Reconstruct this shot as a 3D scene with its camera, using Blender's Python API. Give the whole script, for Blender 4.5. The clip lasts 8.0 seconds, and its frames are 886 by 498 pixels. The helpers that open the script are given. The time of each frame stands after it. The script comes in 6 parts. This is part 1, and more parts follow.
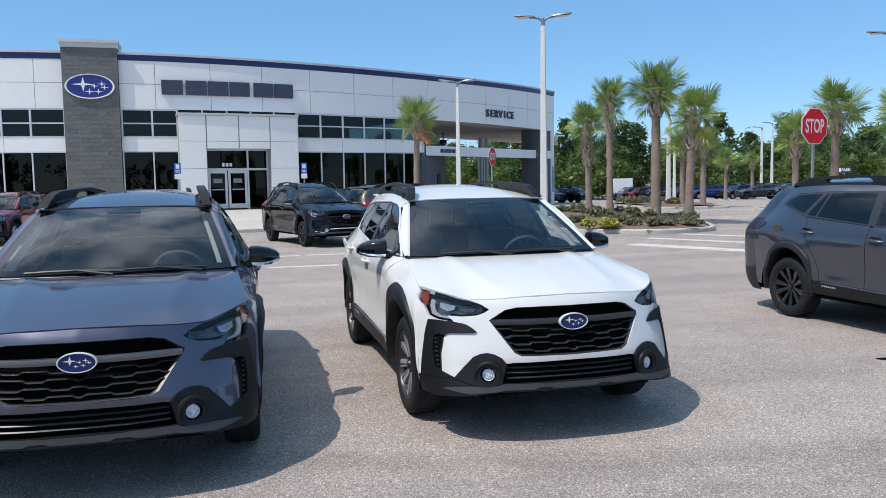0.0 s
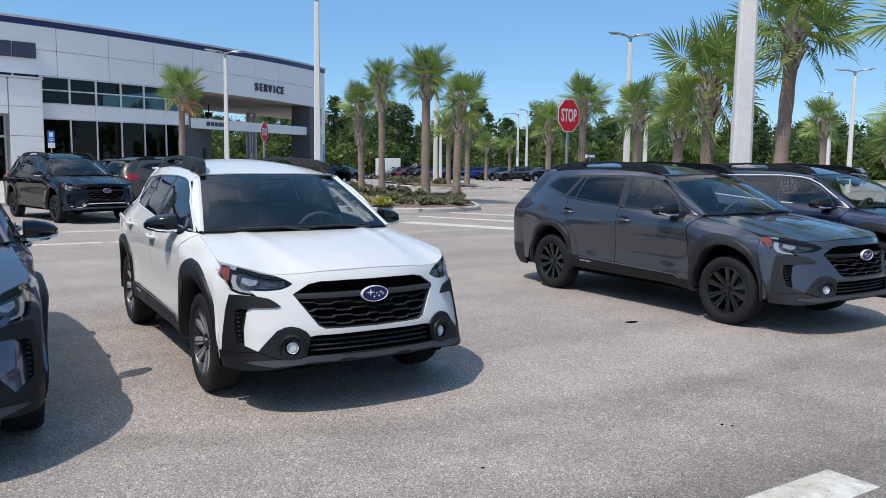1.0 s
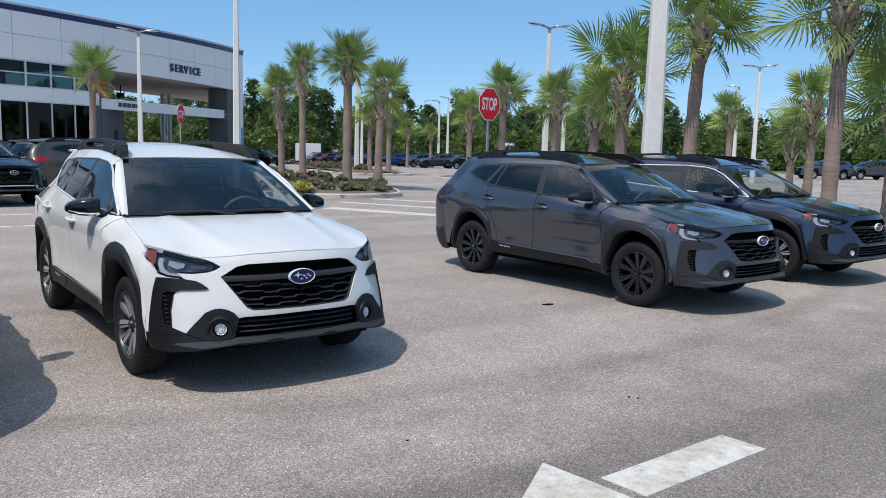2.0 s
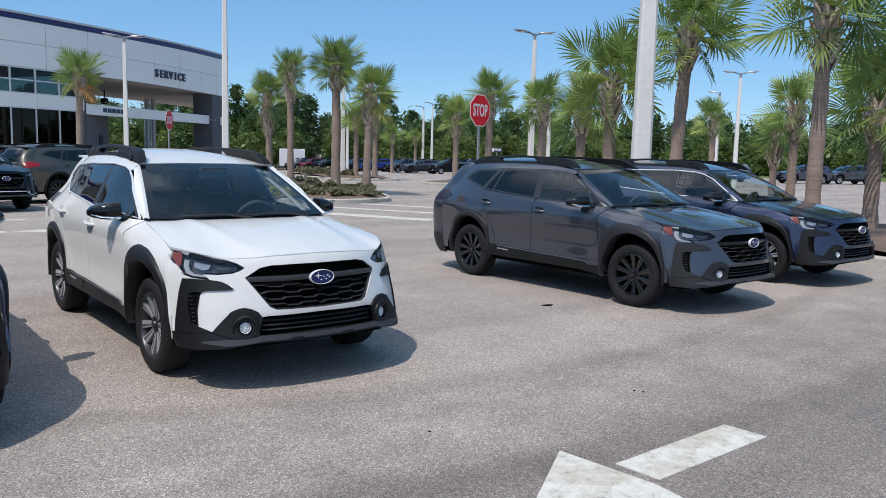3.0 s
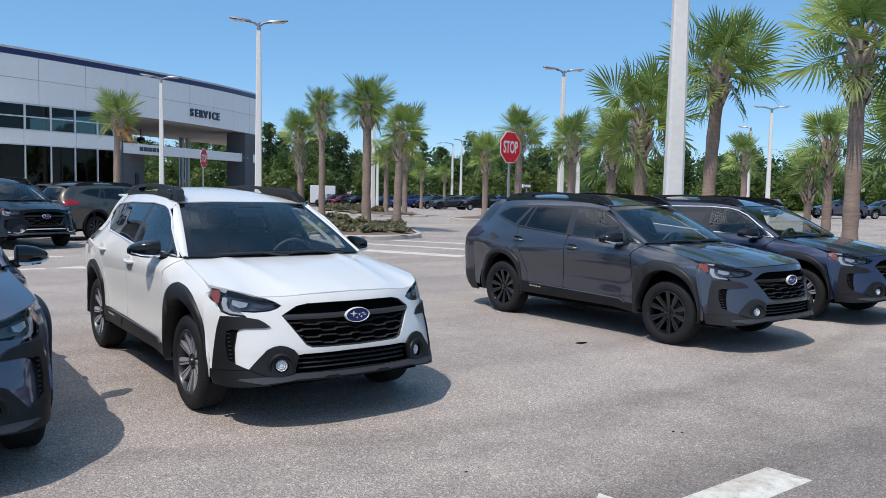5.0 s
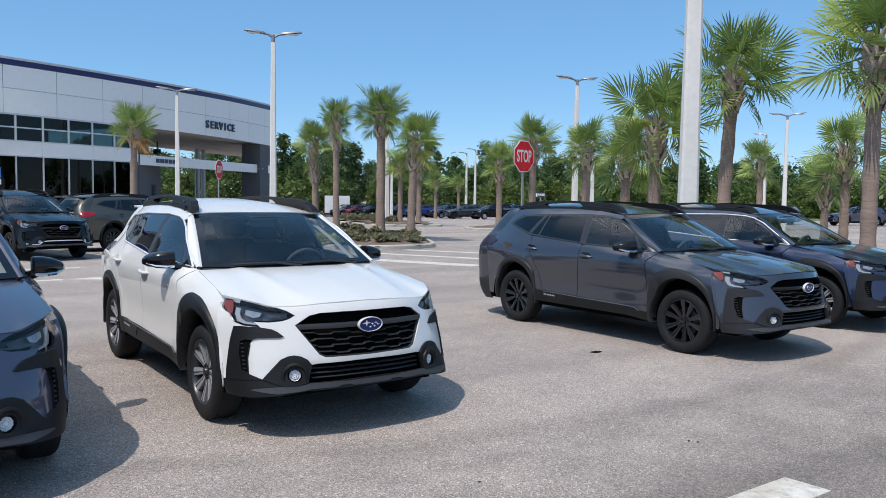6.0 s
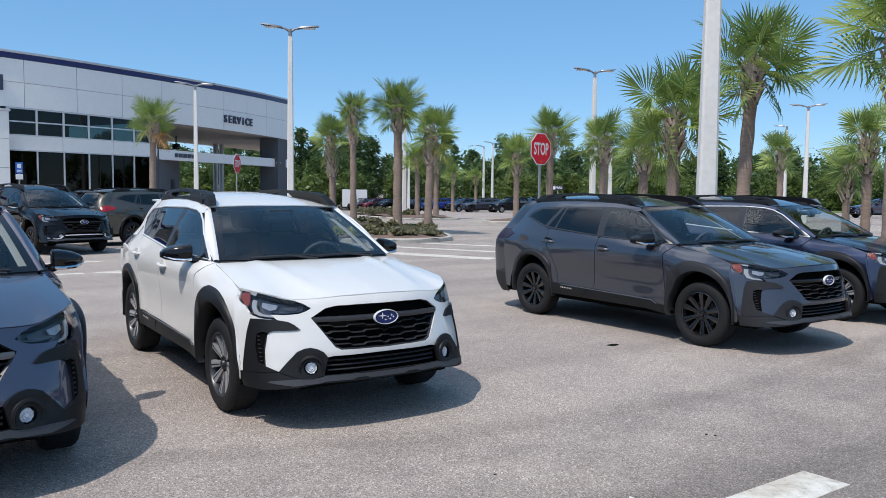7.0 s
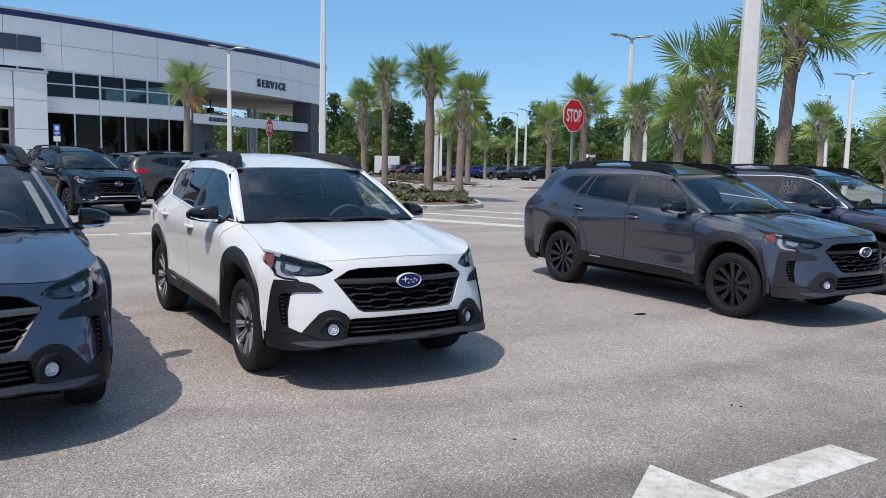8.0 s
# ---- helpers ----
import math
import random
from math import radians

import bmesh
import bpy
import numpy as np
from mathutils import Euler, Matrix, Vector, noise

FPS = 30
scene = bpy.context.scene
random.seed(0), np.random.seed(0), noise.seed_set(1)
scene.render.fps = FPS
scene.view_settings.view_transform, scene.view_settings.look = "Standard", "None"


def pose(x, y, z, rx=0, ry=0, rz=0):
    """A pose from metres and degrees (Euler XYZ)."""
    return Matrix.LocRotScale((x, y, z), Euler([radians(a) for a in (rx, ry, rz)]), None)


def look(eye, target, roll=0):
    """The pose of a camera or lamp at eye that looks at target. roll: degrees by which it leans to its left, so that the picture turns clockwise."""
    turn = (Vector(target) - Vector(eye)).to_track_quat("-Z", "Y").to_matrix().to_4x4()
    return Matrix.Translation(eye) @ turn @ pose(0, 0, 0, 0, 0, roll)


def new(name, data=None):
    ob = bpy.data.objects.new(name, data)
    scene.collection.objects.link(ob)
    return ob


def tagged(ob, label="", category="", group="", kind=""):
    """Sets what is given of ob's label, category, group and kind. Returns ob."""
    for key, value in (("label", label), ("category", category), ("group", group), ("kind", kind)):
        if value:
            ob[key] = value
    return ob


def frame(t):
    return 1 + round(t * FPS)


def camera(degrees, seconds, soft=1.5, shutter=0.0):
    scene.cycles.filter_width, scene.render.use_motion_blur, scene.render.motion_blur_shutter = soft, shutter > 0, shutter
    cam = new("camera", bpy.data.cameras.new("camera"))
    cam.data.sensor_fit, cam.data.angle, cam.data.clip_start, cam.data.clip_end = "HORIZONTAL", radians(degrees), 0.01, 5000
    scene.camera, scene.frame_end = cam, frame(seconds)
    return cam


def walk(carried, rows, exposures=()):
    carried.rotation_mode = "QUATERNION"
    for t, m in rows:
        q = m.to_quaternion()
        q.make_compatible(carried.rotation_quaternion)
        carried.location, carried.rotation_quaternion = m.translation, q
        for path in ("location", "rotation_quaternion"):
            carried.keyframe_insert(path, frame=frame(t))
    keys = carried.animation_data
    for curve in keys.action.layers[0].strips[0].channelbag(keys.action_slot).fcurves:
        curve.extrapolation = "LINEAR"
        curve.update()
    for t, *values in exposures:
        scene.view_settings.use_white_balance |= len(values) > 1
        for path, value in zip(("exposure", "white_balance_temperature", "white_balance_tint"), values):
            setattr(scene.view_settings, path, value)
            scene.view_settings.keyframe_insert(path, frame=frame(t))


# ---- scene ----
cam = camera(58.7, 8.0, soft=0.65)
PATH = [
    (0, (-2.012, -5.462, 1.649), (-1.506, -3.533, 1.486), -1.0),
    (0.5, (-2.109, -5.474, 1.656), (-1.251, -3.678, 1.459), -0.5),
    (1, (-2.277, -5.52, 1.644), (-1.238, -3.826, 1.424), 0.6),
    (1.5, (-2.334, -5.595, 1.654), (-1.187, -3.975, 1.411), 1.3),
    (2.8, (-2.669, -5.757, 1.641), (-1.434, -4.203, 1.398), 1.4),
    (3, (-2.742, -5.743, 1.648), (-1.503, -4.19, 1.412), 1.4),
    (3.5, (-2.818, -5.729, 1.666), (-1.586, -4.167, 1.461), 1.4),
    (4, (-2.794, -5.71, 1.667), (-1.574, -4.135, 1.486), 1.4),
    (4.5, (-2.785, -5.716, 1.665), (-1.584, -4.125, 1.501), 1.3),
    (6, (-2.769, -5.726, 1.661), (-1.614, -4.098, 1.537), 0.8),
    (6.5, (-2.76, -5.73, 1.657), (-1.622, -4.09, 1.533), 0.6),
    (7, (-2.755, -5.731, 1.655), (-1.637, -4.079, 1.514), 0.6),
    (7.5, (-2.74, -5.729, 1.644), (-1.656, -4.058, 1.469), 0.8),
    (8, (-2.68, -5.715, 1.624), (-1.632, -4.026, 1.4), 1.3),
]
walk(cam, [(t, look(eye, target, roll)) for t, eye, target, roll in PATH], exposures=[(0, .48), (1, .37), (3, .32), (4.5, .36), (6.5, .40), (8, .36)])

# ---- sky and sun ----
SUN_FROM = Vector((-0.565, -0.22, 1.0)).normalized()
world = bpy.data.worlds.new("sky_world")
scene.world = world
world.use_nodes = True
wn = world.node_tree
sky = wn.nodes.new("ShaderNodeTexSky")
sky.sky_type = 'NISHITA'
sky.sun_disc = False
sky.sun_elevation = math.asin(SUN_FROM.z)
sky.sun_rotation = math.atan2(SUN_FROM.x, SUN_FROM.y)
sky.altitude = 0
sky.air_density = 0.85
sky.dust_density = 0.0
sky.ozone_density = 6.0
# thin even haze over the clear sky, broken white cloud high overhead
haze = wn.nodes.new("ShaderNodeMix")
haze.data_type = 'RGBA'
haze.inputs[0].default_value = 0.5
wn.links.new(sky.outputs[0], haze.inputs[6])
way = wn.nodes.new("ShaderNodeTexCoord").outputs["Generated"]
# the haze whitens smoothly towards the sun's side of the sky
sunward = wn.nodes.new("ShaderNodeVectorMath")
sunward.operation = 'DOT_PRODUCT'
sunward.inputs[1].default_value = Vector((-0.6, -0.8, 0.0))
wn.links.new(way, sunward.inputs[0])
whiter = wn.nodes.new("ShaderNodeMapRange")
whiter.interpolation_type = 'SMOOTHSTEP'
whiter.inputs["From Min"].default_value = -0.1
whiter.inputs["From Max"].default_value = 0.9
wn.links.new(sunward.outputs["Value"], whiter.inputs[0])
haze_tint = wn.nodes.new("ShaderNodeMix")
haze_tint.data_type = 'RGBA'
haze_tint.inputs[6].default_value = (0.95, 2.75, 4.9, 1)
haze_tint.inputs[7].default_value = (2.3, 3.5, 5.2, 1)
wn.links.new(whiter.outputs[0], haze_tint.inputs[0])
wn.links.new(haze_tint.outputs[2], haze.inputs[7])
parts_of = wn.nodes.new("ShaderNodeSeparateXYZ")
wn.links.new(way, parts_of.inputs[0])
puffs = wn.nodes.new("ShaderNodeTexNoise")
puffs.inputs["Scale"].default_value = 3.2
puffs.inputs["Detail"].default_value = 7.0
puffs.inputs["Roughness"].default_value = 0.55
wn.links.new(way, puffs.inputs["Vector"])
cover = wn.nodes.new("ShaderNodeMapRange")
cover.interpolation_type = 'SMOOTHSTEP'
cover.inputs["From Min"].default_value = 0.41
cover.inputs["From Max"].default_value = 0.61
wn.links.new(puffs.outputs[0], cover.inputs[0])
height = wn.nodes.new("ShaderNodeMapRange")
height.interpolation_type = 'SMOOTHSTEP'
height.inputs["From Min"].default_value = 0.52
height.inputs["From Max"].default_value = 0.72
wn.links.new(parts_of.outputs[2], height.inputs[0])
amount = wn.nodes.new("ShaderNodeMath")
amount.operation = 'MULTIPLY'
wn.links.new(cover.outputs[0], amount.inputs[0])
wn.links.new(height.outputs[0], amount.inputs[1])
clouds = wn.nodes.new("ShaderNodeMix")
clouds.data_type = 'RGBA'
clouds.inputs[7].default_value = (8.6, 9.3, 10.8, 1)
# the cloud thins out towards the east
bank = wn.nodes.new("ShaderNodeMapRange")
bank.interpolation_type = 'SMOOTHSTEP'
bank.inputs["From Min"].default_value = 0.34
bank.inputs["From Max"].default_value = -0.10
wn.links.new(parts_of.outputs[0], bank.inputs[0])
banked = wn.nodes.new("ShaderNodeMath")
banked.operation = 'MULTIPLY'
wn.links.new(amount.outputs[0], banked.inputs[0])
wn.links.new(bank.outputs[0], banked.inputs[1])
wn.links.new(banked.outputs[0], clouds.inputs[0])
wn.links.new(haze.outputs[2], clouds.inputs[6])
wn.links.new(clouds.outputs[2], wn.nodes["Background"].inputs[0])
wn.nodes["Background"].inputs[1].default_value = 0.12

sun_data = bpy.data.lights.new("sun", 'SUN')
sun_data.energy = 2.6
sun_data.angle = radians(0.53)
sun_data.color = (1.0, 0.93, 0.86)
sun_ob = new("sun", sun_data)
sun_ob.matrix_world = look(SUN_FROM * 60, (0, 0, 0))
scene.view_settings.exposure = 0.08

# ---- materials ----
def node_mat(name):
    m = bpy.data.materials.new(name)
    m.use_nodes = True
    nt = m.node_tree
    return m, nt, nt.nodes["Principled BSDF"]


def add(nt, kind, **vals):
    n = nt.nodes.new(kind)
    for k, v in vals.items():
        n.inputs[k.replace("_", " ")].default_value = v
    return n


def coords(nt, where="Object"):
    return nt.nodes.new("ShaderNodeTexCoord").outputs[where]


def ramp(nt, fac, stops):
    r = nt.nodes.new("ShaderNodeValToRGB")
    e = r.color_ramp.elements
    while len(e) < len(stops):
        e.new(0.5)
    for el, (p, c) in zip(e, stops):
        el.position = p
        el.color = (*c, 1)
    nt.links.new(fac, r.inputs[0])
    return r.outputs[0]


def shade(c, k):
    return tuple(min(1.0, v * k) for v in c)


def surface(name, color, rough=0.6, metal=0.0, var=0.15, scale=6.0, bump=0.0, bscale=60.0, coat=0.0, where="Object", stains=0.5, spec=0.5):
    """A plain material with colour variation at two scales and fine relief."""
    m, nt, p = node_mat(name)
    co = coords(nt, where)
    big = add(nt, "ShaderNodeTexNoise", Scale=scale * 0.25, Detail=4.0)
    fine = add(nt, "ShaderNodeTexNoise", Scale=scale * 5, Detail=3.0)
    for n in (big, fine):
        nt.links.new(co, n.inputs["Vector"])
    mix = add(nt, "ShaderNodeMath")
    mix.operation = 'MULTIPLY_ADD'
    nt.links.new(big.outputs[0], mix.inputs[0])
    mix.inputs[1].default_value = stains
    half = add(nt, "ShaderNodeMath")
    half.operation = 'MULTIPLY'
    half.inputs[1].default_value = 1 - stains
    nt.links.new(fine.outputs[0], half.inputs[0])
    nt.links.new(half.outputs[0], mix.inputs[2])
    out = ramp(nt, mix.outputs[0], [(0.32, shade(color, 1 - var)), (0.68, shade(color, 1 + var))])
    nt.links.new(out, p.inputs["Base Color"])
    p.inputs["Roughness"].default_value = rough
    p.inputs["Metallic"].default_value = metal
    p.inputs["Specular IOR Level"].default_value = spec
    p.inputs["Coat Weight"].default_value = coat
    p.inputs["Coat Roughness"].default_value = 0.04
    if bump:
        b = add(nt, "ShaderNodeBump", Strength=bump, Distance=0.01)
        bn = add(nt, "ShaderNodeTexNoise", Scale=bscale, Detail=4.0)
        nt.links.new(co, bn.inputs["Vector"])
        nt.links.new(bn.outputs[0], b.inputs["Height"])
        nt.links.new(b.outputs[0], p.inputs["Normal"])
    return m


def car_paint(name, color, metal=0.35, ior=1.62, flake=0.30):
    m, nt, p = node_mat(name)
    co = coords(nt)
    fl = add(nt, "ShaderNodeTexNoise", Scale=900.0, Detail=1.0)
    dust = add(nt, "ShaderNodeTexNoise", Scale=2.5, Detail=5.0)
    for n in (fl, dust):
        nt.links.new(co, n.inputs["Vector"])
    out = ramp(nt, fl.outputs[0], [(0.35, shade(color, 0.9)), (0.7, shade(color, 1.12))])
    nt.links.new(out, p.inputs["Base Color"])
    p.inputs["Metallic"].default_value = metal
    p.inputs["Roughness"].default_value = flake
    p.inputs["Specular IOR Level"].default_value = 0.0
    p.inputs["Coat Weight"].default_value = 1.0
    p.inputs["Coat IOR"].default_value = ior
    r = nt.nodes.new("ShaderNodeMapRange")
    r.inputs["To Min"].default_value = 0.02
    r.inputs["To Max"].default_value = 0.09
    nt.links.new(dust.outputs[0], r.inputs[0])
    nt.links.new(r.outputs[0], p.inputs["Coat Roughness"])
    return m


def pane_glass(name, tint, gloss=1.0, ior=1.5):
    m, nt, p = node_mat(name)
    nt.nodes.remove(p)
    tr = nt.nodes.new("ShaderNodeBsdfTransparent")
    tr.inputs[0].default_value = (*tint, 1)
    gl = nt.nodes.new("ShaderNodeBsdfGlossy")
    gl.inputs["Roughness"].default_value = 0.015
    gl.inputs["Color"].default_value = (gloss, gloss, gloss, 1)
    # gloss rises towards grazing angles, alike from both sides of the pane
    f0 = ((ior - 1) / (ior + 1)) ** 2
    lw = nt.nodes.new("ShaderNodeLayerWeight")
    lw.inputs["Blend"].default_value = 0.5
    pw = add(nt, "ShaderNodeMath")
    pw.operation = 'POWER'
    pw.inputs[1].default_value = 5.0
    nt.links.new(lw.outputs["Facing"], pw.inputs[0])
    fr = add(nt, "ShaderNodeMath")
    fr.operation = 'MULTIPLY_ADD'
    fr.inputs[1].default_value = 1 - f0
    fr.inputs[2].default_value = f0
    nt.links.new(pw.outputs[0], fr.inputs[0])
    mx = nt.nodes.new("ShaderNodeMixShader")
    nt.links.new(fr.outputs[0], mx.inputs[0])
    nt.links.new(tr.outputs[0], mx.inputs[1])
    nt.links.new(gl.outputs[0], mx.inputs[2])
    nt.links.new(mx.outputs[0], nt.nodes["Material Output"].inputs[0])
    return m


def asphalt_mat():
    m, nt, p = node_mat("asphalt_aged")
    co = coords(nt)
    agg = add(nt, "ShaderNodeTexVoronoi", Scale=110.0)
    agg2 = add(nt, "ShaderNodeTexNoise", Scale=160.0, Detail=4.0)
    wide = add(nt, "ShaderNodeTexNoise", Scale=0.22, Detail=6.0, Roughness=0.6)
    mid = add(nt, "ShaderNodeTexNoise", Scale=1.7, Detail=6.0, Roughness=0.65)
    # tyre tracks: streaks drawn out along the lane
    mp = nt.nodes.new("ShaderNodeMapping")
    mp.inputs["Rotation"].default_value = (0, 0, radians(6))
    mp.inputs["Scale"].default_value = (0.12, 1.1, 1)
    nt.links.new(co, mp.inputs[0])
    streak = add(nt, "ShaderNodeTexNoise", Scale=0.8, Detail=4.0)
    nt.links.new(mp.outputs[0], streak.inputs["Vector"])
    for n in (agg, agg2, wide, mid):
        nt.links.new(co, n.inputs["Vector"])
    stones = ramp(nt, agg.outputs["Color"], [(0.0, (0.188, 0.165, 0.147)), (0.45, (0.362, 0.316, 0.282)), (0.78, (0.498, 0.433, 0.385)), (1.0, (0.86, 0.752, 0.678))])
    tone = ramp(nt, agg2.outputs[0], [(0.3, (0.66, 0.66, 0.66)), (0.7, (1.26, 1.26, 1.26))])
    stain = ramp(nt, wide.outputs[0], [(0.34, (0.87, 0.87, 0.88)), (0.64, (1.07, 1.06, 1.045))])
    patch = ramp(nt, mid.outputs[0], [(0.34, (0.93, 0.93, 0.935)), (0.62, (1.03, 1.03, 1.025))])
    track = ramp(nt, streak.outputs[0], [(0.36, (0.86, 0.86, 0.87)), (0.55, (1.03, 1.03, 1.03))])
    # the driving lane is darker towards low y, with a pair of curved tyre marks
    sep = nt.nodes.new("ShaderNodeSeparateXYZ")
    nt.links.new(co, sep.inputs[0])
    wob = add(nt, "ShaderNodeMath")
    wob.operation = 'MULTIPLY_ADD'
    wob.inputs[1].default_value = 2.4
    nt.links.new(mid.outputs[0], wob.inputs[0])
    nt.links.new(sep.outputs[1], wob.inputs[2])
    lane_k = nt.nodes.new("ShaderNodeMapRange")
    lane_k.interpolation_type = 'SMOOTHSTEP'
    lane_k.inputs["From Min"].default_value = -2.3
    lane_k.inputs["From Max"].default_value = 0.3
    lane_k.inputs["To Min"].default_value = 0.69
    nt.links.new(wob.outputs[0], lane_k.inputs[0])
    off = nt.nodes.new("ShaderNodeVectorMath")
    off.operation = 'DISTANCE'
    off.inputs[1].default_value = (3.0, 12.0, 0)
    nt.links.new(co, off.inputs[0])
    marks = []
    for rad in (13.6, 15.15):
        d = add(nt, "ShaderNodeMath")
        d.operation = 'SUBTRACT'
        d.inputs[1].default_value = rad
        nt.links.new(off.outputs["Value"], d.inputs[0])
        a = nt.nodes.new("ShaderNodeMath")
        a.operation = 'ABSOLUTE'
        nt.links.new(d.outputs[0], a.inputs[0])
        r = nt.nodes.new("ShaderNodeMapRange")
        r.interpolation_type = 'SMOOTHSTEP'
        r.inputs["From Min"].default_value = 0.05
        r.inputs["From Max"].default_value = 0.26
        r.inputs["To Min"].default_value = 0.84
        nt.links.new(a.outputs[0], r.inputs[0])
        marks.append(r.outputs[0])
    last = stones
    for c in (tone, stain, patch, track, lane_k.outputs[0], *marks):
        mx = nt.nodes.new("ShaderNodeMix")
        mx.data_type, mx.blend_type = 'RGBA', 'MULTIPLY'
        mx.inputs[0].default_value = 1.0
        nt.links.new(last, mx.inputs[6])
        nt.links.new(c, mx.inputs[7])
        last = mx.outputs[2]
    nt.links.new(last, p.inputs["Base Color"])
    p.inputs["Roughness"].default_value = 0.9
    p.inputs["Specular IOR Level"].default_value = 0.25
    b = add(nt, "ShaderNodeBump", Strength=0.8, Distance=0.006)
    nt.links.new(agg.outputs["Distance"], b.inputs["Height"])
    nt.links.new(b.outputs[0], p.inputs["Normal"])
    return m


def worn_paint_mat():
    m, nt, p = node_mat("road_paint")
    co = coords(nt, "Object")
    wear = add(nt, "ShaderNodeTexNoise", Scale=9.0, Detail=8.0, Roughness=0.75)
    grit = add(nt, "ShaderNodeTexNoise", Scale=120.0, Detail=3.0)
    for n in (wear, grit):
        nt.links.new(co, n.inputs["Vector"])
    mm = add(nt, "ShaderNodeMath")
    mm.operation = 'MULTIPLY_ADD'
    mm.inputs[1].default_value = 0.45
    nt.links.new(grit.outputs[0], mm.inputs[0])
    nt.links.new(wear.outputs[0], mm.inputs[2])
    grime = add(nt, "ShaderNodeTexNoise", Scale=2.2, Detail=4.0, Roughness=0.6)
    nt.links.new(co, grime.inputs["Vector"])
    worn = ramp(nt, mm.outputs[0], [(0.52, (0.30, 0.28, 0.25)), (0.66, (0.58, 0.55, 0.49)), (0.9, (0.72, 0.69, 0.62))])
    dirty = ramp(nt, grime.outputs[0], [(0.36, (0.80, 0.75, 0.68)), (0.56, (1.0, 1.0, 1.0))])
    both_of = nt.nodes.new("ShaderNodeMix")
    both_of.data_type, both_of.blend_type = 'RGBA', 'MULTIPLY'
    both_of.inputs[0].default_value = 1.0
    nt.links.new(worn, both_of.inputs[6])
    nt.links.new(dirty, both_of.inputs[7])
    out = both_of.outputs[2]
    nt.links.new(out, p.inputs["Base Color"])
    p.inputs["Roughness"].default_value = 0.75
    return m


def leaf_mat(name, low, high, scale=1.2, thin=0.46, each=0.0):
    m, nt, p = node_mat(name)
    geo = nt.nodes.new("ShaderNodeNewGeometry")
    co = coords(nt)
    n = add(nt, "ShaderNodeTexNoise", Scale=scale, Detail=3.0)
    nt.links.new(co, n.inputs["Vector"])
    mm = add(nt, "ShaderNodeMath")
    mm.operation = 'MULTIPLY_ADD'
    mm.inputs[1].default_value = 0.55
    nt.links.new(geo.outputs["Random Per Island"], mm.inputs[0])
    half = add(nt, "ShaderNodeMath")
    half.operation = 'MULTIPLY'
    half.inputs[1].default_value = 0.5
    nt.links.new(n.outputs[0], half.inputs[0])
    nt.links.new(half.outputs[0], mm.inputs[2])
    if each:
        # leaf to leaf the green goes from bluish to yellowish
        mm.inputs[1].default_value = 0.55 - 0.7 * each
        leaf = add(nt, "ShaderNodeMath")
        leaf.operation = 'MULTIPLY_ADD'
        leaf.inputs[1].default_value = each
        nt.links.new(nt.nodes.new("ShaderNodeObjectInfo").outputs["Random"], leaf.inputs[0])
        nt.links.new(mm.outputs[0], leaf.inputs[2])
        mm = leaf
    out = ramp(nt, mm.outputs[0], [(0.15, low), (0.85, high)])
    nt.links.new(out, p.inputs["Base Color"])
    p.inputs["Roughness"].default_value = 0.42
    # thin leaves let light through
    tl = nt.nodes.new("ShaderNodeBsdfTranslucent")
    nt.links.new(out, tl.inputs[0])
    mx = nt.nodes.new("ShaderNodeMixShader")
    mx.inputs[0].default_value = thin
    nt.links.new(p.outputs[0], mx.inputs[1])
    nt.links.new(tl.outputs[0], mx.inputs[2])
    nt.links.new(mx.outputs[0], nt.nodes["Material Output"].inputs[0])
    return m


def stone_mat():
    m, nt, p = node_mat("split_stone")
    co = coords(nt)
    info = nt.nodes.new("ShaderNodeObjectInfo")
    n = add(nt, "ShaderNodeTexNoise", Scale=9.0, Detail=6.0, Roughness=0.7)
    nt.links.new(co, n.inputs["Vector"])
    mm = add(nt, "ShaderNodeMath")
    mm.operation = 'MULTIPLY_ADD'
    mm.inputs[1].default_value = 0.18
    nt.links.new(info.outputs["Random"], mm.inputs[0])
    nt.links.new(n.outputs[0], mm.inputs[2])
    out = ramp(nt, mm.outputs[0], [(0.35, (0.085, 0.085, 0.086)), (0.6, (0.135, 0.134, 0.131)), (0.9, (0.19, 0.186, 0.178))])
    nt.links.new(out, p.inputs["Base Color"])
    p.inputs["Roughness"].default_value = 0.85
    b = add(nt, "ShaderNodeBump", Strength=0.5, Distance=0.03)
    nt.links.new(n.outputs[0], b.inputs["Height"])
    nt.links.new(b.outputs[0], p.inputs["Normal"])
    return m


def trunk_mat():
    m, nt, p = node_mat("palm_trunk")
    co = coords(nt)
    mp = nt.nodes.new("ShaderNodeMapping")
    mp.inputs["Scale"].default_value = (3.0, 3.0, 16.0)
    nt.links.new(co, mp.inputs[0])
    rings = add(nt, "ShaderNodeTexNoise", Scale=1.6, Detail=5.0, Roughness=0.7)
    nt.links.new(mp.outputs[0], rings.inputs["Vector"])
    out = ramp(nt, rings.outputs[0], [(0.3, (0.205, 0.152, 0.122)), (0.5, (0.270, 0.202, 0.162)), (0.72, (0.325, 0.250, 0.203))])
    nt.links.new(out, p.inputs["Base Color"])
    p.inputs["Roughness"].default_value = 0.95
    b = add(nt, "ShaderNodeBump", Strength=0.55, Distance=0.02)
    nt.links.new(rings.outputs[0], b.inputs["Height"])
    nt.links.new(b.outputs[0], p.inputs["Normal"])
    return m


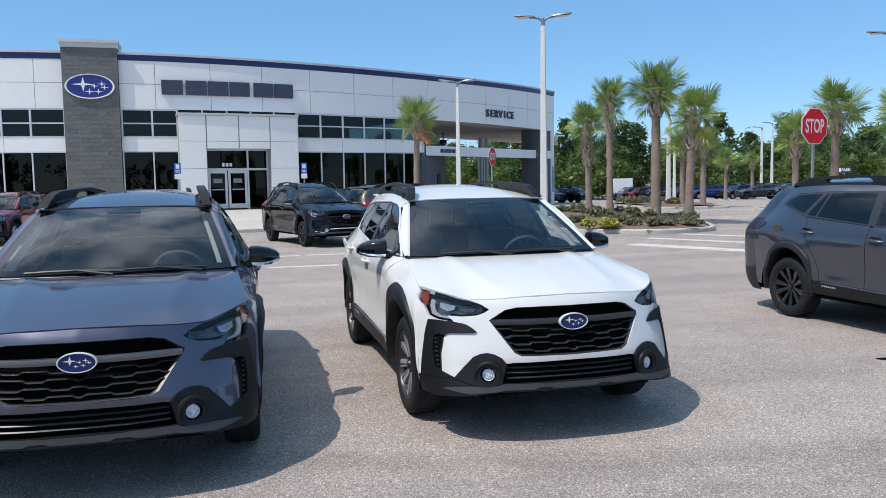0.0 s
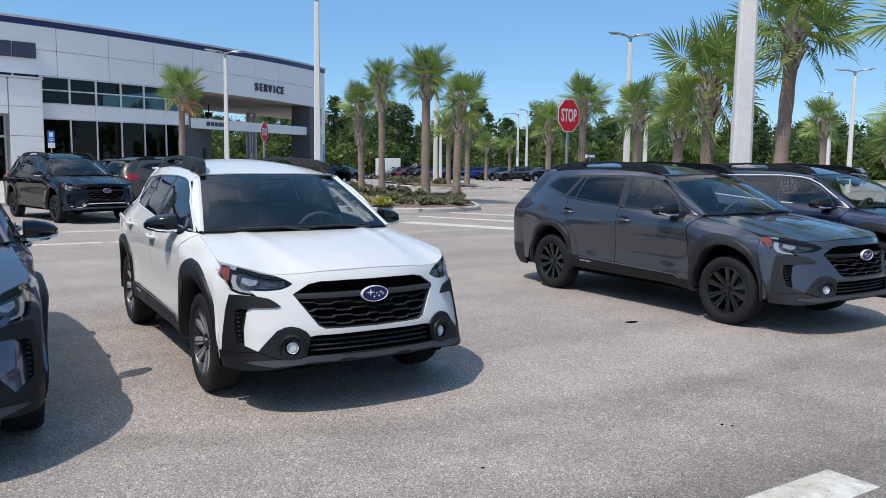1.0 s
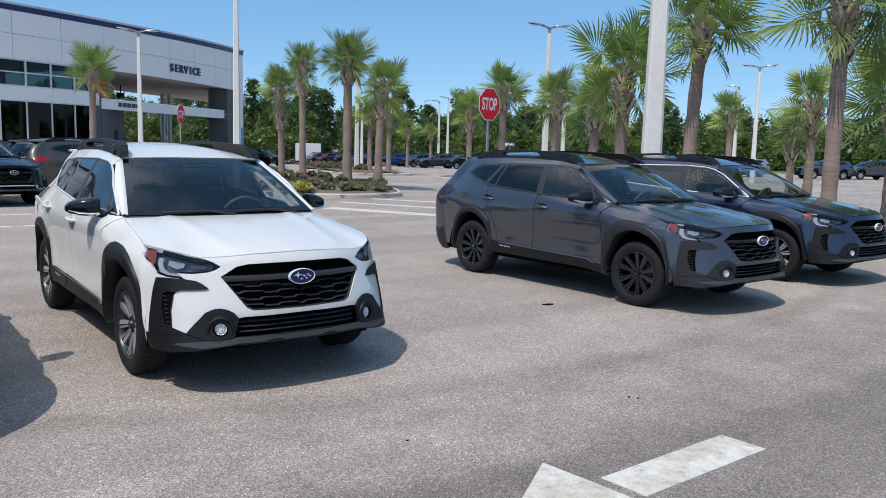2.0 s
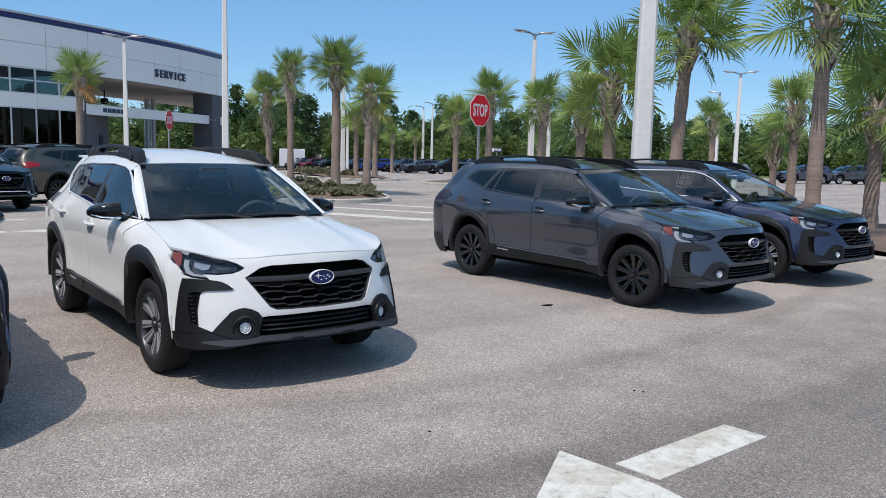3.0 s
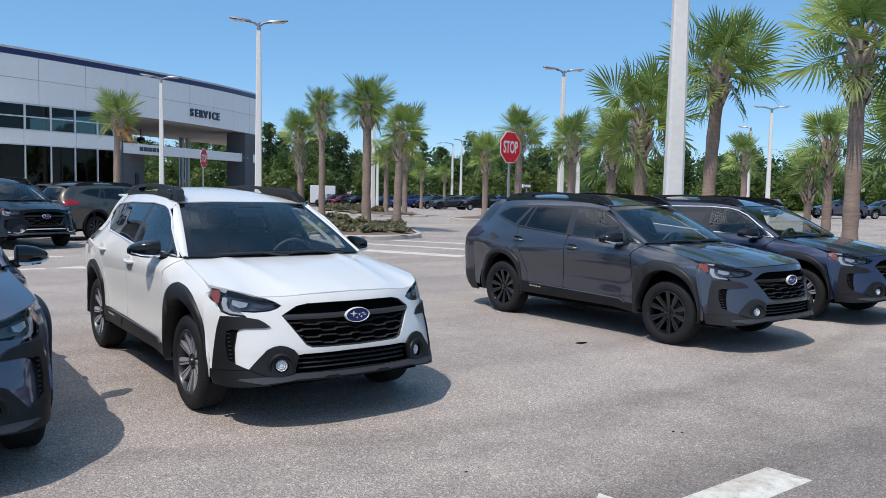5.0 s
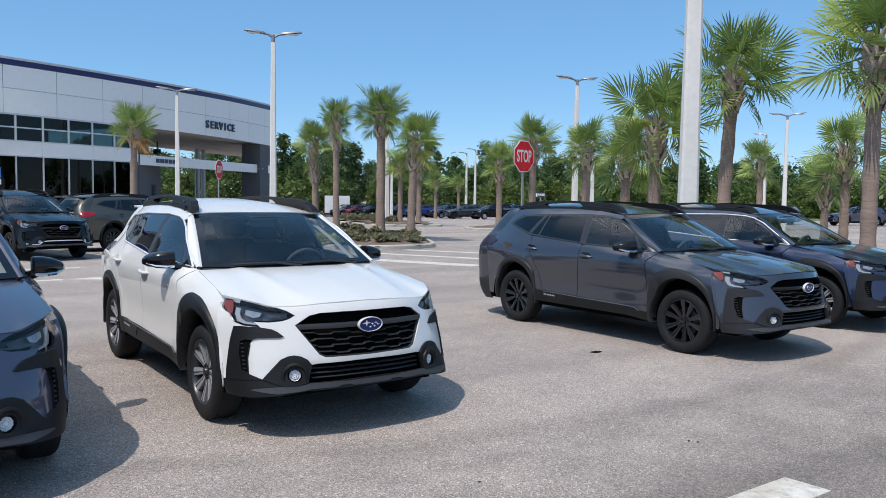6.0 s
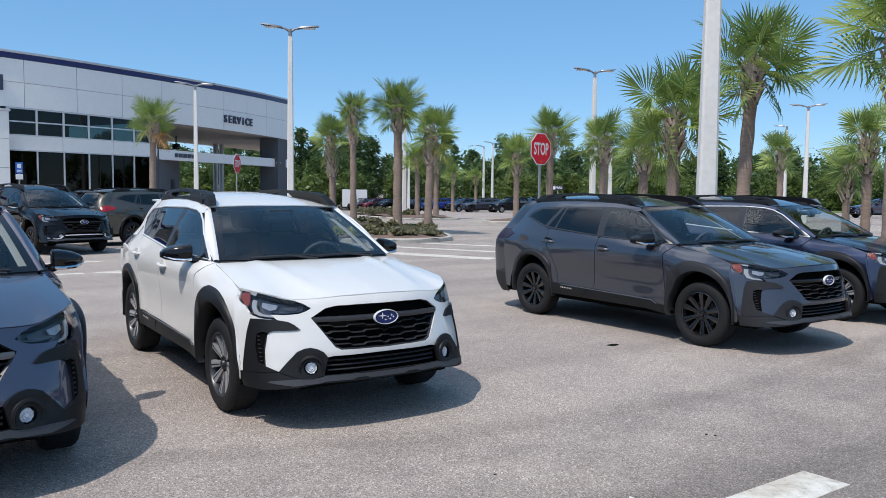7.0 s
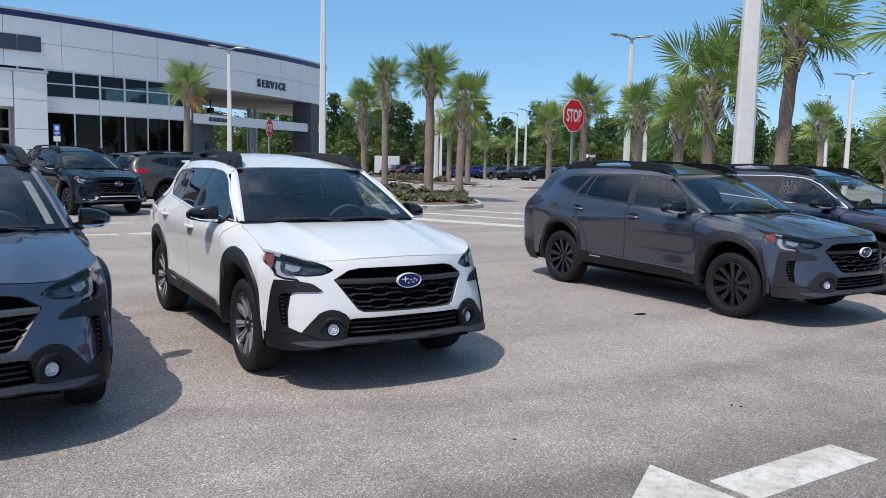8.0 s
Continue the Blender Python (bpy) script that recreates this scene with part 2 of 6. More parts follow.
M = {
    "asphalt": asphalt_mat(),
    "paint_line": worn_paint_mat(),
    "concrete": surface("kerb_concrete", (0.46, 0.43, 0.38), 0.9, var=0.22, scale=3, bump=0.3),
    "pavement": surface("walk_concrete", (0.50, 0.46, 0.40), 0.9, var=0.12, scale=1.2, bump=0.15),
    "mulch": surface("mulch", (0.17, 0.115, 0.085), 0.95, var=0.5, scale=5, bump=1.0, bscale=25),
    "grass": surface("lawn", (0.12, 0.17, 0.045), 0.95, var=0.35, scale=2, bump=0.8, bscale=20),
    "white_paint": car_paint("white_car_paint", (0.69, 0.68, 0.65), 0.0),
    "slate_paint": car_paint("slate_grey_car_paint", (0.086, 0.086, 0.124), 0.8, 1.62, 0.44),
    "grey_paint": car_paint("dark_grey_car_paint", (0.062, 0.066, 0.083), 0.7, 1.68, 0.38),
    "navy_paint": car_paint("navy_car_paint", (0.036, 0.044, 0.082), 0.8, 1.60, 0.4),
    "black_paint": car_paint("black_car_paint", (0.004, 0.004, 0.005), 0.0, 1.34),
    "bronze_paint": car_paint("bronze_green_car_paint", (0.078, 0.075, 0.064), 0.5),
    "red_paint": car_paint("red_car_paint", (0.22, 0.012, 0.022), 0.4),
    "blue_paint": car_paint("blue_car_paint", (0.012, 0.035, 0.22), 0.4),
    "silver_paint": car_paint("silver_car_paint", (0.33, 0.34, 0.35), 0.6),
    "cladding": surface("textured_black_plastic", (0.0105, 0.0108, 0.0115), 0.48, var=0.2, scale=20, bump=0.06, bscale=500, spec=0.25),
    "grey_trim": surface("dark_grey_trim", (0.022, 0.0222, 0.024), 0.46, var=0.12, scale=12, spec=0.25),
    "wing_grey": surface("satin_grey_grille_wing", (0.17, 0.175, 0.185), 0.35, 0.7, var=0.08, scale=12),
    "wing_dark": surface("dark_satin_grille_wing", (0.050, 0.051, 0.055), 0.34, 0.3, var=0.08, scale=12),
    "skid": surface("grey_skid_plastic", (0.045, 0.046, 0.05), 0.45, var=0.12, scale=12),
    "gloss_black": surface("gloss_black_trim", (0.006, 0.006, 0.007), 0.12, var=0.1, coat=0.25, spec=0.35),
    "grille_black": surface("grille_plastic", (0.024, 0.0245, 0.027), 0.40, var=0.2, spec=0.5),
    # near-black: the shade inside hollows put into the colour; tar spots too
    "void": surface("hollow_shade_tar_black", (0.004, 0.004, 0.004), 0.9, var=0.2, spec=0.05),
    "rubber": surface("tyre_rubber", (0.0165, 0.0167, 0.0178), 0.75, var=0.25, scale=10, bump=0.1, bscale=200, spec=0.2),
    "chrome": surface("chrome", (0.75, 0.76, 0.78), 0.12, 1.0, var=0.04),
    "machined": surface("machined_alloy", (0.54, 0.54, 0.56), 0.28, 0.6, var=0.06, scale=20),
    "rim_dark": surface("dark_alloy", (0.045, 0.046, 0.05), 0.35, 0.6, var=0.1),
    "rim_black": surface("gloss_black_alloy", (0.008, 0.008, 0.009), 0.10, 0.0, var=0.1, coat=0.5, spec=0.45),
    "disc": surface("brake_disc", (0.12, 0.115, 0.11), 0.6, 0.6, var=0.1),
    "badge_silver": surface("bright_badge_metal", (0.82, 0.83, 0.85), 0.25, 0.25, var=0.04),
    "badge_blue": surface("badge_blue_enamel", (0.006, 0.018, 0.11), 0.25, var=0.1, coat=0.1),
    "sign_field": surface("blue_sign_enamel", (0.012, 0.022, 0.19), 0.3, var=0.1, coat=0.3),
    "windscreen": pane_glass("windscreen_glass", (0.80, 0.86, 0.87), 1.0, 1.72),
    "side_glass": pane_glass("side_window_glass", (0.88, 0.92, 0.905), 1.0, 1.7),
    "privacy": pane_glass("privacy_glass", (0.05, 0.055, 0.06), 1.0, 1.66),
    "lens": pane_glass("clear_lens", (0.93, 0.94, 0.95)),
    "red_lens": surface("red_tail_lens", (0.020, 0.002, 0.003), 0.15, var=0.1, coat=0.2),
    "red_bright": surface("bright_red_tail_lens", (0.26, 0.010, 0.016), 0.15, var=0.1, coat=0.2),
    "amber": surface("amber_reflector", (0.23, 0.036, 0.009), 0.25, var=0.1, coat=0.4),
    "reflector": surface("lamp_reflector", (0.85, 0.86, 0.88), 0.22, 0.2, var=0.08, scale=40),
    "headlight_dark": surface("headlight_bezel", (0.13, 0.13, 0.138), 0.25, 0.3, var=0.2, scale=25),
    "drl": surface("white_light_guide", (0.37, 0.38, 0.40), 0.3, var=0.05),
    "lamp_pale": surface("pale_lamp_inner", (0.42, 0.42, 0.44), 0.28, 0.5, var=0.25, scale=30),
    "lamp_grey": surface("grey_lamp_inner", (0.07, 0.07, 0.08), 0.3, 0.3, var=0.25, scale=30),
    "seat": surface("black_seat_cloth", (0.060, 0.062, 0.068), 0.85, var=0.2, scale=15),
    "cabin": surface("dark_cabin_trim", (0.062, 0.066, 0.074), 0.7, var=0.15),
    "headliner": surface("pale_headliner", (0.42, 0.41, 0.39), 0.9, var=0.06),
    "panel": surface("white_metal_panel", (0.82, 0.806, 0.785), 0.5, 0.0, var=0.035, scale=0.8),
    "panel_joint": surface("panel_joint", (0.36, 0.36, 0.37), 0.8, var=0.1),
    "soffit": surface("soffit_stucco", (0.52, 0.47, 0.42), 0.9, var=0.06, scale=1),
    "roof_blue": surface("navy_roof_edge", (0.016, 0.020, 0.11), 0.4, var=0.1, scale=2),
    "roof_white": surface("roof_coping", (0.52, 0.53, 0.55), 0.5, var=0.05, scale=2),
    "stone": stone_mat(),
    "pier": surface("grey_stucco", (0.105, 0.11, 0.12), 0.9, var=0.12, scale=1.5, bump=0.2),
    "mullion": surface("white_aluminium", (0.62, 0.63, 0.64), 0.4, 0.3, var=0.05),
    "bld_glass": pane_glass("building_glass", (0.012, 0.018, 0.020), 0.45, 1.5),
    "upper_glass": pane_glass("clerestory_glass", (0.24, 0.31, 0.31), 0.6, 1.5),
    "sign_navy": surface("navy_sign_letters", (0.045, 0.05, 0.085), 0.4, var=0.12, scale=4),
    "pole": surface("concrete_pole", (0.70, 0.68, 0.64), 0.75, var=0.08, scale=2, bump=0.1),
    "luminaire": surface("grey_luminaire", (0.26, 0.27, 0.29), 0.4, 0.5, var=0.08),
    "stop_red": surface("stop_sign_red", (0.72, 0.012, 0.03), 0.5, var=0.1, scale=4),
    "sign_white": surface("sign_white", (0.78, 0.78, 0.78), 0.45, var=0.05),
    "galv": surface("galvanised_steel", (0.42, 0.43, 0.44), 0.45, 0.8, var=0.12, scale=10),
    "sign_blue": surface("sign_blue", (0.015, 0.12, 0.50), 0.4, var=0.06),
    "poster": surface("pale_blue_poster", (0.16, 0.33, 0.55), 0.5, var=0.45, scale=5),
    "trunk": trunk_mat(),
    "boot": surface("palm_boots", (0.47, 0.385, 0.305), 0.95, var=0.45, scale=9, bump=0.6),
    "frond": leaf_mat("palm_frond", (0.060, 0.132, 0.046), (0.33, 0.42, 0.10), 1.2, 0.34, 0.42),
    "frond_yellow": leaf_mat("palm_frond_yellowing", (0.20, 0.23, 0.05), (0.38, 0.38, 0.10)),
    "frond_dead": leaf_mat("palm_frond_dead", (0.30, 0.13, 0.045), (0.52, 0.30, 0.12)),
    "pine": leaf_mat("pine_foliage", (0.036, 0.078, 0.027), (0.120, 0.180, 0.062), 0.15),
    "broad": leaf_mat("broadleaf_foliage", (0.05, 0.105, 0.032), (0.165, 0.240, 0.072), 0.15),
    "thicket": leaf_mat("thicket_foliage", (0.075, 0.125, 0.032), (0.21, 0.27, 0.07), 0.2),
    "shrub": leaf_mat("shrub_leaves", (0.085, 0.085, 0.04), (0.215, 0.205, 0.10), 2.0),
    "shrub_gold": leaf_mat("golden_shrub_leaves", (0.18, 0.20, 0.03), (0.48, 0.44, 0.07), 2.0),
    "metal_dark": surface("dark_iron", (0.02, 0.02, 0.021), 0.5, 0.4, var=0.2),
    "trailer_white": surface("trailer_white", (0.66, 0.67, 0.68), 0.5, var=0.05),
}


# ---- mesh helpers ----
def mesh_of(name, bm, smooth=False, angle=None):
    me = bpy.data.meshes.new(name)
    bm.normal_update()
    bm.to_mesh(me)
    bm.free()
    if smooth:
        me.shade_smooth()
        if angle:
            me.set_sharp_from_angle(angle=radians(angle))
    return me


def part(name, bm, material, parent=None, label="", smooth=False, angle=35, at=None, kind=""):
    me = bm if isinstance(bm, bpy.types.Mesh) else mesh_of(name, bm, smooth, angle)
    if isinstance(material, str):
        material = M[material]
    if not me.materials:
        me.materials.append(material)
    ob = new(name, me)
    if me.materials[0] != material:
        ob.material_slots[0].link = 'OBJECT'
        ob.material_slots[0].material = material
    if parent is not None:
        ob.parent = parent
    if at is not None:
        ob.matrix_basis = at
    return tagged(ob, label=label, kind=kind)


def thing(name, m, label, category, group="", kind=""):
    e = new(name)
    e.empty_display_size = 0.2
    e.matrix_basis = m
    return tagged(e, label, category, group, kind)


def box(bm, x0, x1, y0, y1, z0, z1, bevel=0.0, m=None):
    r = bmesh.ops.create_cube(bm, size=1.0)
    vs = r["verts"]
    for v in vs:
        v.co = Vector((x0 + (v.co.x + .5) * (x1 - x0), y0 + (v.co.y + .5) * (y1 - y0), z0 + (v.co.z + .5) * (z1 - z0)))
    if bevel:
        es = list({e for v in vs for e in v.link_edges})
        r2 = bmesh.ops.bevel(bm, geom=es, offset=bevel, segments=2, affect='EDGES', profile=0.5)
        vs = list({v for f in r2["faces"] for v in f.verts} | {v for v in vs if v.is_valid})
    if m is not None:
        bmesh.ops.transform(bm, matrix=m, verts=vs)
    return bm


def boxed(*a, **k):
    return box(bmesh.new(), *a, **k)


def prism(bm, poly, z0, z1, bevel=0.0):
    """A plan polygon pulled up from z0 to z1."""
    lo = [bm.verts.new((x, y, z0)) for x, y in poly]
    hi = [bm.verts.new((x, y, z1)) for x, y in poly]
    n = len(poly)
    top = bm.faces.new(hi)
    bm.faces.new(lo[::-1])
    for i in range(n):
        bm.faces.new((lo[i], lo[(i + 1) % n], hi[(i + 1) % n], hi[i]))
    if bevel:
        bmesh.ops.bevel(bm, geom=list(top.edges), offset=bevel, segments=2, affect='EDGES', profile=0.5)
    return bm


def lathe(bm, prof, n=32, axis="z", closed=False, m=None):
    """Turns (r, h) points about an axis."""
    rings = []
    for r, h in prof:
        ring = []
        for i in range(n):
            a = 2 * math.pi * i / n
            c, s = r * math.cos(a), r * math.sin(a)
            co = {"z": (c, s, h), "x": (h, c, s), "y": (s, h, c)}[axis]
            v = bm.verts.new(co)
            if m is not None:
                v.co = m @ v.co
            ring.append(v)
        rings.append(ring)
    k = len(rings)
    for j in range(k if closed else k - 1):
        a, b = rings[j], rings[(j + 1) % k]
        for i in range(n):
            bm.faces.new((a[i], a[(i + 1) % n], b[(i + 1) % n], b[i]))
    return bm


def tube(bm, pts, radii, n=8, caps=True):
    """A round bar along points."""
    pts = [Vector(p) for p in pts]
    if not isinstance(radii, (list, tuple)):
        radii = [radii] * len(pts)
    rings = []
    for i, p in enumerate(pts):
        d = (pts[min(i + 1, len(pts) - 1)] - pts[max(i - 1, 0)]).normalized()
        u = d.orthogonal().normalized() if i == 0 else (u - d * u.dot(d)).normalized()
        w = d.cross(u)
        rings.append([bm.verts.new(p + (u * math.cos(2 * math.pi * k / n) + w * math.sin(2 * math.pi * k / n)) * radii[i]) for k in range(n)])
    for a, b in zip(rings, rings[1:]):
        for k in range(n):
            bm.faces.new((a[k], a[(k + 1) % n], b[(k + 1) % n], b[k]))
    if caps:
        bm.faces.new(rings[0][::-1])
        bm.faces.new(rings[-1])
    return bm


def curve(xs, ys):
    """A smooth line through points, held level past its ends."""
    xs, ys = list(xs), list(ys)
    n = len(xs)
    d = [(ys[i + 1] - ys[i]) / (xs[i + 1] - xs[i]) for i in range(n - 1)]
    t = [d[0]] + [0.0 if d[i - 1] * d[i] <= 0 else 2 * d[i - 1] * d[i] / (d[i - 1] + d[i]) for i in range(1, n - 1)] + [d[-1]]

    def f(x):
        if x <= xs[0]:
            return ys[0] + (x - xs[0]) * 0
        if x >= xs[-1]:
            return ys[-1]
        i = 0
        while x > xs[i + 1]:
            i += 1
        h = xs[i + 1] - xs[i]
        q = (x - xs[i]) / h
        return (ys[i] * (1 + 2 * q) * (1 - q) ** 2 + t[i] * h * q * (1 - q) ** 2
                + ys[i + 1] * q * q * (3 - 2 * q) + t[i + 1] * h * q * q * (q - 1))
    return f


def lettering(text, size, depth):
    """Raised letters as a mesh, centred, standing in the xz plane and facing -y."""
    cu = bpy.data.curves.new("letters", 'FONT')
    cu.body, cu.size, cu.extrude, cu.offset = text, size, depth, .022 * size
    cu.align_x, cu.align_y = 'CENTER', 'CENTER'
    tmp = bpy.data.objects.new("letters", cu)
    scene.collection.objects.link(tmp)
    bpy.context.view_layer.update()
    me = bpy.data.meshes.new_from_object(tmp)
    bpy.data.objects.remove(tmp)
    bpy.data.curves.remove(cu)
    me.transform(pose(0, 0, 0, 90))
    me.materials.clear()
    return me

# ---- cars: one crossover estate body, shaped panel by panel ----
# Car space: x across (its left is +x), y from the front axle to the rear, z up.
WB = 2.745
AXLE = .045       # the front axle lies this far behind the origin
arch_in = curve([-30, 35, 55, 80, 110, 125, 150, 210], [.405, .412, .452, .462, .450, .440, .412, .400])
side_mid = curve([.20, .28, .36, .46, .60, .75, .88, .98, 1.06, 1.12, 1.30, 1.45, 1.52, 1.55, 1.58],
                 [.845, .890, .910, .916, .914, .922, .932, .928, .905, .872, .780, .690, .632, .600, .555])
hood_side = curve([-.42, -.30, 0, .25, .42, .6], [.925, .962, 1.02, 1.06, 1.088, 1.10])
roof_side = curve([1.0, 1.19, 1.5, 2.2, 3.0, 3.4], [1.50, 1.512, 1.548, 1.572, 1.548, 1.50])
tail_taper = curve([2.6, 3.0, 3.3, 3.55], [0, .018, .055, .10])
tail_in = curve([2.2, 2.8, 3.3, 3.55], [0, .03, .09, .13])


def mixv(a, b, k):
    return a + (b - a) * k


def ease(a, b, x):
    k = min(1, max(0, (x - a) / (b - a)))
    return k * k * (3 - 2 * k)


def side_x(y, z):
    x = side_mid(z)
    if y < .62:
        top = hood_side(y)
        xt = mixv(.858, .80, ease(-.45, .45, y))
        base = side_mid(min(z, .88))
        q = max(0.0, (z - (top - .22)) / .22)
        xf = base - (base - xt) * min(q, 1.3) ** 2.2
        x = mixv(xf, x, ease(.40, .62, y))
        x -= .03 * ease(0.0, -.45, y)
    x -= .040 * ease(1.5, .5, y) * ease(1.02, 1.10, z)
    up = ease(1.0, 1.3, z)
    x -= tail_taper(y) + tail_in(y) * up
    for c in (AXLE, WB + AXLE):
        d = math.hypot(y - c, z - .40)
        x += .012 * math.exp(-((d - .46) / .10) ** 2)
    x -= .006 * math.exp(-((z - .64) / .12) ** 2) * ease(.5, .8, y) * ease(2.4, 2.1, y)
    return x


def side_map(y, z):
    return Vector((side_x(y, z), y, z))


fr_s = [0, .2, .4, .55, .7, .85, 1.0]
lo_x, lo_y = curve(fr_s, [0, .22, .44, .60, .74, .845, .905]), curve(fr_s, [-.925, -.918, -.884, -.828, -.738, -.598, -.42])
hi_x, hi_y = curve(fr_s, [0, .19, .38, .525, .665, .790, .862]), curve(fr_s, [-.872, -.857, -.798, -.726, -.635, -.512, -.30])
nose = curve([.20, .27, .34, .42, .50, .56, .68, .80, .88, .97], [.11, .04, .0, .0, -.005, -.018, -.012, .0, .012, .06])


def front_end(z):
    return mixv(-.42, -.30, (z - .45) / (.965 - .45))


def front_map(s, z):
    a, k = abs(s), (z - .40) / .50
    k = min(1.2, max(-.3, k))
    x, y = mixv(lo_x(a), hi_x(a), k), mixv(lo_y(a), hi_y(a), k)
    y += nose(z) * (1 - a * a)
    w = ease(.80, 1.0, a)
    ye = front_end(z)
    x, y = mixv(x, side_x(ye, z), w), mixv(y, ye, w)
    return Vector((math.copysign(x, s), y, z))


def front_s(x, z):
    lo, hi = 0.0, 1.0
    for _ in range(30):
        m = (lo + hi) / 2
        if front_map(m, z).x < x:
            lo = m
        else:
            hi = m
    return lo


lead_pts = [(0, .936), (.30, .927), (.505, .910), (.60, .908), (.72, .936), (.855, .966)]
lead_x = [p[0] / .855 for p in lead_pts]
lead_co = [front_map(front_s(x, z), z) for x, z in lead_pts]
lead_y, lead_z = curve(lead_x, [c.y for c in lead_co]), curve(lead_x, [c.z for c in lead_co])


def hood_map(p, t):
    a = abs(p)
    f = Vector((.862 * a, lead_y(a) + .006, lead_z(a) + .004))
    r = Vector((.80 * a, .275 + .135 * a * a, 1.098 - .012 * a * a))
    e = 1 + .55 * (1 - a ** 4)
    z = mixv(f.z, r.z, 1 - (1 - t) ** e)
    z += .010 * math.exp(-((a - .62 + .16 * (1 - t)) / .07) ** 2) * ease(0, .25, t)
    return Vector((math.copysign(mixv(f.x, r.x, t), p), mixv(f.y, r.y, t), z))


def screen_map(u, v):
    b = Vector((.762 * u, .30 + .125 * u * u, 1.104 + .002 * u * u))
    t = Vector((.586 * u, 1.13 + .06 * u * u, 1.524 - .012 * u * u))
    p = b.lerp(t, v)
    return p + Vector((0, -.02, .035)) * (4 * v * (1 - v)) * (1 - .7 * u * u)


roof_mid = curve([1.13, 1.35, 1.7, 2.2, 3.0, 3.5], [1.528, 1.575, 1.628, 1.652, 1.630, 1.568])


def roof_map(u, v):
    y = mixv(1.13 + .06 * u * u, 3.52 - .30 * u * u, v)
    ze = roof_side(y)
    z = ze + (roof_mid(y) - ze) * (1 - abs(u) ** 2.5)
    return Vector((u * side_x(y, ze), y, z))


def tail_end(z):
    return curve([.25, .6, 1.0, 1.25, 1.5, 1.6], [3.40, 3.48, 3.50, 3.40, 3.20, 3.15])(z)


tail_y = curve([.25, .35, .5, .75, .95, 1.1, 1.3, 1.5, 1.58], [3.74, 3.84, 3.90, 3.915, 3.88, 3.85, 3.75, 3.58, 3.50])


def tail_map(s, z):
    a = abs(s) * math.pi / 2
    ye = tail_end(z)
    xe = side_x(ye, z)
    return Vector((math.copysign(xe * math.sin(a) ** .72, s), ye + (tail_y(z) - ye) * max(0, math.cos(a)) ** .5, z))


def inside(poly, x, y):
    hit, n = False, len(poly)
    for i in range(n):
        (x0, y0), (x1, y1) = poly[i], poly[(i + 1) % n]
        if (y0 > y) != (y1 > y) and x < (x1 - x0) * (y - y0) / (y1 - y0) + x0:
            hit = not hit
    return hit


def shrink(poly, g):
    """The polygon with all its edges moved in by g."""
    n = len(poly)
    area = sum(poly[i][0] * poly[(i + 1) % n][1] - poly[(i + 1) % n][0] * poly[i][1] for i in range(n))
    sg = 1 if area > 0 else -1
    out = []
    for i in range(n):
        a, b, c = Vector(poly[i - 1]), Vector(poly[i]), Vector(poly[(i + 1) % n])
        d0, d1 = (b - a).normalized(), (c - b).normalized()
        n0, n1 = Vector((-d0.y, d0.x)) * sg, Vector((-d1.y, d1.x)) * sg
        m = n0 + n1
        m = m / max(.35, m.dot(n0)) if m.length > 1e-6 else n0
        p = b + m * g
        out.append((p.x, p.y))
    return out


def flat_grid(u0, u1, v0, v1, nu, nv):
    bm = bmesh.new()
    bmesh.ops.create_grid(bm, x_segments=nu, y_segments=nv, size=0.5)
    for v in bm.verts:
        v.co = Vector((u0 + (v.co.x + .5) * (u1 - u0), v0 + (v.co.y + .5) * (v1 - v0), 0))
    return bm


def cut_panels(dom, size, regions, fmap, outward, depth=.018):
    """Cuts a flat sheet along the outlines of its regions and folds each one onto the body. Returns meshes by name."""
    u0, u1, v0, v1 = dom
    bm = flat_grid(u0, u1, v0, v1, *size)
    du, dv = (u1 - u0) / size[0], (v1 - v0) / size[1]
    for _, poly in regions:
        n = len(poly)
        for i in range(n):
            a, b = Vector((*poly[i], 0)), Vector((*poly[(i + 1) % n], 0))
            if (b - a).length < 1e-6:
                continue
            x0, x1 = min(a.x, b.x) - du * .6, max(a.x, b.x) + du * .6
            y0, y1 = min(a.y, b.y) - dv * .6, max(a.y, b.y) + dv * .6
            fs = []
            for f in bm.faces:
                xs = [v.co.x for v in f.verts]
                ys = [v.co.y for v in f.verts]
                if min(xs) < x1 and max(xs) > x0 and min(ys) < y1 and max(ys) > y0:
                    fs.append(f)
            geom = fs + list({e for f in fs for e in f.edges}) + list({v for f in fs for v in f.verts})
            d = b - a
            bmesh.ops.bisect_plane(bm, geom=geom, plane_co=a, plane_no=Vector((-d.y, d.x, 0)).normalized(), dist=1e-5)
    taken, out = set(), {}
    for name, poly in regions:
        faces = []
        for f in bm.faces:
            if f not in taken:
                c = f.calc_center_median()
                if inside(poly, c.x, c.y):
                    taken.add(f)
                    faces.append(f)
        if name:
            out[name] = fold(faces, fmap, outward, depth + LIFT.get(name, 0), LIFT.get(name, 0))
    bm.free()
    return out


LIFT = {"bumper_bracket": .012, "fog_pod": .016, "lower_bumper": .008, "skid_strip": .012, "sill": .012}


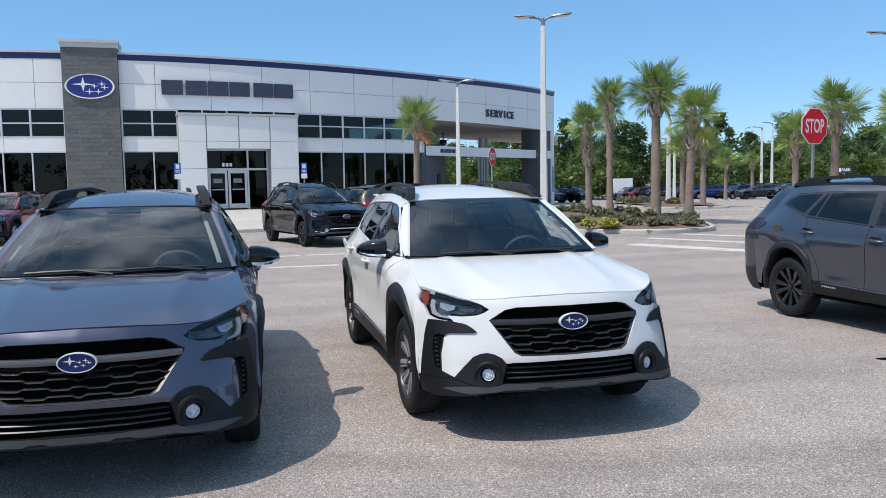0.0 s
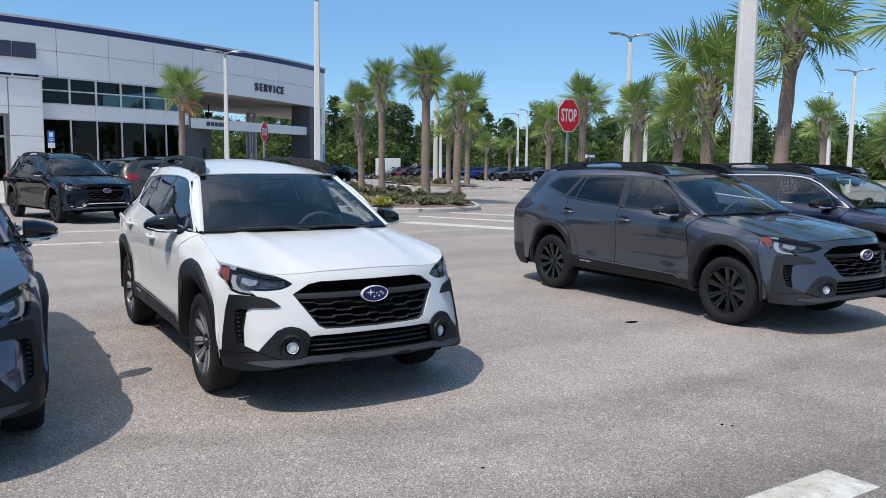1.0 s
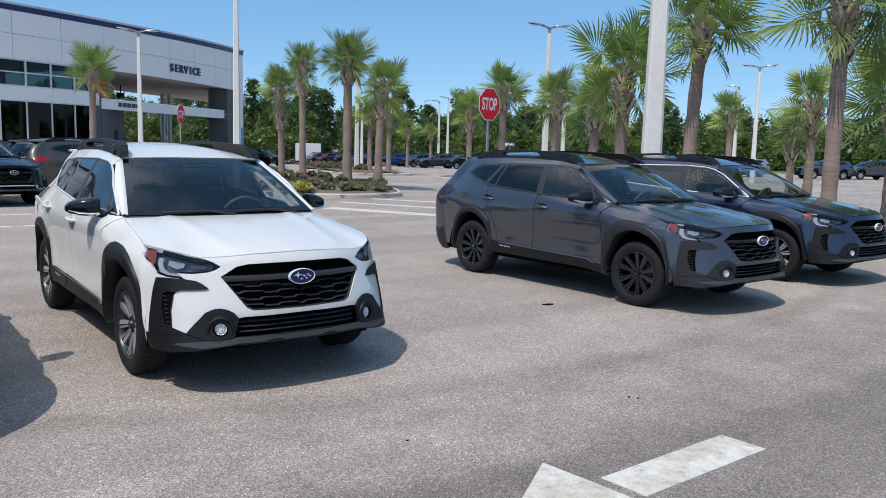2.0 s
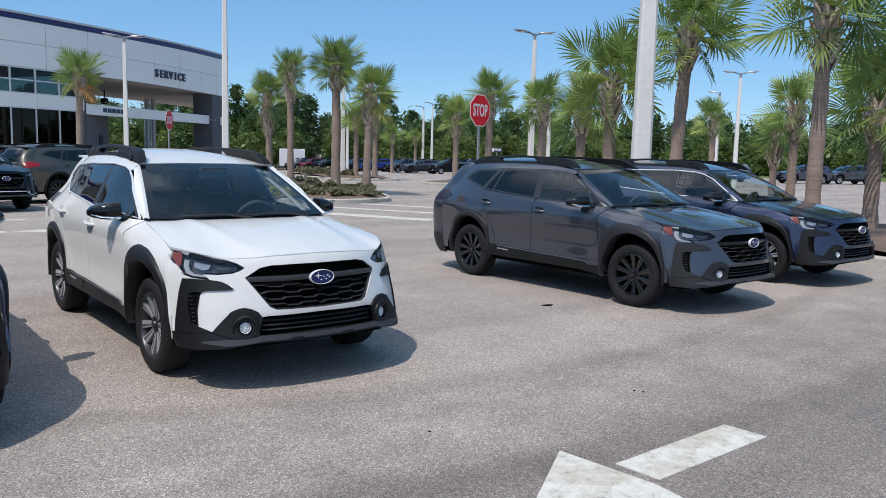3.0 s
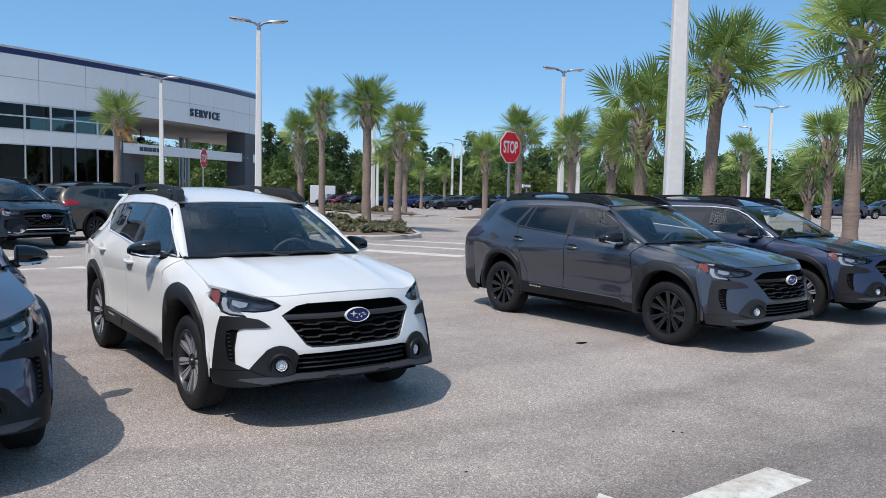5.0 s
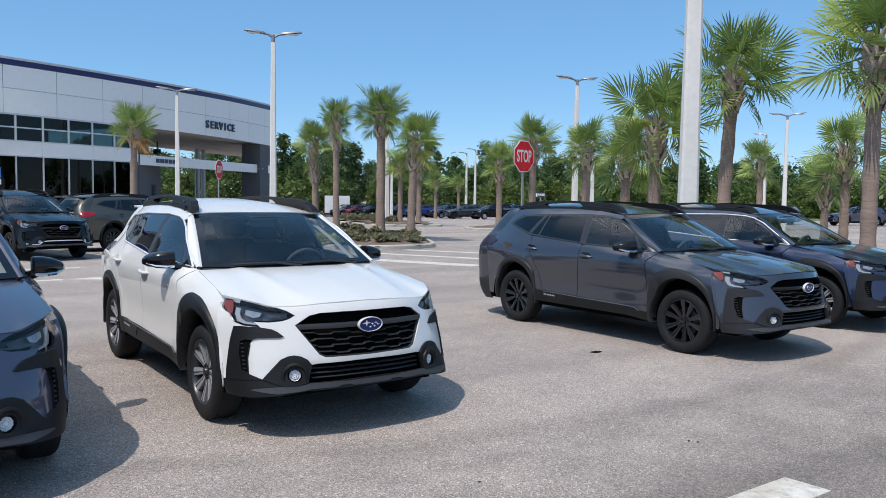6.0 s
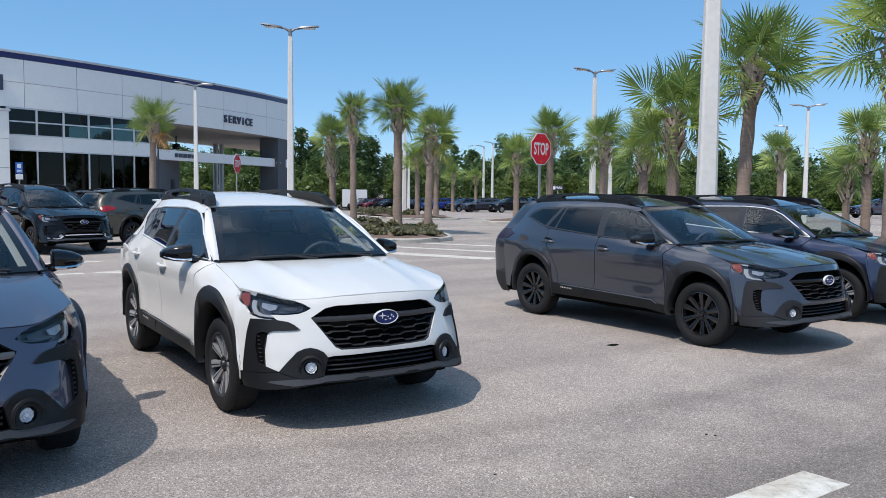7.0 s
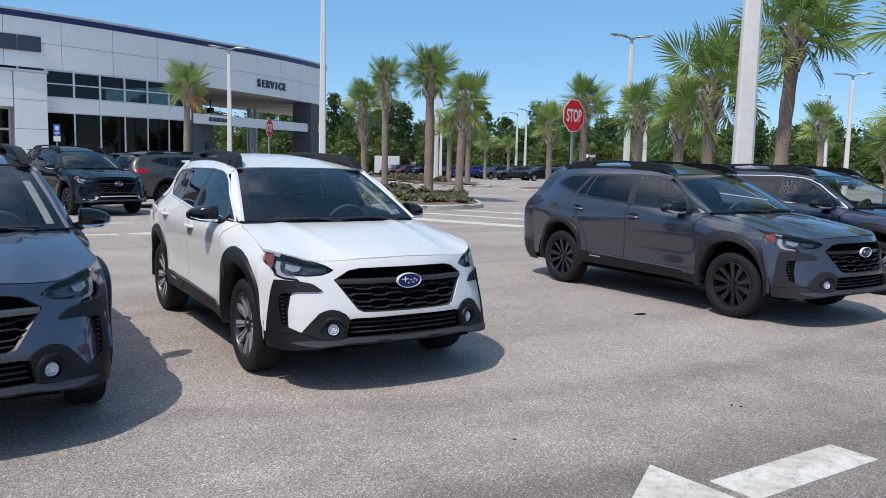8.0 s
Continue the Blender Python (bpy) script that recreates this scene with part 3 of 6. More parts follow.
def fold(faces, fmap, outward, depth, lift=0.0):
    nb = bmesh.new()
    vs, nr = {}, {}
    e = 1e-3

    def get(v):
        if v not in vs:
            u, w = v.co.x, v.co.y
            vs[v] = nb.verts.new(fmap(u, w))
            n = (fmap(u + e, w) - fmap(u - e, w)).cross(fmap(u, w + e) - fmap(u, w - e))
            nr[vs[v]] = n.normalized() * outward if n.length > 1e-12 else Vector((0, 0, 1))
            vs[v].co += nr[vs[v]] * lift
        return vs[v]
    for f in faces:
        loop = [get(v) for v in f.verts]
        if outward < 0:
            loop.reverse()
        try:
            nb.faces.new(loop)
        except ValueError:
            pass
    if depth:
        rim = [x for x in nb.edges if len(x.link_faces) == 1 and not all(abs(v.co.x) < 1e-4 for v in x.verts)]
        low = {}
        for ed in rim:
            for v in ed.verts:
                if v not in low:
                    low[v] = nb.verts.new(v.co - nr[v] * depth)
        for ed in rim:
            lp = ed.link_loops[0]
            a, b = lp.vert, lp.link_loop_next.vert
            nb.faces.new((b, a, low[a], low[b]))
            ed.smooth = False
    return nb


def mirrored(bm):
    c = bm.copy()
    for v in c.verts:
        v.co.x = -v.co.x
    bmesh.ops.reverse_faces(c, faces=c.faces[:])
    return c


def arc(cx, cy, r, a0, a1, n):
    return [(cx + r * math.cos(radians(a0 + (a1 - a0) * i / n)), cy + r * math.sin(radians(a0 + (a1 - a0) * i / n))) for i in range(n + 1)]


CAR = {}          # finished meshes by part name; the cars share them


def keep(name, bm, smooth=True, angle=40):
    CAR[name] = mesh_of(name, bm, smooth, angle)


def both(name, bm, **k):
    keep(name + "_l", bm.copy(), **k)
    keep(name + "_r", mirrored(bm), **k)
    bm.free()


def make_side():
    def opening(c):
        out = []
        for i in range(40):
            a = 9.0 * i
            r = arch_in(a if a < 215 else a - 360) + .012
            out.append((c + r * math.cos(radians(a)), .365 + r * math.sin(radians(a))))
        return out
    arch_f, arch_r = opening(AXLE), opening(WB + AXLE)
    edge = [(y, roof_side(y)) for y in (1.14, 1.19, 1.5, 1.9, 2.3, 2.7, 3.0, 3.16)]
    frame_out = [(.50, 1.097), (.83, 1.302), (.98, 1.392), (1.15, 1.457), (1.30, 1.485), (1.65, 1.503), (2.4, 1.493), (2.93, 1.463), (3.12, 1.395), (3.19, 1.340), (2.64, 1.207), (1.55, 1.133)]
    g = .004
    regions = [
        ("", arch_f), ("", arch_r),
        ("glass_corner", [(.545, 1.106), (.695, 1.114), (.83, 1.275), (.815, 1.272)]),
        ("glass_front", [(.73, 1.117), (.875, 1.30), (1.0, 1.378), (1.17, 1.440), (1.30, 1.466), (1.60, 1.484), (1.545, 1.147)]),
        ("glass_rear", [(1.65, 1.153), (1.705, 1.487), (2.36, 1.476), (2.425, 1.208)]),
        ("glass_rear_fixed", [(2.455, 1.211), (2.392, 1.474), (2.43, 1.472), (2.60, 1.224)]),
        ("glass_quarter", [(2.67, 1.238), (2.50, 1.468), (2.90, 1.446), (3.07, 1.382), (3.13, 1.345)]),
        ("window_frame", frame_out),
        ("sill", [(.40, .300), (.40, .40), (.62, .405), (.70, .44), (2.25, .475), (2.42, .50), (2.42, .345), (.80, .338)]),
        ("fender", shrink([(-.441, .385), (-.426, .45), (-.306, .966)] + [(y, hood_side(y)) for y in (-.2, -.05, .1, .25, .36, .43)] + [(.455, 1.094), (.552, .99), (.548, .90), (.49, .46), (.47, .40), (.3, .30), (-.43, .33)], g)),
        ("front_door", shrink([(.47, .40), (.49, .46), (.548, .90), (.552, .99), (.455, 1.094), (1.55, 1.133), (1.602, 1.12), (1.622, .47), (.70, .44), (.62, .405)], g)),
        ("rear_door", shrink([(1.622, .47), (1.602, 1.12), (1.60, 1.136), (2.58, 1.200), (2.53, 1.10), (2.49, .96), (2.345, .75), (2.28, .60), (2.26, .476)], g)),
        ("quarter", shrink([(2.26, .476), (2.28, .60), (2.345, .75), (2.49, .96), (2.53, 1.10), (2.58, 1.200), (2.64, 1.207), (3.19, 1.340), (3.12, 1.395), (2.93, 1.463), (2.4, 1.493), (1.65, 1.503), (1.30, 1.485), (1.15, 1.457), (1.10, 1.470)]
                           + edge + [(tail_end(z), z) for z in (1.5, 1.35, 1.25, 1.1, 1.0, .8, .6, .45, .34)] + [(2.42, .32), (2.42, .47)], g * .5)),
    ]
    cut = cut_panels((-.46, 3.52, .20, 1.60), (76, 28), regions, side_map, 1)
    for name in cut:
        both(name, cut[name])


def make_front():
    grille = [(0, .873), (.20, .873), (.345, .868), (.420, .852), (.517, .788), (.385, .590), (.345, .570), (0, .566)]
    intake = [(0, .535), (.40, .530), (.437, .524), (.470, .404), (.30, .404), (0, .406)]
    pod = [(.470, .404), (.437, .524), (.465, .560), (.505, .582), (.545, .590), (.582, .584), (.628, .562), (.735, .430), (.62, .385), (.54, .385)]
    lamp = [(.508, .853), (.55, .882), (.60, .902), (.70, .930), (.785, .951), (.866, .963), (.864, .915), (.853, .855), (.838, .795), (.80, .778), (.714, .772), (.745, .806), (.665, .805), (.585, .815), (.54, .832)]
    bracket = [(.592, .714), (.622, .742), (.652, .760), (.720, .772), (.80, .774), (.836, .770), (.856, .68), (.870, .58), (.887, .4087), (.735, .430), (.80, .462), (.796, .57), (.775, .670), (.762, .690), (.74, .699), (.616, .706)]
    skid = [(0, .361), (0, .396), (.20, .396), (.24, .400), (.46, .400), (.50, .390), (.66, .382), (.78, .368), (.80, .356), (.66, .336), (.50, .352), (.46, .361), (.27, .361), (.24, .372), (.17, .372), (.14, .361)]
    low = [(0, .350), (0, .406), (.30, .404), (.470, .404), (.54, .385), (.62, .385), (.735, .430), (.93, .40), (.93, .305), (.82, .308), (.66, .326), (.48, .350)]
    skin = [(0, .350)] + [(x, z) for x, z in lead_pts] + [(.90, .90), (.93, .60), (.93, .305), (.82, .308), (.66, .326), (.48, .350)]

    def clip(pts):
        out = []
        for x, z in pts:
            xe = side_x(front_end(z), z)
            out.append((1.0 if x >= xe - .004 else front_s(x, z), z))
        return out
    hole = [(front_s(.55, .455 + .045 * math.sin(q)) + (front_s(.58, .455) - front_s(.52, .455)) / .06 * .045 * math.cos(q), .455 + .045 * math.sin(q)) for q in [2 * math.pi * k / 20 for k in range(20)]]
    # curtain_slot is a flush strip; its recess shade is painted near-black
    regs = [("", hole), ("grille_hole", clip(grille)), ("intake_hole", clip(intake)), ("headlight_lens", clip(lamp)), ("fog_pod", clip(pod)), ("curtain_slot", clip([(.766, .684), (.778, .660), (.797, .57), (.801, .470), (.826, .482), (.830, .58), (.818, .672), (.795, .688)])),
            ("bumper_bracket", clip(bracket)), ("skid_strip", clip(skid)), ("lower_bumper", clip(low)), ("bumper", clip(skin))]
    cut = cut_panels((0, 1, .21, .98), (40, 34), regs, front_map, 1)
    for name in ("headlight_lens", "fog_pod", "bumper_bracket", "curtain_slot"):
        both(name, cut[name])
    for name in ("skid_strip", "lower_bumper", "bumper"):
        bm = cut[name]
        m2 = mirrored(bm)
        tmp = bpy.data.meshes.new("tmp")
        m2.to_mesh(tmp)
        bm.from_mesh(tmp)
        bpy.data.meshes.remove(tmp)
        m2.free()
        bmesh.ops.remove_doubles(bm, verts=[v for v in bm.verts if abs(v.co.x) < 2e-3], dist=3e-4)
        keep(name, bm)
    for bm in (cut["grille_hole"], cut["intake_hole"]):
        bm.free()
    # headlight: dark bucket behind the lens, light guide, projector, amber corner
    bucket = cut_panels((0, 1, .21, .98), (30, 26), [("b", clip(lamp))], lambda s, z: front_map(s, z) + Vector((-.03, .07, 0)), 1, 0)["b"]
    both("headlight_bucket", bucket)

    def inlay(name, pts, off, d=.008):
        bm = cut_panels((0, 1, .21, .98), (30, 26), [("b", clip(pts))], lambda s, z: front_map(s, z) + Vector(off), 1, d)["b"]
        both(name, bm)
    inlay("amber_reflector", [(.822, .938), (.858, .949), (.862, .90), (.850, .846), (.838, .858), (.828, .90)], (-.010, .014, 0))
    inlay("light_guide", [(.800, .890), (.818, .893), (.829, .850), (.824, .802), (.80, .789), (.735, .783), (.748, .796), (.790, .802), (.806, .820), (.809, .85)], (-.014, .026, 0))
    # pale inlay painted as the reflection along the lens's top edge
    inlay("upper_reflector", [(.826, .948), (.70, .922), (.595, .890), (.60, .882), (.70, .908), (.815, .926)], (-.010, .020, 0))
    inlay("lamp_box", [(.700, .862), (.780, .878), (.786, .846), (.75, .826), (.715, .835)], (-.018, .038, 0))
    inlay("lamp_box_inner", [(.590, .848), (.672, .866), (.680, .846), (.655, .828), (.600, .830)], (-.018, .040, 0))
    proj = bmesh.new()
    for x, z, r in ((.738, .856, .020), (.630, .849, .014)):
        p = front_map(front_s(x, z), z) + Vector((-.016, .036, 0))
        bmesh.ops.create_uvsphere(proj, u_segments=14, v_segments=10, radius=r, matrix=Matrix.Translation(p))
    both("projector", proj)
    # grille: frame, backing, stacked wavy bars, top bar
    gy = lambda x, z, d: front_map(front_s(abs(x), z), z).y + d
    back = bmesh.new()
    for z0, z1, hw in ((.545, .89, .53), (.37, .53, .46)):
        n = 20
        rows = [[back.verts.new((hw * (2 * i / n - 1), gy(hw * (2 * i / n - 1), z, .075), z)) for i in range(n + 1)] for z in (z0, (z0 + z1) / 2, z1)]
        for a, b in zip(rows, rows[1:]):
            for i in range(n):
                back.faces.new((a[i], a[i + 1], b[i + 1], b[i]))
    keep("grille_backing", back)
    wid = curve([.566, .570, .59, .788, .852, .868, .873], [.30, .345, .385, .517, .42, .345, .25])

    def bar(bm, fz, hw, th, d, n=36):
        rows = []
        for i in range(n + 1):
            x = hw * (2 * i / n - 1)
            z = fz(x)
            y = gy(x, z, d)
            rows.append([bm.verts.new((x, y + o[0], z + o[1])) for o in ((0, -th * .5), (-.006, 0), (0, th * .5), (.03, th * .5), (.03, -th * .5))])
        for a, b in zip(rows, rows[1:]):
            for k in range(5):
                bm.faces.new((a[k], a[(k + 1) % 5], b[(k + 1) % 5], b[k]))
        bm.faces.new(rows[0][::-1])
        bm.faces.new(rows[-1])
    for j, z in enumerate((.600, .643, .686, .729)):
        bm = bmesh.new()
        ph = .5 * (j % 2)

        def wave(x, z=z, ph=ph):
            q = (abs(x) / .24 + ph) % 1.0
            return z + .012 * (ease(0.05, .13, q) - ease(.62, .70, q)) - .008
        bar(bm, wave, wid(z) - .012, .009, .020, 72)
        keep("grille_bar_%d" % j, bm)
    bm = bmesh.new()
    bar(bm, lambda x: .780 - .006 * (x / .5) ** 2, .505, .034, .002)
    keep("grille_top_bar", bm)
    for j, z in enumerate((.430, .462, .495)):
        bm = bmesh.new()
        bar(bm, lambda x, z=z: z, .435, .012, .024)
        keep("intake_slat_%d" % j, bm)
    # dark tube added under the hood's front edge to stop sun through the gap
    pts = [hood_map(-.90 + 1.80 * i / 40, 0.012) - Vector((0, -.014, .030)) for i in range(41)]
    keep("hood_seal", tube(bmesh.new(), pts, .024, 8))
    # surround of the grille
    bm = bmesh.new()
    loop = [(x, z) for x, z in grille]
    loop = loop + [(-x, z) for x, z in reversed(loop) if x > 0]
    rings = []
    for x, z in loop:
        p = front_map(math.copysign(front_s(abs(x), z), x), z)
        c = Vector((x * .965, p.y, .72 + (z - .72) * .955))
        rings.append([bm.verts.new(q) for q in (p + Vector((0, .004, 0)), Vector((c.x, c.y + .012, c.z)), Vector((c.x, c.y + .07, c.z)))])
    for i in range(len(rings)):
        a, b = rings[i], rings[(i + 1) % len(rings)]
        for k in range(2):
            bm.faces.new((a[k], b[k], b[k + 1], a[k + 1]))
    keep("grille_surround", bm)
    # badge
    bm = bmesh.new()
    y0 = gy(0, .775, -.012)
    bm2 = bmesh.new()
    lathe(bm2, [(.0001, -.006), (.9, -.006), (.96, 0)], 32, "y")
    lathe(bm, [(.90, 0), (.92, -.012), (.975, -.012), (1.0, -.004), (1.0, .012)], 32, "y")
    for b in (bm, bm2):
        for v in b.verts:
            v.co = Vector((v.co.x * .098, v.co.y + y0, v.co.z * .053 + .775))
    keep("badge_ring", bm)
    keep("badge_field", bm2)
    for j, (x, z, r) in enumerate(((-.022, .804, .024), (.008, .799, .010), (.028, .804, .011), (.038, .796, .010), (.020, .788, .010), (-.004, .785, .010))):
        bm = bmesh.new()
        ring = [bm.verts.new(((x + r * dx) * 1.5, y0 - .009, .775 + (z - .797 + r * dz * .70) * 1.5)) for dx, dz in ((1, 0), (.18, .18), (0, 1), (-.18, .18), (-1, 0), (-.18, -.18), (0, -1), (.18, -.18))]
        bm.faces.new(ring)
        bmesh.ops.reverse_faces(bm, faces=bm.faces[-1:])
        keep("badge_mark_%d" % j, bm, False)
    # fog lamps
    for sx, tag in ((1, "_l"), (-1, "_r")):
        s = front_s(.55, .455)
        p = front_map(s, .455)
        n = (front_map(s + .01, .455) - front_map(s - .01, .455)).cross(Vector((0, 0, 1))).normalized()
        rot = Vector((0, -1, 0)).rotation_difference(n).to_matrix().to_4x4()
        if sx < 0:
            rot = Vector((0, -1, 0)).rotation_difference(Vector((-n.x, n.y, n.z))).to_matrix().to_4x4()
        mt = Matrix.Translation((p.x * sx, p.y - .004, p.z)) @ rot
        bm = lathe(bmesh.new(), [(.096, .010), (.090, -.014), (.078, -.020), (.068, -.012), (.055, .012), (.045, .019), (.043, .05)], 28, "y", m=mt)
        keep("fog_bezel" + tag, bm)
        bm = lathe(bmesh.new(), [(.044, .014), (.033, -.002), (.0001, -.008)], 20, "y", m=mt)
        keep("fog_lens" + tag, bm)
        bm = lathe(bmesh.new(), [(.043, .018), (.039, .005), (.029, .015), (.022, .003), (.015, .013), (.009, .001), (.0001, .003)], 10, "y", m=mt)
        keep("fog_reflector" + tag, bm)
    # bright lip round the foot of the intake, for the three-row car
    half = [(.80, .415), (.64, .395), (.56, .405), (.48, .470), (.30, .478), (0, .480)]
    line = [(x, z) for x, z in half] + [(-x, z) for x, z in reversed(half[:-1])]
    pts = [front_map(math.copysign(front_s(abs(x), z), x), z) + Vector((0, -.012, 0)) for x, z in line]
    keep("bumper_lip", tube(bmesh.new(), pts, .011, 6))
    # air curtain slats in the brackets
    for i in range(7):
        z = .495 + i * .027
        p = front_map(front_s(.812, z), z)
        bm = boxed(p.x - .022, p.x + .012, p.y - .004, p.y + .03, z - .004, z + .004, .0015)
        both("curtain_slat_%d" % i, bm)


def make_top():
    ring = [(-1, 0), (1, 0), (1, 1), (-1, 1)]
    keep("hood", cut_panels((-1, 1, 0, 1), (48, 26), [("h", shrink(ring, .004))], hood_map, 1)["h"])
    # sheet added below the hood so sun cannot leak through its gaps
    lining = cut_panels((-1, 1, 0, 1), (16, 10), [("h", ring)], lambda p, t: hood_map(p * .985, mixv(.03, .97, t)) - Vector((0, 0, .030)), 1, 0)["h"]
    keep("hood_lining", lining)
    gl = [(-.93, .07), (.93, .07), (.93, .95), (-.93, .95)]
    cut = cut_panels((-1, 1, 0, 1), (30, 16), [("g", gl), ("f", ring)], screen_map, 1, .004)
    keep("windscreen", cut["g"])
    keep("windscreen_border", cut["f"])
    keep("roof", cut_panels((-1, 1, 0, 1), (30, 40), [("r", ring)], roof_map, 1)["r"])
    lining = cut_panels((-1, 1, 0, 1), (16, 16), [("r", ring)], lambda u, v: roof_map(u * .97, v) - Vector((0, 0, .045)), -1, 0)["r"]
    keep("roof_lining", lining)
    # windscreen pillars
    bm = bmesh.new()
    path = [(.48, 1.092), (.66, 1.200), (.83, 1.306), (.98, 1.396), (1.09, 1.462), (1.19, 1.514)]
    rows = []
    for i, (y, z) in enumerate(path):
        o = side_map(y, z)
        v = (i / (len(path) - 1)) ** .97
        n = screen_map(1, v)
        mid = n + Vector((.032, .004, .006))
        rows.append([bm.verts.new(q) for q in (o, o.lerp(mid, .5) + Vector((.004, 0, .002)), mid, mid.lerp(n, .5) + Vector((.001, -.002, .003)), n, n + Vector((-.004, .02, -.02)))])
    for a, b in zip(rows, rows[1:]):
        for k in range(5):
            bm.faces.new((a[k], b[k], b[k + 1], a[k + 1]))
    bmesh.ops.recalc_face_normals(bm, faces=bm.faces[:])
    if sum(f.normal.x for f in bm.faces) < 0:
        bmesh.ops.reverse_faces(bm, faces=bm.faces[:])
    both("windscreen_pillar", bm)
    # pale inner pillar trim behind the glass
    bm = bmesh.new()
    rows = []
    for i in range(9):
        v = mixv(.06, .98, i / 8)
        rows.append([bm.verts.new(screen_map(u, v) + Vector((0, .09, -.06))) for u in (.90, .95, 1.0)])
    for a, b in zip(rows, rows[1:]):
        for k in range(2):
            bm.faces.new((a[k], a[k + 1], b[k + 1], b[k]))
    both("pillar_trim", bm)
    # cowl under the wipers
    bm = bmesh.new()
    n = 24
    rows = []
    for i in range(n + 1):
        u = 2 * i / n - 1
        a = hood_map(u * .97, .985) - Vector((0, 0, .012))
        b = screen_map(u * .98, .03)
        rows.append([bm.verts.new(a), bm.verts.new(a.lerp(b, .5) - Vector((0, 0, .018))), bm.verts.new(b)])
    for a, b in zip(rows, rows[1:]):
        for k in range(2):
            bm.faces.new((a[k], b[k], b[k + 1], a[k + 1]))
    keep("cowl", bm)
    for j, (u0, u1) in enumerate(((-.70, .10), (-.05, .78))):
        pts = [screen_map(mixv(u0, u1, q), .012 + .018 * math.sin(q * math.pi)) + Vector((0, -.014, .010)) for q in (0, .25, .5, .75, 1)]
        bm = tube(bmesh.new(), pts, .010, 6)
        st = screen_map(mixv(u0, u1, .95 if j else .9), -.02) + Vector((0, -.02, .01))
        tube(bm, [st, pts[2] + Vector((0, -.010, .006))], [.012, .008], 6)
        keep("wiper_%d" % j, bm)
    # roof rails: tall feet with a slot at each end, a flatter bar between
    prof = [(1.14, 1.526), (1.19, 1.570), (1.28, 1.622), (1.42, 1.650), (1.70, 1.660), (2.3, 1.680), (2.75, 1.664), (2.95, 1.650), (3.08, 1.626), (3.20, 1.578), (3.22, 1.545)]
    low = [(3.0, 1.572), (2.70, 1.585), (2.60, 1.634), (2.3, 1.652), (1.96, 1.640), (1.86, 1.585), (1.5, 1.563), (1.3, 1.542)]
    bm = bmesh.new()
    ring = prof + low

    def rail_x(y, z, out):
        x = side_x(y, roof_side(y)) - .035
        return x - (z - roof_side(y)) * .35 + (.027 if out else -.040)
    fa = [bm.verts.new((rail_x(y, z, True), y, z)) for y, z in ring]
    fb = [bm.verts.new((rail_x(y, z, False), y, z)) for y, z in ring]
    f1, f2 = bm.faces.new(fa), bm.faces.new(fb[::-1])
    for i in range(len(ring)):
        bm.faces.new((fa[i], fb[i], fb[(i + 1) % len(ring)], fa[(i + 1) % len(ring)]))
    bmesh.ops.recalc_face_normals(bm, faces=bm.faces[:])
    bmesh.ops.triangulate(bm, faces=[f1, f2])
    keep_rail = bm.copy()
    both("roof_rail", bm, smooth=False)
    keep_rail.free()
    for tag, y0, y1 in (("front", 1.36, 1.52), ("rear", 2.80, 2.96)):
        bm = bmesh.new()
        zs = roof_side((y0 + y1) / 2)
        xo = rail_x((y0 + y1) / 2, zs + .075, True)
        box(bm, xo - .012, xo + .006, y0, y1, zs + .060, zs + .088, .006)
        both("rail_slot_" + tag, bm)
    # filler between rail feet and roof
    bm = bmesh.new()
    rows = []
    for i in range(21):
        y = mixv(1.34, 3.08, i / 20)
        z = roof_side(y)
        x = side_x(y, z)
        k = .018 if 1.88 < y < 2.62 else .05
        rows.append([bm.verts.new(q) for q in ((x - .004, y, z - .004), (x - .012, y, z + k), (x - .06, y, z + k + .012), (x - .10, y, z + .02))])
    for a, b in zip(rows, rows[1:]):
        for k in range(3):
            bm.faces.new((a[k], b[k], b[k + 1], a[k + 1]))
    bmesh.ops.recalc_face_normals(bm, faces=bm.faces[:])
    if sum(f.normal.z for f in bm.faces) < 0:
        bmesh.ops.reverse_faces(bm, faces=bm.faces[:])
    both("rail_base", bm)


def make_tail():
    full = [(-1, .25), (1, .25), (1, 1.56), (-1, 1.56)]
    glass = [(-.52, 1.13), (.52, 1.13), (.42, 1.47), (-.42, 1.47)]
    lamp_l = [(.60, .97), (.60, 1.10), (.78, 1.15), (1.0, 1.16), (1.0, 1.01), (.80, .98)]
    lamp_r = [(-u, v) for u, v in lamp_l]
    low = [(-1, .25), (1, .25), (1, .52), (.5, .58), (-.5, .58), (-1, .52)]
    cut = cut_panels((-1, 1, .24, 1.57), (44, 30), [("rear_glass", glass), ("tail_light_l", lamp_l), ("tail_light_r", lamp_r), ("rear_bumper", low), ("tailgate", full)], tail_map, -1)
    for name in cut:
        keep(name, cut[name])
    # tail lamps run a little way round the side
    bm = cut_panels((3.2, 3.54, .9, 1.25), (10, 10), [("t", [(3.30, 1.10), (3.50, 1.155), (3.505, 1.015), (3.40, 1.03)])], lambda y, z: side_map(y, z) + Vector((.006, 0, 0)), 1)["t"]
    both("tail_light_side", bm)
    bm = boxed(-.50, .50, 3.34, 3.56, 1.530, 1.556, .010)
    keep("spoiler", bm)


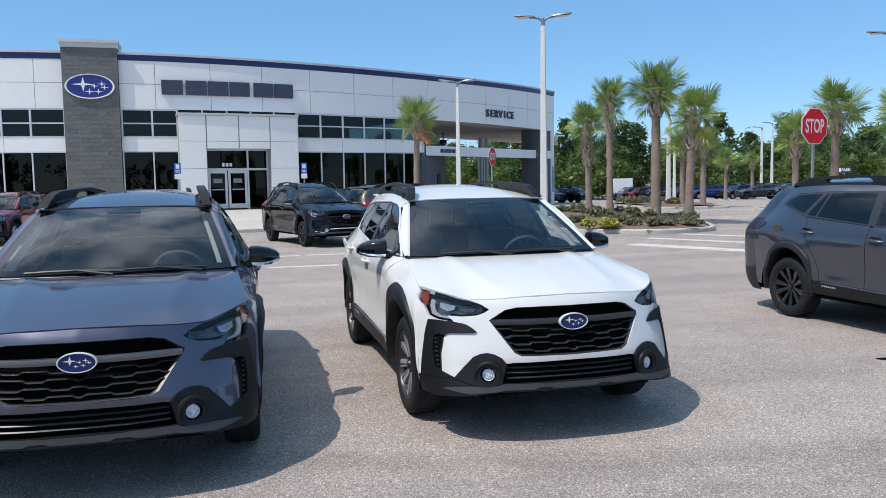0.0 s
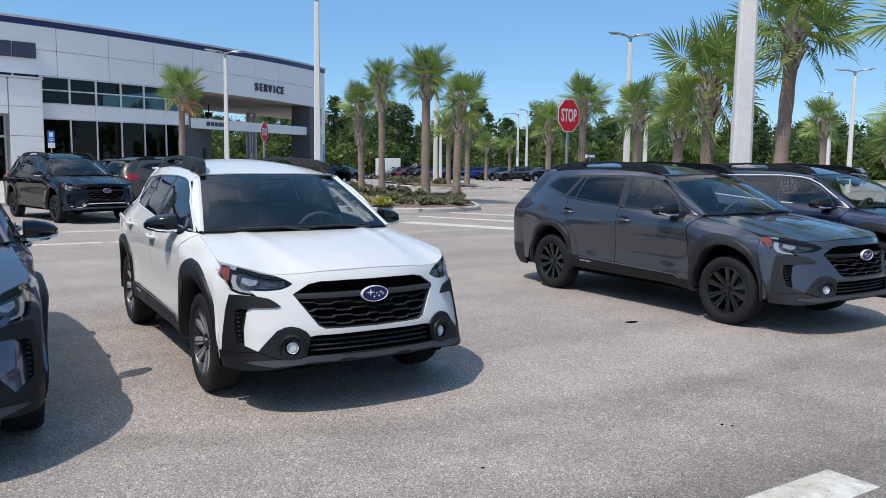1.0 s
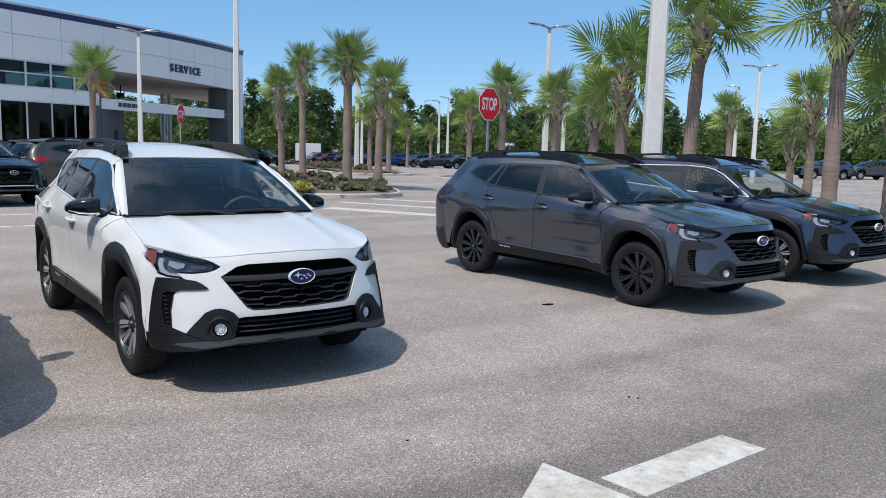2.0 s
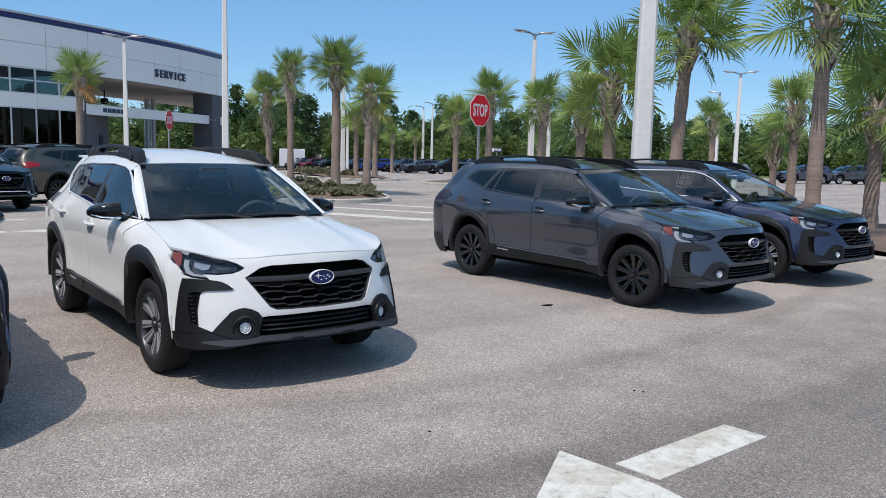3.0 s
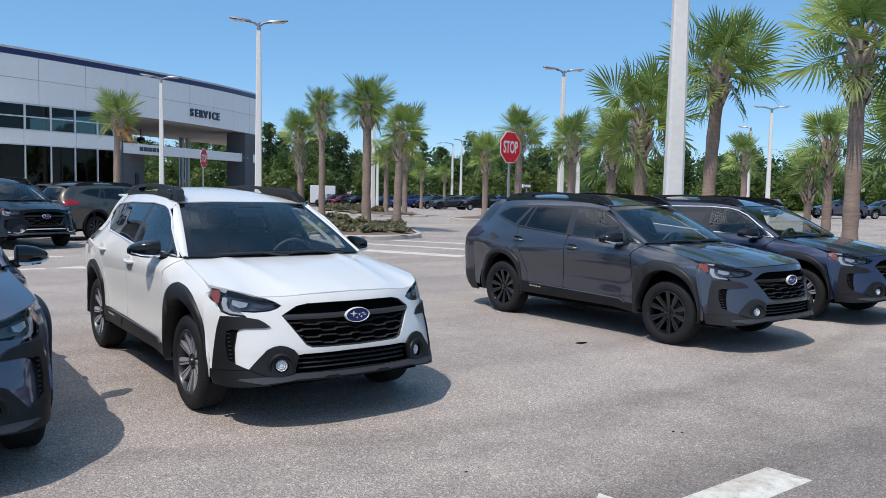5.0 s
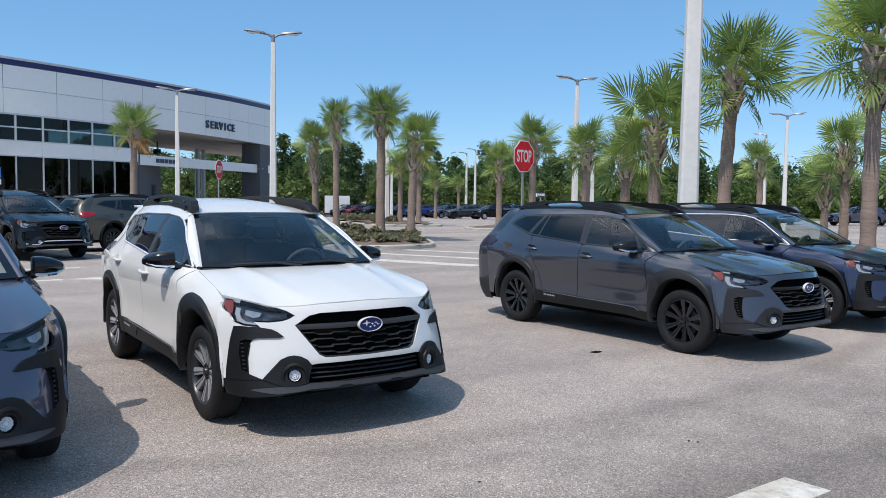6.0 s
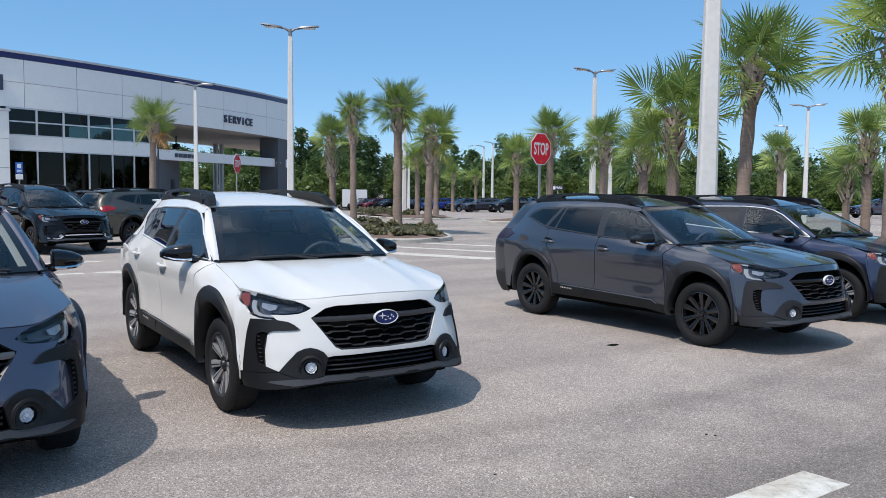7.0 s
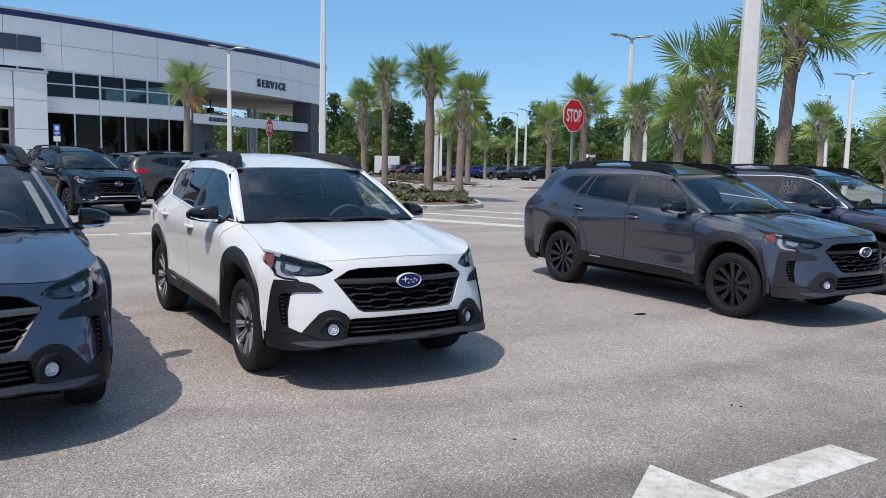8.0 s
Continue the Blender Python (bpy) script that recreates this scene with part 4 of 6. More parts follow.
def make_wheels():
    R, W = .354, .225
    tyre = [(.238, -.090), (.250, -.104), (.290, -.112), (.325, -.108), (.344, -.094), (.3525, -.070), (R, -.03), (R, .03), (.3525, .070), (.344, .094), (.325, .108), (.290, .112), (.250, .104), (.238, .090)]
    bm = lathe(bmesh.new(), tyre, 56, "x")
    bmesh.ops.recalc_face_normals(bm, faces=bm.faces[:])
    keep("tyre", bm)
    bm = bmesh.new()
    n = 56
    for k in range(n):
        a = 2 * math.pi * k / n
        for sx in (-1, 1):
            box(bm, sx * .042 - .030, sx * .042 + .030, -.012, .012, R - .006, R + .0012, m=Matrix.Rotation(a + sx * .03, 4, 'X'))
    keep("tread_blocks", bm, False)
    bm = lathe(bmesh.new(), [(.240, -.09), (.240, .088), (.247, .098), (.236, .104), (.228, .094), (.220, .05), (.220, -.08)], 48, "x")
    bmesh.ops.recalc_face_normals(bm, faces=bm.faces[:])
    keep("rim", bm)
    bm = lathe(bmesh.new(), [(.0001, .086), (.024, .085), (.030, .078), (.034, .06)], 20, "x")
    keep("hub_cap", bm)
    bm = lathe(bmesh.new(), [(.0001, .062), (.062, .060), (.080, .050), (.085, .02)], 24, "x")
    for k in range(5):
        a = 2 * math.pi * k / 5 + .3
        lathe(bm, [(.0001, .072), (.009, .071), (.010, .05)], 8, "x", m=Matrix.Translation((0, .052 * math.cos(a), .052 * math.sin(a))))
    keep("hub", bm)
    bm = lathe(bmesh.new(), [(.06, .0), (.150, .0), (.150, -.02), (.06, -.02)], 32, "x", closed=True)
    bmesh.ops.recalc_face_normals(bm, faces=bm.faces[:])
    keep("brake_disc", bm)
    keep("wheel_back", lathe(bmesh.new(), [(.0001, -.045), (.214, -.045)], 32, "x"))

    def spoke(w0, w1, off, lean):
        bm = bmesh.new()
        prof = [(.055, .064), (.11, .070), (.17, .082), (.230, .092)]
        rows = []
        for r, h in prof:
            q = (r - .055) / .167
            w = mixv(w0, w1, q)
            o = off * mixv(.55, 1, q) + lean * q
            rows.append([bm.verts.new(p) for p in ((h - .035, o - w, r), (h - .004, o - w, r), (h, o - w * .6, r), (h, o + w * .6, r), (h - .004, o + w, r), (h - .035, o + w, r))])
        for a, b in zip(rows, rows[1:]):
            for k in range(5):
                bm.faces.new((a[k], a[k + 1], b[k + 1], b[k]))
        bmesh.ops.recalc_face_normals(bm, faces=bm.faces[:])
        if sum(f.normal.x for f in bm.faces) < 0:
            bmesh.ops.reverse_faces(bm, faces=bm.faces[:])
        return bm
    keep("spoke_pair_a", spoke(.015, .033, .030, .036))
    keep("spoke_pair_b", spoke(.015, .033, -.030, -.036))
    for tag, sg in (("a", 1), ("b", -1)):
        bm = spoke(.003, .009, .025 * sg, .032 * sg)
        bmesh.ops.translate(bm, verts=bm.verts[:], vec=(.0015, 0, 0))
        keep("spoke_inset_" + tag, bm)
    # arch trims, broadest above the tyre
    wide_front = curve([-30, 10, 30, 47, 68, 85, 117, 133, 150, 175, 210], [.450, .462, .520, .588, .606, .570, .533, .508, .456, .430, .425])
    wide_rear = curve([-30, 20, 55, 98, 133, 150, 165, 210], [.44, .47, .525, .541, .525, .455, .435, .430])
    for c, tag in ((AXLE, "front"), (WB + AXLE, "rear")):
        bm = bmesh.new()
        a0, a1 = (-22, 206) if tag == "front" else (-26, 202)
        rows = []
        for i in range(49):
            a = radians(mixv(a0, a1, i / 48))
            ri, ro = arch_in(math.degrees(a)), (wide_front if tag == "front" else wide_rear)(math.degrees(a))
            row = []
            for rr, o in ((ri, -.10), (ri + .003, .016), (ri + .012, .026), (max(ro - .022, ri + .014), .026), (max(ro - .003, ri + .018), .014), (ro + .001, -.010)):
                y, z = c + rr * math.cos(a), .365 + rr * math.sin(a)
                zz = max(z, .30)
                row.append(bm.verts.new((side_x(min(max(y, -.45), 3.5), zz) + o, y, zz)))
            rows.append(row)
        for a, b in zip(rows, rows[1:]):
            for k in range(5):
                bm.faces.new((a[k], b[k], b[k + 1], a[k + 1]))
        bmesh.ops.recalc_face_normals(bm, faces=bm.faces[:])
        if sum(f.normal.x for f in bm.faces) < 0:
            bmesh.ops.reverse_faces(bm, faces=bm.faces[:])
        both("arch_trim_" + tag, bm, angle=50)
        # near-black liner, the arch's inner shade painted on
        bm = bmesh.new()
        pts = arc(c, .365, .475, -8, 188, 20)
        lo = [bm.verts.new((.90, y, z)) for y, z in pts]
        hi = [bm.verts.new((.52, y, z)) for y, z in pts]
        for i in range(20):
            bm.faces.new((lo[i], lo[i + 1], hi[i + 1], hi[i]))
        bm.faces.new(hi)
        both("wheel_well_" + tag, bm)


def make_details():
    # mirror: shaped housing on a foot, bright lower edge
    bm = bmesh.new()
    prof = [(.885, .060, .058, .002), (.895, .082, .070, .002), (.95, .092, .071, -.001), (1.025, .088, .060, -.006), (1.08, .068, .043, -.013), (1.105, .034, .022, -.018)]
    rows = []
    for x, hy, hz, dz in prof:
        rows.append([bm.verts.new((x, .78 + (x - .9) * .35 + hy * math.copysign(abs(math.cos(a)) ** .62, math.cos(a)), 1.150 + dz + hz * math.copysign(abs(math.sin(a)) ** .60, math.sin(a))))
                     for a in [2 * math.pi * k / 18 for k in range(18)]])
    for a, b in zip(rows, rows[1:]):
        for k in range(18):
            bm.faces.new((a[k], a[(k + 1) % 18], b[(k + 1) % 18], b[k]))
    bm.faces.new(rows[-1])
    bm.faces.new(rows[0][::-1])
    bmesh.ops.recalc_face_normals(bm, faces=bm.faces[:])
    both("mirror_housing", bm)
    bm = tube(bmesh.new(), [(.835, .66, 1.090), (.89, .735, 1.098), (.95, .80, 1.11)], [.036, .032, .026], 8)
    both("mirror_foot", bm)
    bm = tube(bmesh.new(), [(.875, .700, 1.098), (.95, .706, 1.090), (1.035, .735, 1.096), (1.09, .80, 1.118)], [.010, .014, .012, .008], 6)
    both("mirror_strip", bm)
    # door handles
    for nm, y, z in (("front", 1.475, .992), ("rear", 2.475, 1.035)):
        bm = bmesh.new()
        x = side_x(y, z)
        pts = [(x + o, y + d, z + .006 * d / .1) for d, o in ((-.105, -.004), (-.08, .026), (-.03, .036), (.04, .036), (.085, .026), (.105, -.004))]
        tube(bm, pts, [.010, .015, .017, .017, .015, .010], 8)
        both("door_handle_" + nm, bm)
        bm = bmesh.new()
        lathe(bm, [(.0001, .004), (.060, .003), (.068, -.004)], 18, "x", m=Matrix.Translation((x, y + .015, z)) @ Matrix.Diagonal((1, 1.4, .75, 1)))
        both("handle_cup_" + nm, bm)
    # fuel flap on the right rear quarter
    y, z = 2.98, 1.02
    dx = (side_x(y + .05, z) - side_x(y - .05, z)) / .1
    dz = (side_x(y, z + .05) - side_x(y, z - .05)) / .1
    rot = Vector((-1, 0, 0)).rotation_difference(Vector((-1, dx, dz)).normalized()).to_matrix().to_4x4()
    bm = lathe(bmesh.new(), [(.0001, -.006), (.080, -.006), (.084, -.004), (.085, .006)], 28, "x", m=Matrix.Translation((-side_x(y, z), y, z)) @ rot)
    bmesh.ops.recalc_face_normals(bm, faces=bm.faces[:])
    keep("fuel_flap", bm)
    # sill strip and word bars
    bm = bmesh.new()
    pts = [(.62, .405), (.70, .442), (1.2, .454), (1.622, .462), (2.25, .478)]
    for (y0, z0), (y1, z1) in zip(pts, pts[1:]):
        a, b = side_map(y0, z0), side_map(y1, z1)
        tube(bm, [a + Vector((.008, 0, 0)), b + Vector((.008, 0, 0))], .007, 6)
    both("sill_strip", bm)
    plate = [(1.74, .462), (1.80, .372), (2.34, .385), (2.40, .42), (2.40, .482), (2.25, .490)]
    both("sill_plate", cut_panels((-.46, 3.52, .20, 1.60), (76, 28), [("p", plate)], lambda y, z: side_map(y, z) + Vector((.016, 0, 0)), 1)["p"])
    bm = bmesh.new()
    for k in range(7):
        y = 2.00 + k * .030
        x = side_x(y, .437) + .016
        box(bm, x, x + .004, y, y + .020, .428 + .0008 * k, .445 + .0008 * k)
    both("word_bars", bm)
    # cabin
    # front and sill plates added so no sun leaks under the body
    pan = box(boxed(-.76, .76, -.55, 3.5, .262, .32, .02), -.60, .60, -.78, -.5, .300, .335, .01)
    keep("floor_pan", box(pan, -.892, .892, .44, 2.34, .326, .352, .008))
    # curved plate added behind the bumper to block sun through the intake
    bm = bmesh.new()
    rows = []
    for i in range(23):
        p = front_map(-.88 + 1.76 * i / 22, .375) + Vector((0, .016, 0))
        rows.append([bm.verts.new(q) for q in ((p.x * .97, p.y, .385), (p.x * .94, p.y + .30, .340), (p.x * .94, p.y + .30, .325), (p.x * .97, p.y + .004, .362))])
    for a, b in zip(rows, rows[1:]):
        for k in range(4):
            bm.faces.new((a[k], a[(k + 1) % 4], b[(k + 1) % 4], b[k]))
    bmesh.ops.recalc_face_normals(bm, faces=bm.faces[:])
    keep("under_tray", bm)
    bm = boxed(-.50, .50, -.60, .35, .30, .86, .03)
    keep("engine_bay", bm)
    bm = bmesh.new()
    n = 14
    rows = []
    for i in range(n + 1):
        u = 2 * i / n - 1
        a = screen_map(u * .95, .02) - Vector((0, -.02, .03))
        rows.append([bm.verts.new(q) for q in (a, a + Vector((0, .22, .012)), a + Vector((0, .42, -.04)), a + Vector((0, .46, -.25)), a + Vector((0, .42, -.5)))])
    for a, b in zip(rows, rows[1:]):
        for k in range(4):
            bm.faces.new((a[k], b[k], b[k + 1], a[k + 1]))
    bmesh.ops.recalc_face_normals(bm, faces=bm.faces[:])
    keep("dashboard", bm)
    mt = Matrix.Translation((.37, .98, 1.02)) @ Matrix.Rotation(radians(-66), 4, 'X')
    bm = bmesh.new()
    ring = []
    for i in range(24):
        a = 2 * math.pi * i / 24
        ring.append([bm.verts.new(mt @ Vector(((.185 + .016 * math.cos(b)) * math.cos(a), (.185 + .016 * math.cos(b)) * math.sin(a), .016 * math.sin(b)))) for b in [2 * math.pi * k / 8 for k in range(8)]])
    for i in range(24):
        a, b = ring[i], ring[(i + 1) % 24]
        for k in range(8):
            bm.faces.new((a[k], b[k], b[(k + 1) % 8], a[(k + 1) % 8]))
    box(bm, -.17, .17, -.03, .03, -.012, .012, m=mt)
    box(bm, -.06, .06, -.07, .06, -.03, .015, .01, m=mt)
    box(bm, -.03, .03, -.18, .0, -.012, .012, m=mt)
    keep("steering_wheel", bm)
    for tag, x, y, w in (("front_l", .37, 1.62, .25), ("front_r", -.37, 1.62, .25), ("rear", 0, 2.52, .62)):
        bm = bmesh.new()
        box(bm, x - w, x + w, y - .42, y + .10, .46, .62, .04)
        box(bm, x - w * .95, x + w * .95, -.06, .06, 0, .62, .04, m=Matrix.Translation((0, y + .08, .60)) @ Matrix.Rotation(radians(-16), 4, 'X'))
        for hx in ((x,) if w < .5 else (-.38, .38)):
            box(bm, hx - .13, hx + .13, y + .24, y + .34, 1.24, 1.42, .035)
        keep("seat_" + tag, bm)
    bm = box(boxed(-.12, .12, 1.0, 1.09, 1.455, 1.492, .012), -.11, .11, 1.06, 1.085, 1.385, 1.445, .010)
    keep("cabin_mirror", bm)
    bm = boxed(-.09, .09, 3.86, 3.93, .80, .84, .006)
    keep("tailgate_trim", bm)


make_side()
make_front()
make_top()
make_tail()
make_wheels()
make_details()

PAINTED = ["fender_l", "fender_r", "front_door_l", "front_door_r", "rear_door_l", "rear_door_r", "quarter_l", "quarter_r", "bumper", "hood", "roof", "windscreen_pillar_l", "windscreen_pillar_r", "tailgate", "spoiler"]
TRIM = ["window_frame_l", "window_frame_r"]
PLASTIC = ["sill_plate_l", "sill_plate_r", "sill_l", "sill_r", "lower_bumper", "fog_pod_l", "fog_pod_r", "bumper_bracket_l", "bumper_bracket_r", "arch_trim_front_l", "arch_trim_front_r", "arch_trim_rear_l", "arch_trim_rear_r", "rear_bumper"]
RAILS = ["roof_rail_l", "roof_rail_r", "rail_base_l", "rail_base_r"]
GLOSS = ["mirror_housing_l", "mirror_housing_r", "mirror_foot_l", "mirror_foot_r", "windscreen_border", "rail_slot_front_l", "rail_slot_front_r", "rail_slot_rear_l", "rail_slot_rear_r"]
# hollows and undersides painted near-black for shade, with the added light blockers
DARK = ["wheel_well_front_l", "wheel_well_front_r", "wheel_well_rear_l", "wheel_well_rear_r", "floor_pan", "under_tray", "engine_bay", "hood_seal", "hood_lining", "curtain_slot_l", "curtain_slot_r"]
GRILLE = ["grille_surround", "grille_bar_0", "grille_bar_1", "grille_bar_2", "grille_bar_3", "intake_slat_0", "intake_slat_1", "intake_slat_2", "cowl", "wiper_0", "wiper_1"] + ["curtain_slat_%d_%s" % (i, s) for i in range(7) for s in "lr"]
CABIN = ["dashboard", "steering_wheel"]
SEATS = ["seat_front_l", "seat_front_r", "seat_rear"]


def plain_name(key):
    words = [w for w in key.split("_") if w not in ("l", "r") and not w.isdigit()]
    return "_".join(words)


def car(m, label, paint, size=(1, 1, 1), wheels="two_tone", cladding="cladding", chrome=False, detail=2, group="", tone_bar="gloss_black", tail="red_lens", lip=False):
    """A parked crossover. size scales its body; the wheels stay round. detail 2: near; 1: far off."""
    root = thing("parked_car", m, label, "car", group)
    sx, sy, sz = size
    sc = Matrix.Diagonal((sx, sy, sz, 1))

    def put(key, mat, under=root, label=""):
        ob = part(plain_name(key), CAR[key], mat, under, label)
        if under is root:
            ob.matrix_basis = sc
        return ob
    P = {}
    for key in PAINTED:
        P[key] = put(key, paint)
    for key in PLASTIC:
        # grey car's sills go black: dark trim, deepened for the shade under them
        P[key] = put(key, "cladding" if cladding == "grey_trim" and key[:4] == "sill" else cladding)
    for key in RAILS:
        P[key] = put(key, "cladding")
    for key in TRIM:
        put(key, "grille_black")
    for key in GLOSS:
        P[key] = put(key, "gloss_black")
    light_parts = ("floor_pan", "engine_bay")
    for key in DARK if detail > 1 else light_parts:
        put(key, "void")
    # near-black sheet paints in the shade behind the grille
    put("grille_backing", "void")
    put("skid_strip", "skid")
    for key in GRILLE if detail > 1 else GRILLE[:5]:
        P[key] = put(key, "grille_black")
    put("grille_top_bar", tone_bar)
    put("badge_field", "badge_blue", label="blue enamel oval badge")
    put("badge_ring", "badge_silver")
    if detail > 1:
        for j in range(6):
            put("badge_mark_%d" % j, "badge_silver")
    for s in "lr":
        put("headlight_bucket_" + s, "headlight_dark")
        put("headlight_lens_" + s, "lens")
        put("light_guide_" + s, "drl", label="pale curved running light")
        put("upper_reflector_" + s, "drl")
        put("lamp_box_" + s, "lamp_pale")
        put("amber_reflector_" + s, "amber")
        put("tail_light_" + s, tail)
        put("tail_light_side_" + s, tail)
        put("glass_front_" + s, "side_glass")
        put("glass_rear_" + s, "privacy")
        put("glass_quarter_" + s, "privacy")
        put("fog_bezel_" + s, "cladding")
        put("fog_lens_" + s, "lens")
        put("fog_reflector_" + s, "reflector")
        if detail > 1:
            put("projector_" + s, "lens")
            put("lamp_box_inner_" + s, "lamp_grey")
            put("glass_corner_" + s, "side_glass")
            put("glass_rear_fixed_" + s, "privacy")
            put("mirror_strip_" + s, "chrome")
            put("sill_strip_" + s, "wing_grey")
            put("word_bars_" + s, "chrome", label="small bright lettering bars")
            for d in ("front", "rear"):
                h = put("door_handle_%s_%s" % (d, s), paint, P["%s_door_%s" % (d, s)])
                put("handle_cup_%s_%s" % (d, s), "gloss_black" if paint != "white_paint" else paint, P["%s_door_%s" % (d, s)])
        else:
            put("glass_rear_fixed_" + s, "privacy")
    put("windscreen", "windscreen")
    put("rear_glass", "privacy")
    put("roof_lining", "headliner" if detail > 1 else "cabin")
    if detail > 1:
        put("pillar_trim_l", "headliner")
        put("pillar_trim_r", "headliner")
    if detail > 1:
        for key in CABIN:
            put(key, "cabin")
        for key in SEATS:
            put(key, "seat")
        put("cabin_mirror", "grille_black")
        put("fuel_flap", paint, P["quarter_r"])
    put("tailgate_trim", "chrome")
    if lip:
        put("bumper_lip", "badge_silver", label="bright lip under the intake")
    if chrome:
        for s in "lr":
            put("chrome_line_" + s, "badge_silver", label="bright window surround")
    face, dark = {"two_tone": ("machined", "rim_dark"), "black": ("rim_black", "rim_black"), "silver": ("machined", "machined")}[wheels]
    for cx, flip in ((1, 0), (-1, 180)):
        for cy in (AXLE * sy, (WB + AXLE) * sy):
            w = new("wheel")
            w.empty_display_size = .1
            w.parent = root
            tilt = random.uniform(0, 72)
            w.matrix_basis = pose(cx * .795 * sx, cy, .356, 0, 0, flip) @ pose(0, 0, 0, tilt)
            part("tyre", CAR["tyre"], "rubber", w)
            part("rim", CAR["rim"], dark if wheels == "black" else "rim_dark", w)
            part("hub", CAR["hub"], dark, w)
            part("hub_cap", CAR["hub_cap"], "rim_dark" if wheels != "black" else "rim_black", w)
            # near-black disc paints in the shade behind the spokes
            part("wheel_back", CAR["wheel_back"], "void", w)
            if detail > 1:
                part("tread", CAR["tread_blocks"], "rubber", w, kind="stuff")
                part("brake_disc", CAR["brake_disc"], "disc", w)
            for k in range(5):
                for key in ("spoke_pair_a", "spoke_pair_b"):
                    part("spoke", CAR[key], face, w, at=pose(0, 0, 0, 72 * k))
                if wheels == "two_tone" and detail > 1:
                    for tag in "ab":
                        part("spoke_inset", CAR["spoke_inset_" + tag], "rim_dark", w, "dark inset of the spoke", at=pose(0, 0, 0, 72 * k))
    return root


def make_chrome_line():
    for tag, sx in (("l", 1), ("r", -1)):
        pts = [side_map(y, z) + Vector((.008, 0, 0)) for y, z in [(.51, 1.100), (.83, 1.304), (.98, 1.394), (1.15, 1.459), (1.30, 1.487), (1.65, 1.505), (2.4, 1.495), (2.93, 1.465), (3.12, 1.397), (3.18, 1.342), (2.64, 1.209), (1.55, 1.136), (.51, 1.100)]]
        bm = tube(bmesh.new(), [Vector((p.x * sx, p.y, p.z)) for p in pts], .009, 6)
        keep("chrome_line_" + tag, bm)


make_chrome_line()

# ---- ground, road paint, islands ----
def ground_z(x, y):
    """The lot falls gently towards its far corner."""
    return -.0155 * max(0.0, y - 40) * ease(12, 34, x) * ease(160, 120, y) if y < 160 else 0.0


bm = bmesh.new()
gx = [-2500, -600, -150, -60, 0, 12, 16, 20, 24, 28, 32, 36, 42, 50, 60, 75, 95, 130, 600, 2500]
gy = [-2500, -600, -100, 0, 30, 40, 44, 48, 52, 58, 64, 72, 80, 90, 100, 110, 120, 135, 160, 600, 2500]
rows = [[bm.verts.new((x, y, ground_z(x, y))) for x in gx] for y in gy]
for a, b in zip(rows, rows[1:]):
    for k in range(len(gx) - 1):
        bm.faces.new((a[k], a[k + 1], b[k + 1], b[k]))
part("ground", bm, "asphalt", kind="structure", label="aged light grey asphalt car park")


def slab(name, poly, z, mat, label, category="road marking", rz=0, kind=""):
    bm = prism(bmesh.new(), poly, 0.0, z)
    cx, cy = sum(p[0] for p in poly) / len(poly), sum(p[1] for p in poly) / len(poly)
    bmesh.ops.translate(bm, verts=bm.verts[:], vec=(-cx, -cy, 0))
    ob = part(name, bm, mat, at=Matrix.Translation((cx, cy, 0)), label=label, kind=kind)
    return tagged(ob, category=category)


def dash(x0, y0, x1, y1, w):
    d = Vector((x1 - x0, y1 - y0)).normalized()
    n = Vector((-d.y, d.x)) * w / 2
    return [(x0 + n.x, y0 + n.y), (x0 - n.x, y0 - n.y), (x1 - n.x, y1 - n.y), (x1 + n.x, y1 + n.y)]


def arrow_head(x, y, ang, s):
    """A painted arrow head whose point lies at x, y."""
    c, q = math.cos(radians(ang)), math.sin(radians(ang))
    pts = [(0, 0), (-.62, .30), (-.62, .0), (-.62, -.30)]
    return [(x + (a * c - b * q) * s, y + (a * q + b * c) * s) for a, b in (pts[0], pts[1], pts[3])]


slab("road_dash", [(.59, -3.12), (.61, -3.395), (1.69, -3.38), (1.675, -3.10)], .004, "paint_line", "worn white painted dash on the asphalt")
slab("road_arrow", [(-.20, -3.26), (.48, -2.81), (.545, -3.42), (.50, -3.72)], .004, "paint_line", "worn white painted arrow head on the asphalt")
for x0, x1, y in ((-1.20, -.55, 13.75), (-.40, .85, 13.75), (-1.40, .05, 11.10)):
    slab("road_dash", dash(x0, y, x1, y, .22), .004, "paint_line", "white painted lane dash on the asphalt")
slab("road_arrow", arrow_head(.15, 11.08, 180, 1.0), .004, "paint_line", "white painted arrow head on the asphalt")
slab("road_arrow", arrow_head(-2.1, 13.75, 180, 1.0), .004, "paint_line", "white painted arrow head on the asphalt")
for (x0, y0, x1, y1, w) in ((8.05, 13.25, 9.55, 10.1, .62), (9.55, 15.1, 11.2, 11.9, .34), (11.3, 16.2, 13.2, 13.0, .34)):
    slab("crosswalk_bar", dash(x0, y0, x1, y1, w), .004, "paint_line", "white painted crosswalk bar on the asphalt")
# tar spots and debris on the lot
for x, y, r in ((3.64, .35, .052), (1.79, -2.31, .010), (1.824, -2.36, .009), (.063, -2.14, .007)):
    pts = [(x + r * random.uniform(.75, 1.15) * math.cos(a) * 1.5, y + r * random.uniform(.6, 1.0) * math.sin(a)) for a in [2 * math.pi * k / 12 for k in range(12)]]
    slab("tar_spot", pts, .003, "void", "small dark tar spot on the asphalt", "stain")


